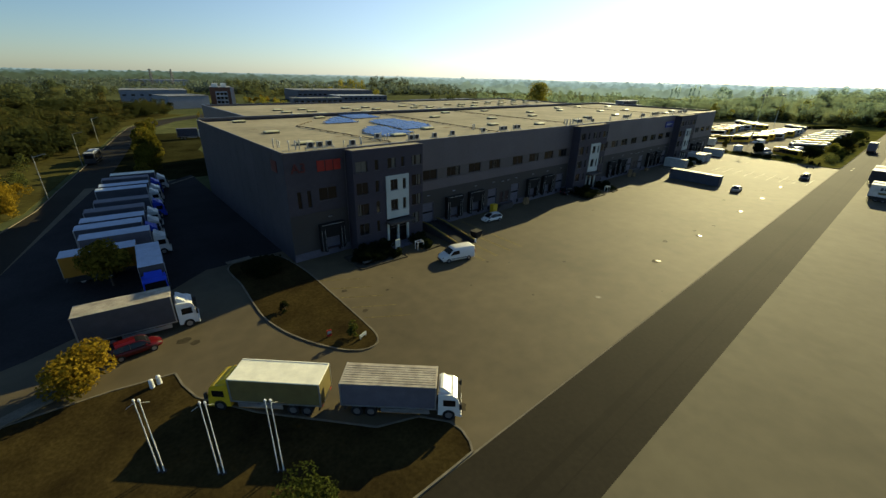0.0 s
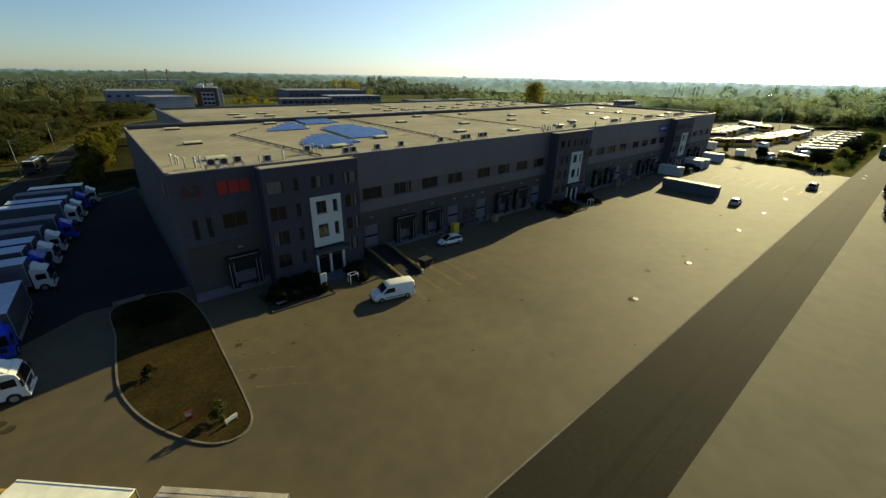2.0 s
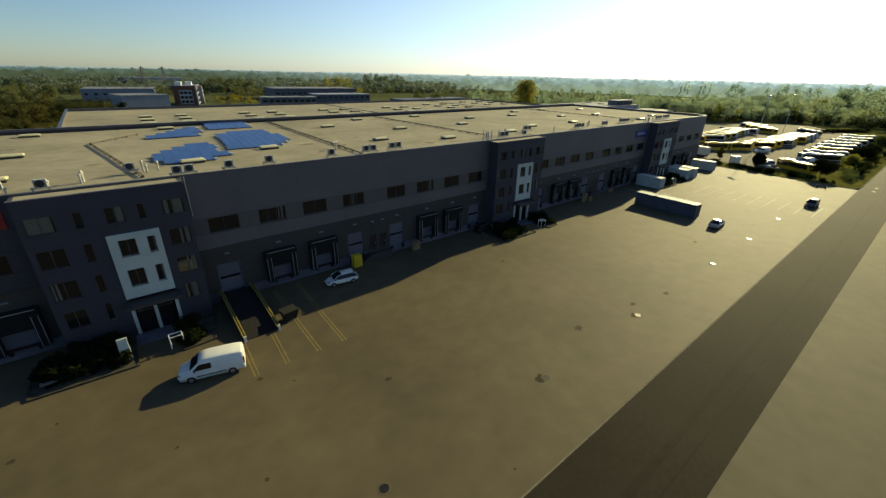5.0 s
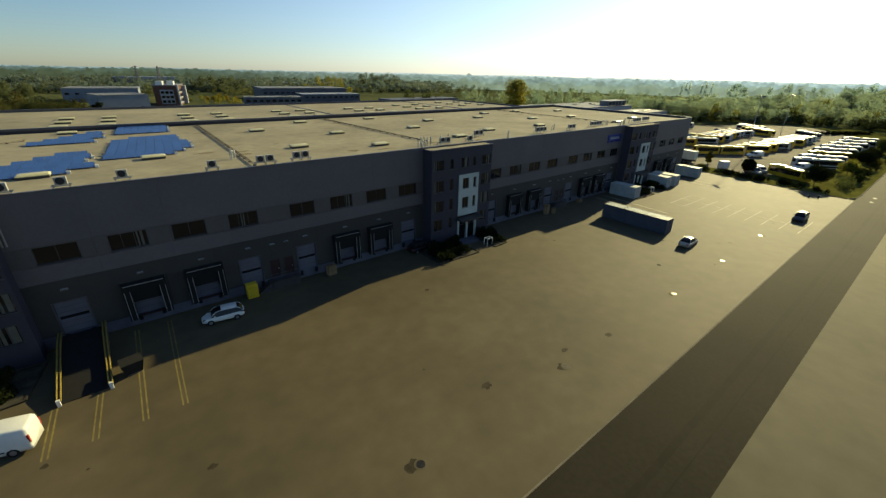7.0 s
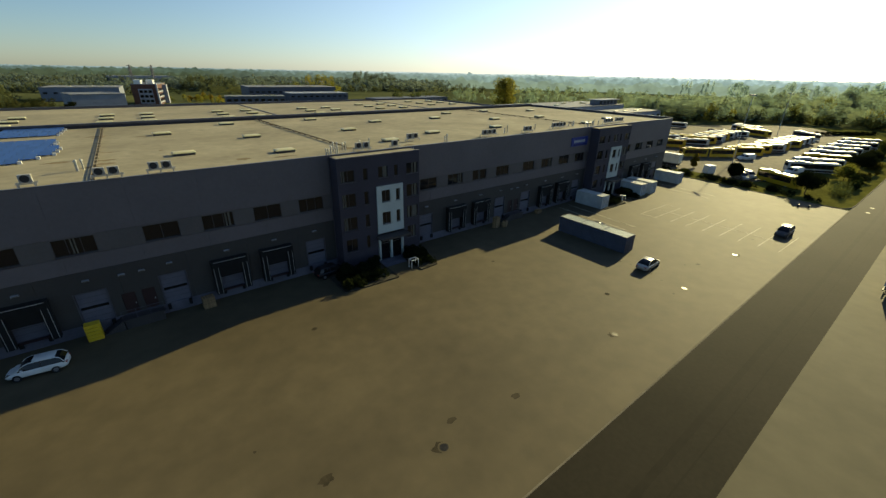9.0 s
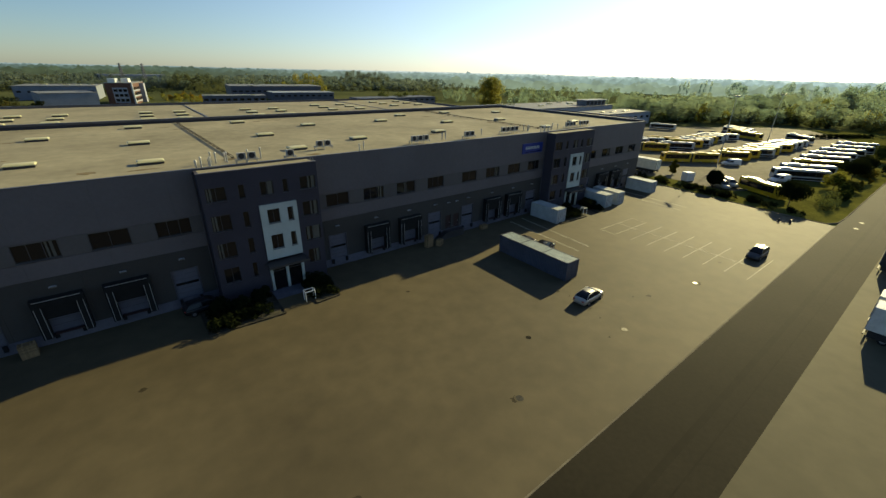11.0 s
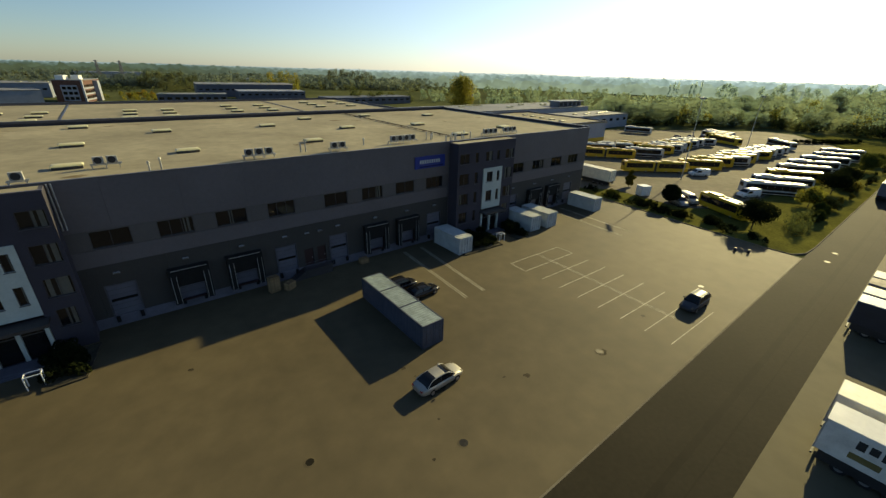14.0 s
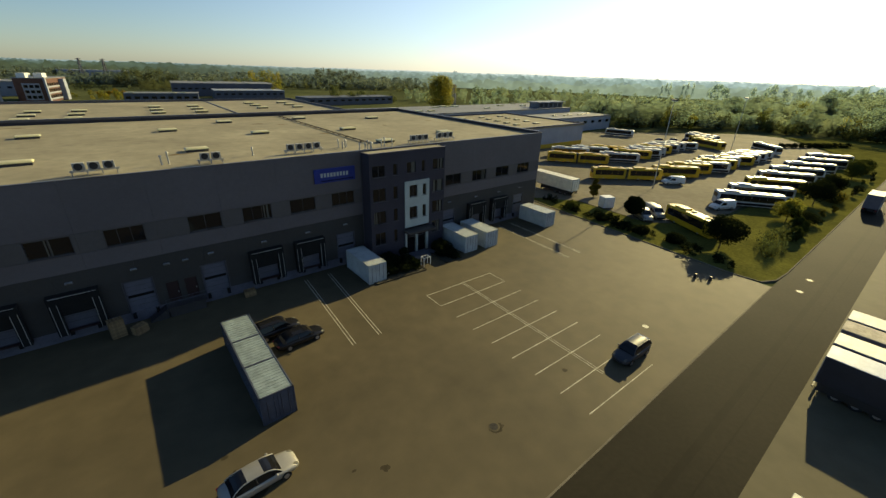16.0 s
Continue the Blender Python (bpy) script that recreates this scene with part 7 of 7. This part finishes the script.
def pylon(x, y, h):
    """A lattice pylon with three cross arms."""
    e = thing("power_pylon", "grey steel lattice power pylon on the horizon", "pylon", "power pylons", loc=(x, y, 0), rz=30)
    bm = bmesh.new()
    w = h * 0.08
    for sx in (-1, 1):
        for sy in (-1, 1):
            cyl(bm, (sx * w, sy * w, 0), (sx * 0.5, sy * 0.5, h), 0.4, 0.3, n=4)
    for k in range(8):
        z0, z1 = h * k / 8, h * (k + 1) / 8
        a, b = w + (0.5 - w) * k / 8, w + (0.5 - w) * (k + 1) / 8
        for s in (-1, 1):
            cyl(bm, (-a, s * a, z0), (b, s * b, z1), 0.22, n=4)
            cyl(bm, (s * a, -a, z0), (s * b, b, z1), 0.22, n=4)
    part("lattice", bm, "coping", e)
    for z, l in ((0.7, 4.5), (0.82, 5.5), (0.94, 4)):
        bm = bmesh.new()
        cyl(bm, (-l, 0, h * z), (l, 0, h * z), 0.3, n=4)
        cyl(bm, (-l, 0, h * z), (0, 0, h * (z + 0.04)), 0.18, n=4)
        cyl(bm, (l, 0, h * z), (0, 0, h * (z + 0.04)), 0.18, n=4)
        part("cross_arm", bm, "coping", e)


pylon(105.5, 856, 26)
pylon(134, 850, 26)
pylon(325, 250, 16)
# the distance: ranks of far woods and low hills that glow, with haze put into their emission colour, paler towards the
# sun
def distance(name, d, low, high, near_sun, off_sun, label, seed, bumps, a0=-25, a1=135):
    m = bpy.data.materials.new(name + "_haze_glow")
    m.use_nodes = True
    N, L = m.node_tree.nodes, m.node_tree.links
    N.clear()
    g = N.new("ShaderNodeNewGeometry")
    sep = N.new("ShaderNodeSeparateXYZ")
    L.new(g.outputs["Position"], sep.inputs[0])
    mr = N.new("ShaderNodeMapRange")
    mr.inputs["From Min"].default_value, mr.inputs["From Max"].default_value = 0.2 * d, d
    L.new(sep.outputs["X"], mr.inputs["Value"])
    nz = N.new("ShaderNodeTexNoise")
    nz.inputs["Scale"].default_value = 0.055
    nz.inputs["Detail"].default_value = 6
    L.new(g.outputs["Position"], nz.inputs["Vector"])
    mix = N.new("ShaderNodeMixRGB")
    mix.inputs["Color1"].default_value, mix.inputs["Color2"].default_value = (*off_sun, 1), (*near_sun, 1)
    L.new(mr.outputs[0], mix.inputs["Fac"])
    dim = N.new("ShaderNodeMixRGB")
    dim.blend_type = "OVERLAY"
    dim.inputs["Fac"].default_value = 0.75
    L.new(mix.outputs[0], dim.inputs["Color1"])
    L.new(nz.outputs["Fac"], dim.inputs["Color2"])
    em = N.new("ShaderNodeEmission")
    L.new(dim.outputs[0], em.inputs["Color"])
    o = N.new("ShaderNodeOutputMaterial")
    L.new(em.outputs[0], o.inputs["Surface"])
    bm = bmesh.new()
    prev, n = None, round((a1 - a0) * d / 200)
    for k in range(n + 1):
        a = radians(a0 + (a1 - a0) * k / n)
        p = d * a / 60
        z = low + (high - low) * (0.5 + 0.9 * noise.noise((p * 0.12, seed, 0)))
        z += bumps * (0.7 * noise.noise((p * 0.9, seed, 4)) + 1.5 * abs(noise.noise((p * 2.6, seed, 9))) + 1.0 * abs(noise.noise((p * 6.5, seed, 5))))
        cur = [bm.verts.new((q * d * math.cos(a), q * d * math.sin(a), h)) for q, h in ((1, -2), (1, max(2, z)), (1.03, -2))]
        if prev:
            bm.faces.new((prev[0], cur[0], cur[1], prev[1]))
            bm.faces.new((prev[1], cur[1], cur[2], prev[2]))
        prev = cur
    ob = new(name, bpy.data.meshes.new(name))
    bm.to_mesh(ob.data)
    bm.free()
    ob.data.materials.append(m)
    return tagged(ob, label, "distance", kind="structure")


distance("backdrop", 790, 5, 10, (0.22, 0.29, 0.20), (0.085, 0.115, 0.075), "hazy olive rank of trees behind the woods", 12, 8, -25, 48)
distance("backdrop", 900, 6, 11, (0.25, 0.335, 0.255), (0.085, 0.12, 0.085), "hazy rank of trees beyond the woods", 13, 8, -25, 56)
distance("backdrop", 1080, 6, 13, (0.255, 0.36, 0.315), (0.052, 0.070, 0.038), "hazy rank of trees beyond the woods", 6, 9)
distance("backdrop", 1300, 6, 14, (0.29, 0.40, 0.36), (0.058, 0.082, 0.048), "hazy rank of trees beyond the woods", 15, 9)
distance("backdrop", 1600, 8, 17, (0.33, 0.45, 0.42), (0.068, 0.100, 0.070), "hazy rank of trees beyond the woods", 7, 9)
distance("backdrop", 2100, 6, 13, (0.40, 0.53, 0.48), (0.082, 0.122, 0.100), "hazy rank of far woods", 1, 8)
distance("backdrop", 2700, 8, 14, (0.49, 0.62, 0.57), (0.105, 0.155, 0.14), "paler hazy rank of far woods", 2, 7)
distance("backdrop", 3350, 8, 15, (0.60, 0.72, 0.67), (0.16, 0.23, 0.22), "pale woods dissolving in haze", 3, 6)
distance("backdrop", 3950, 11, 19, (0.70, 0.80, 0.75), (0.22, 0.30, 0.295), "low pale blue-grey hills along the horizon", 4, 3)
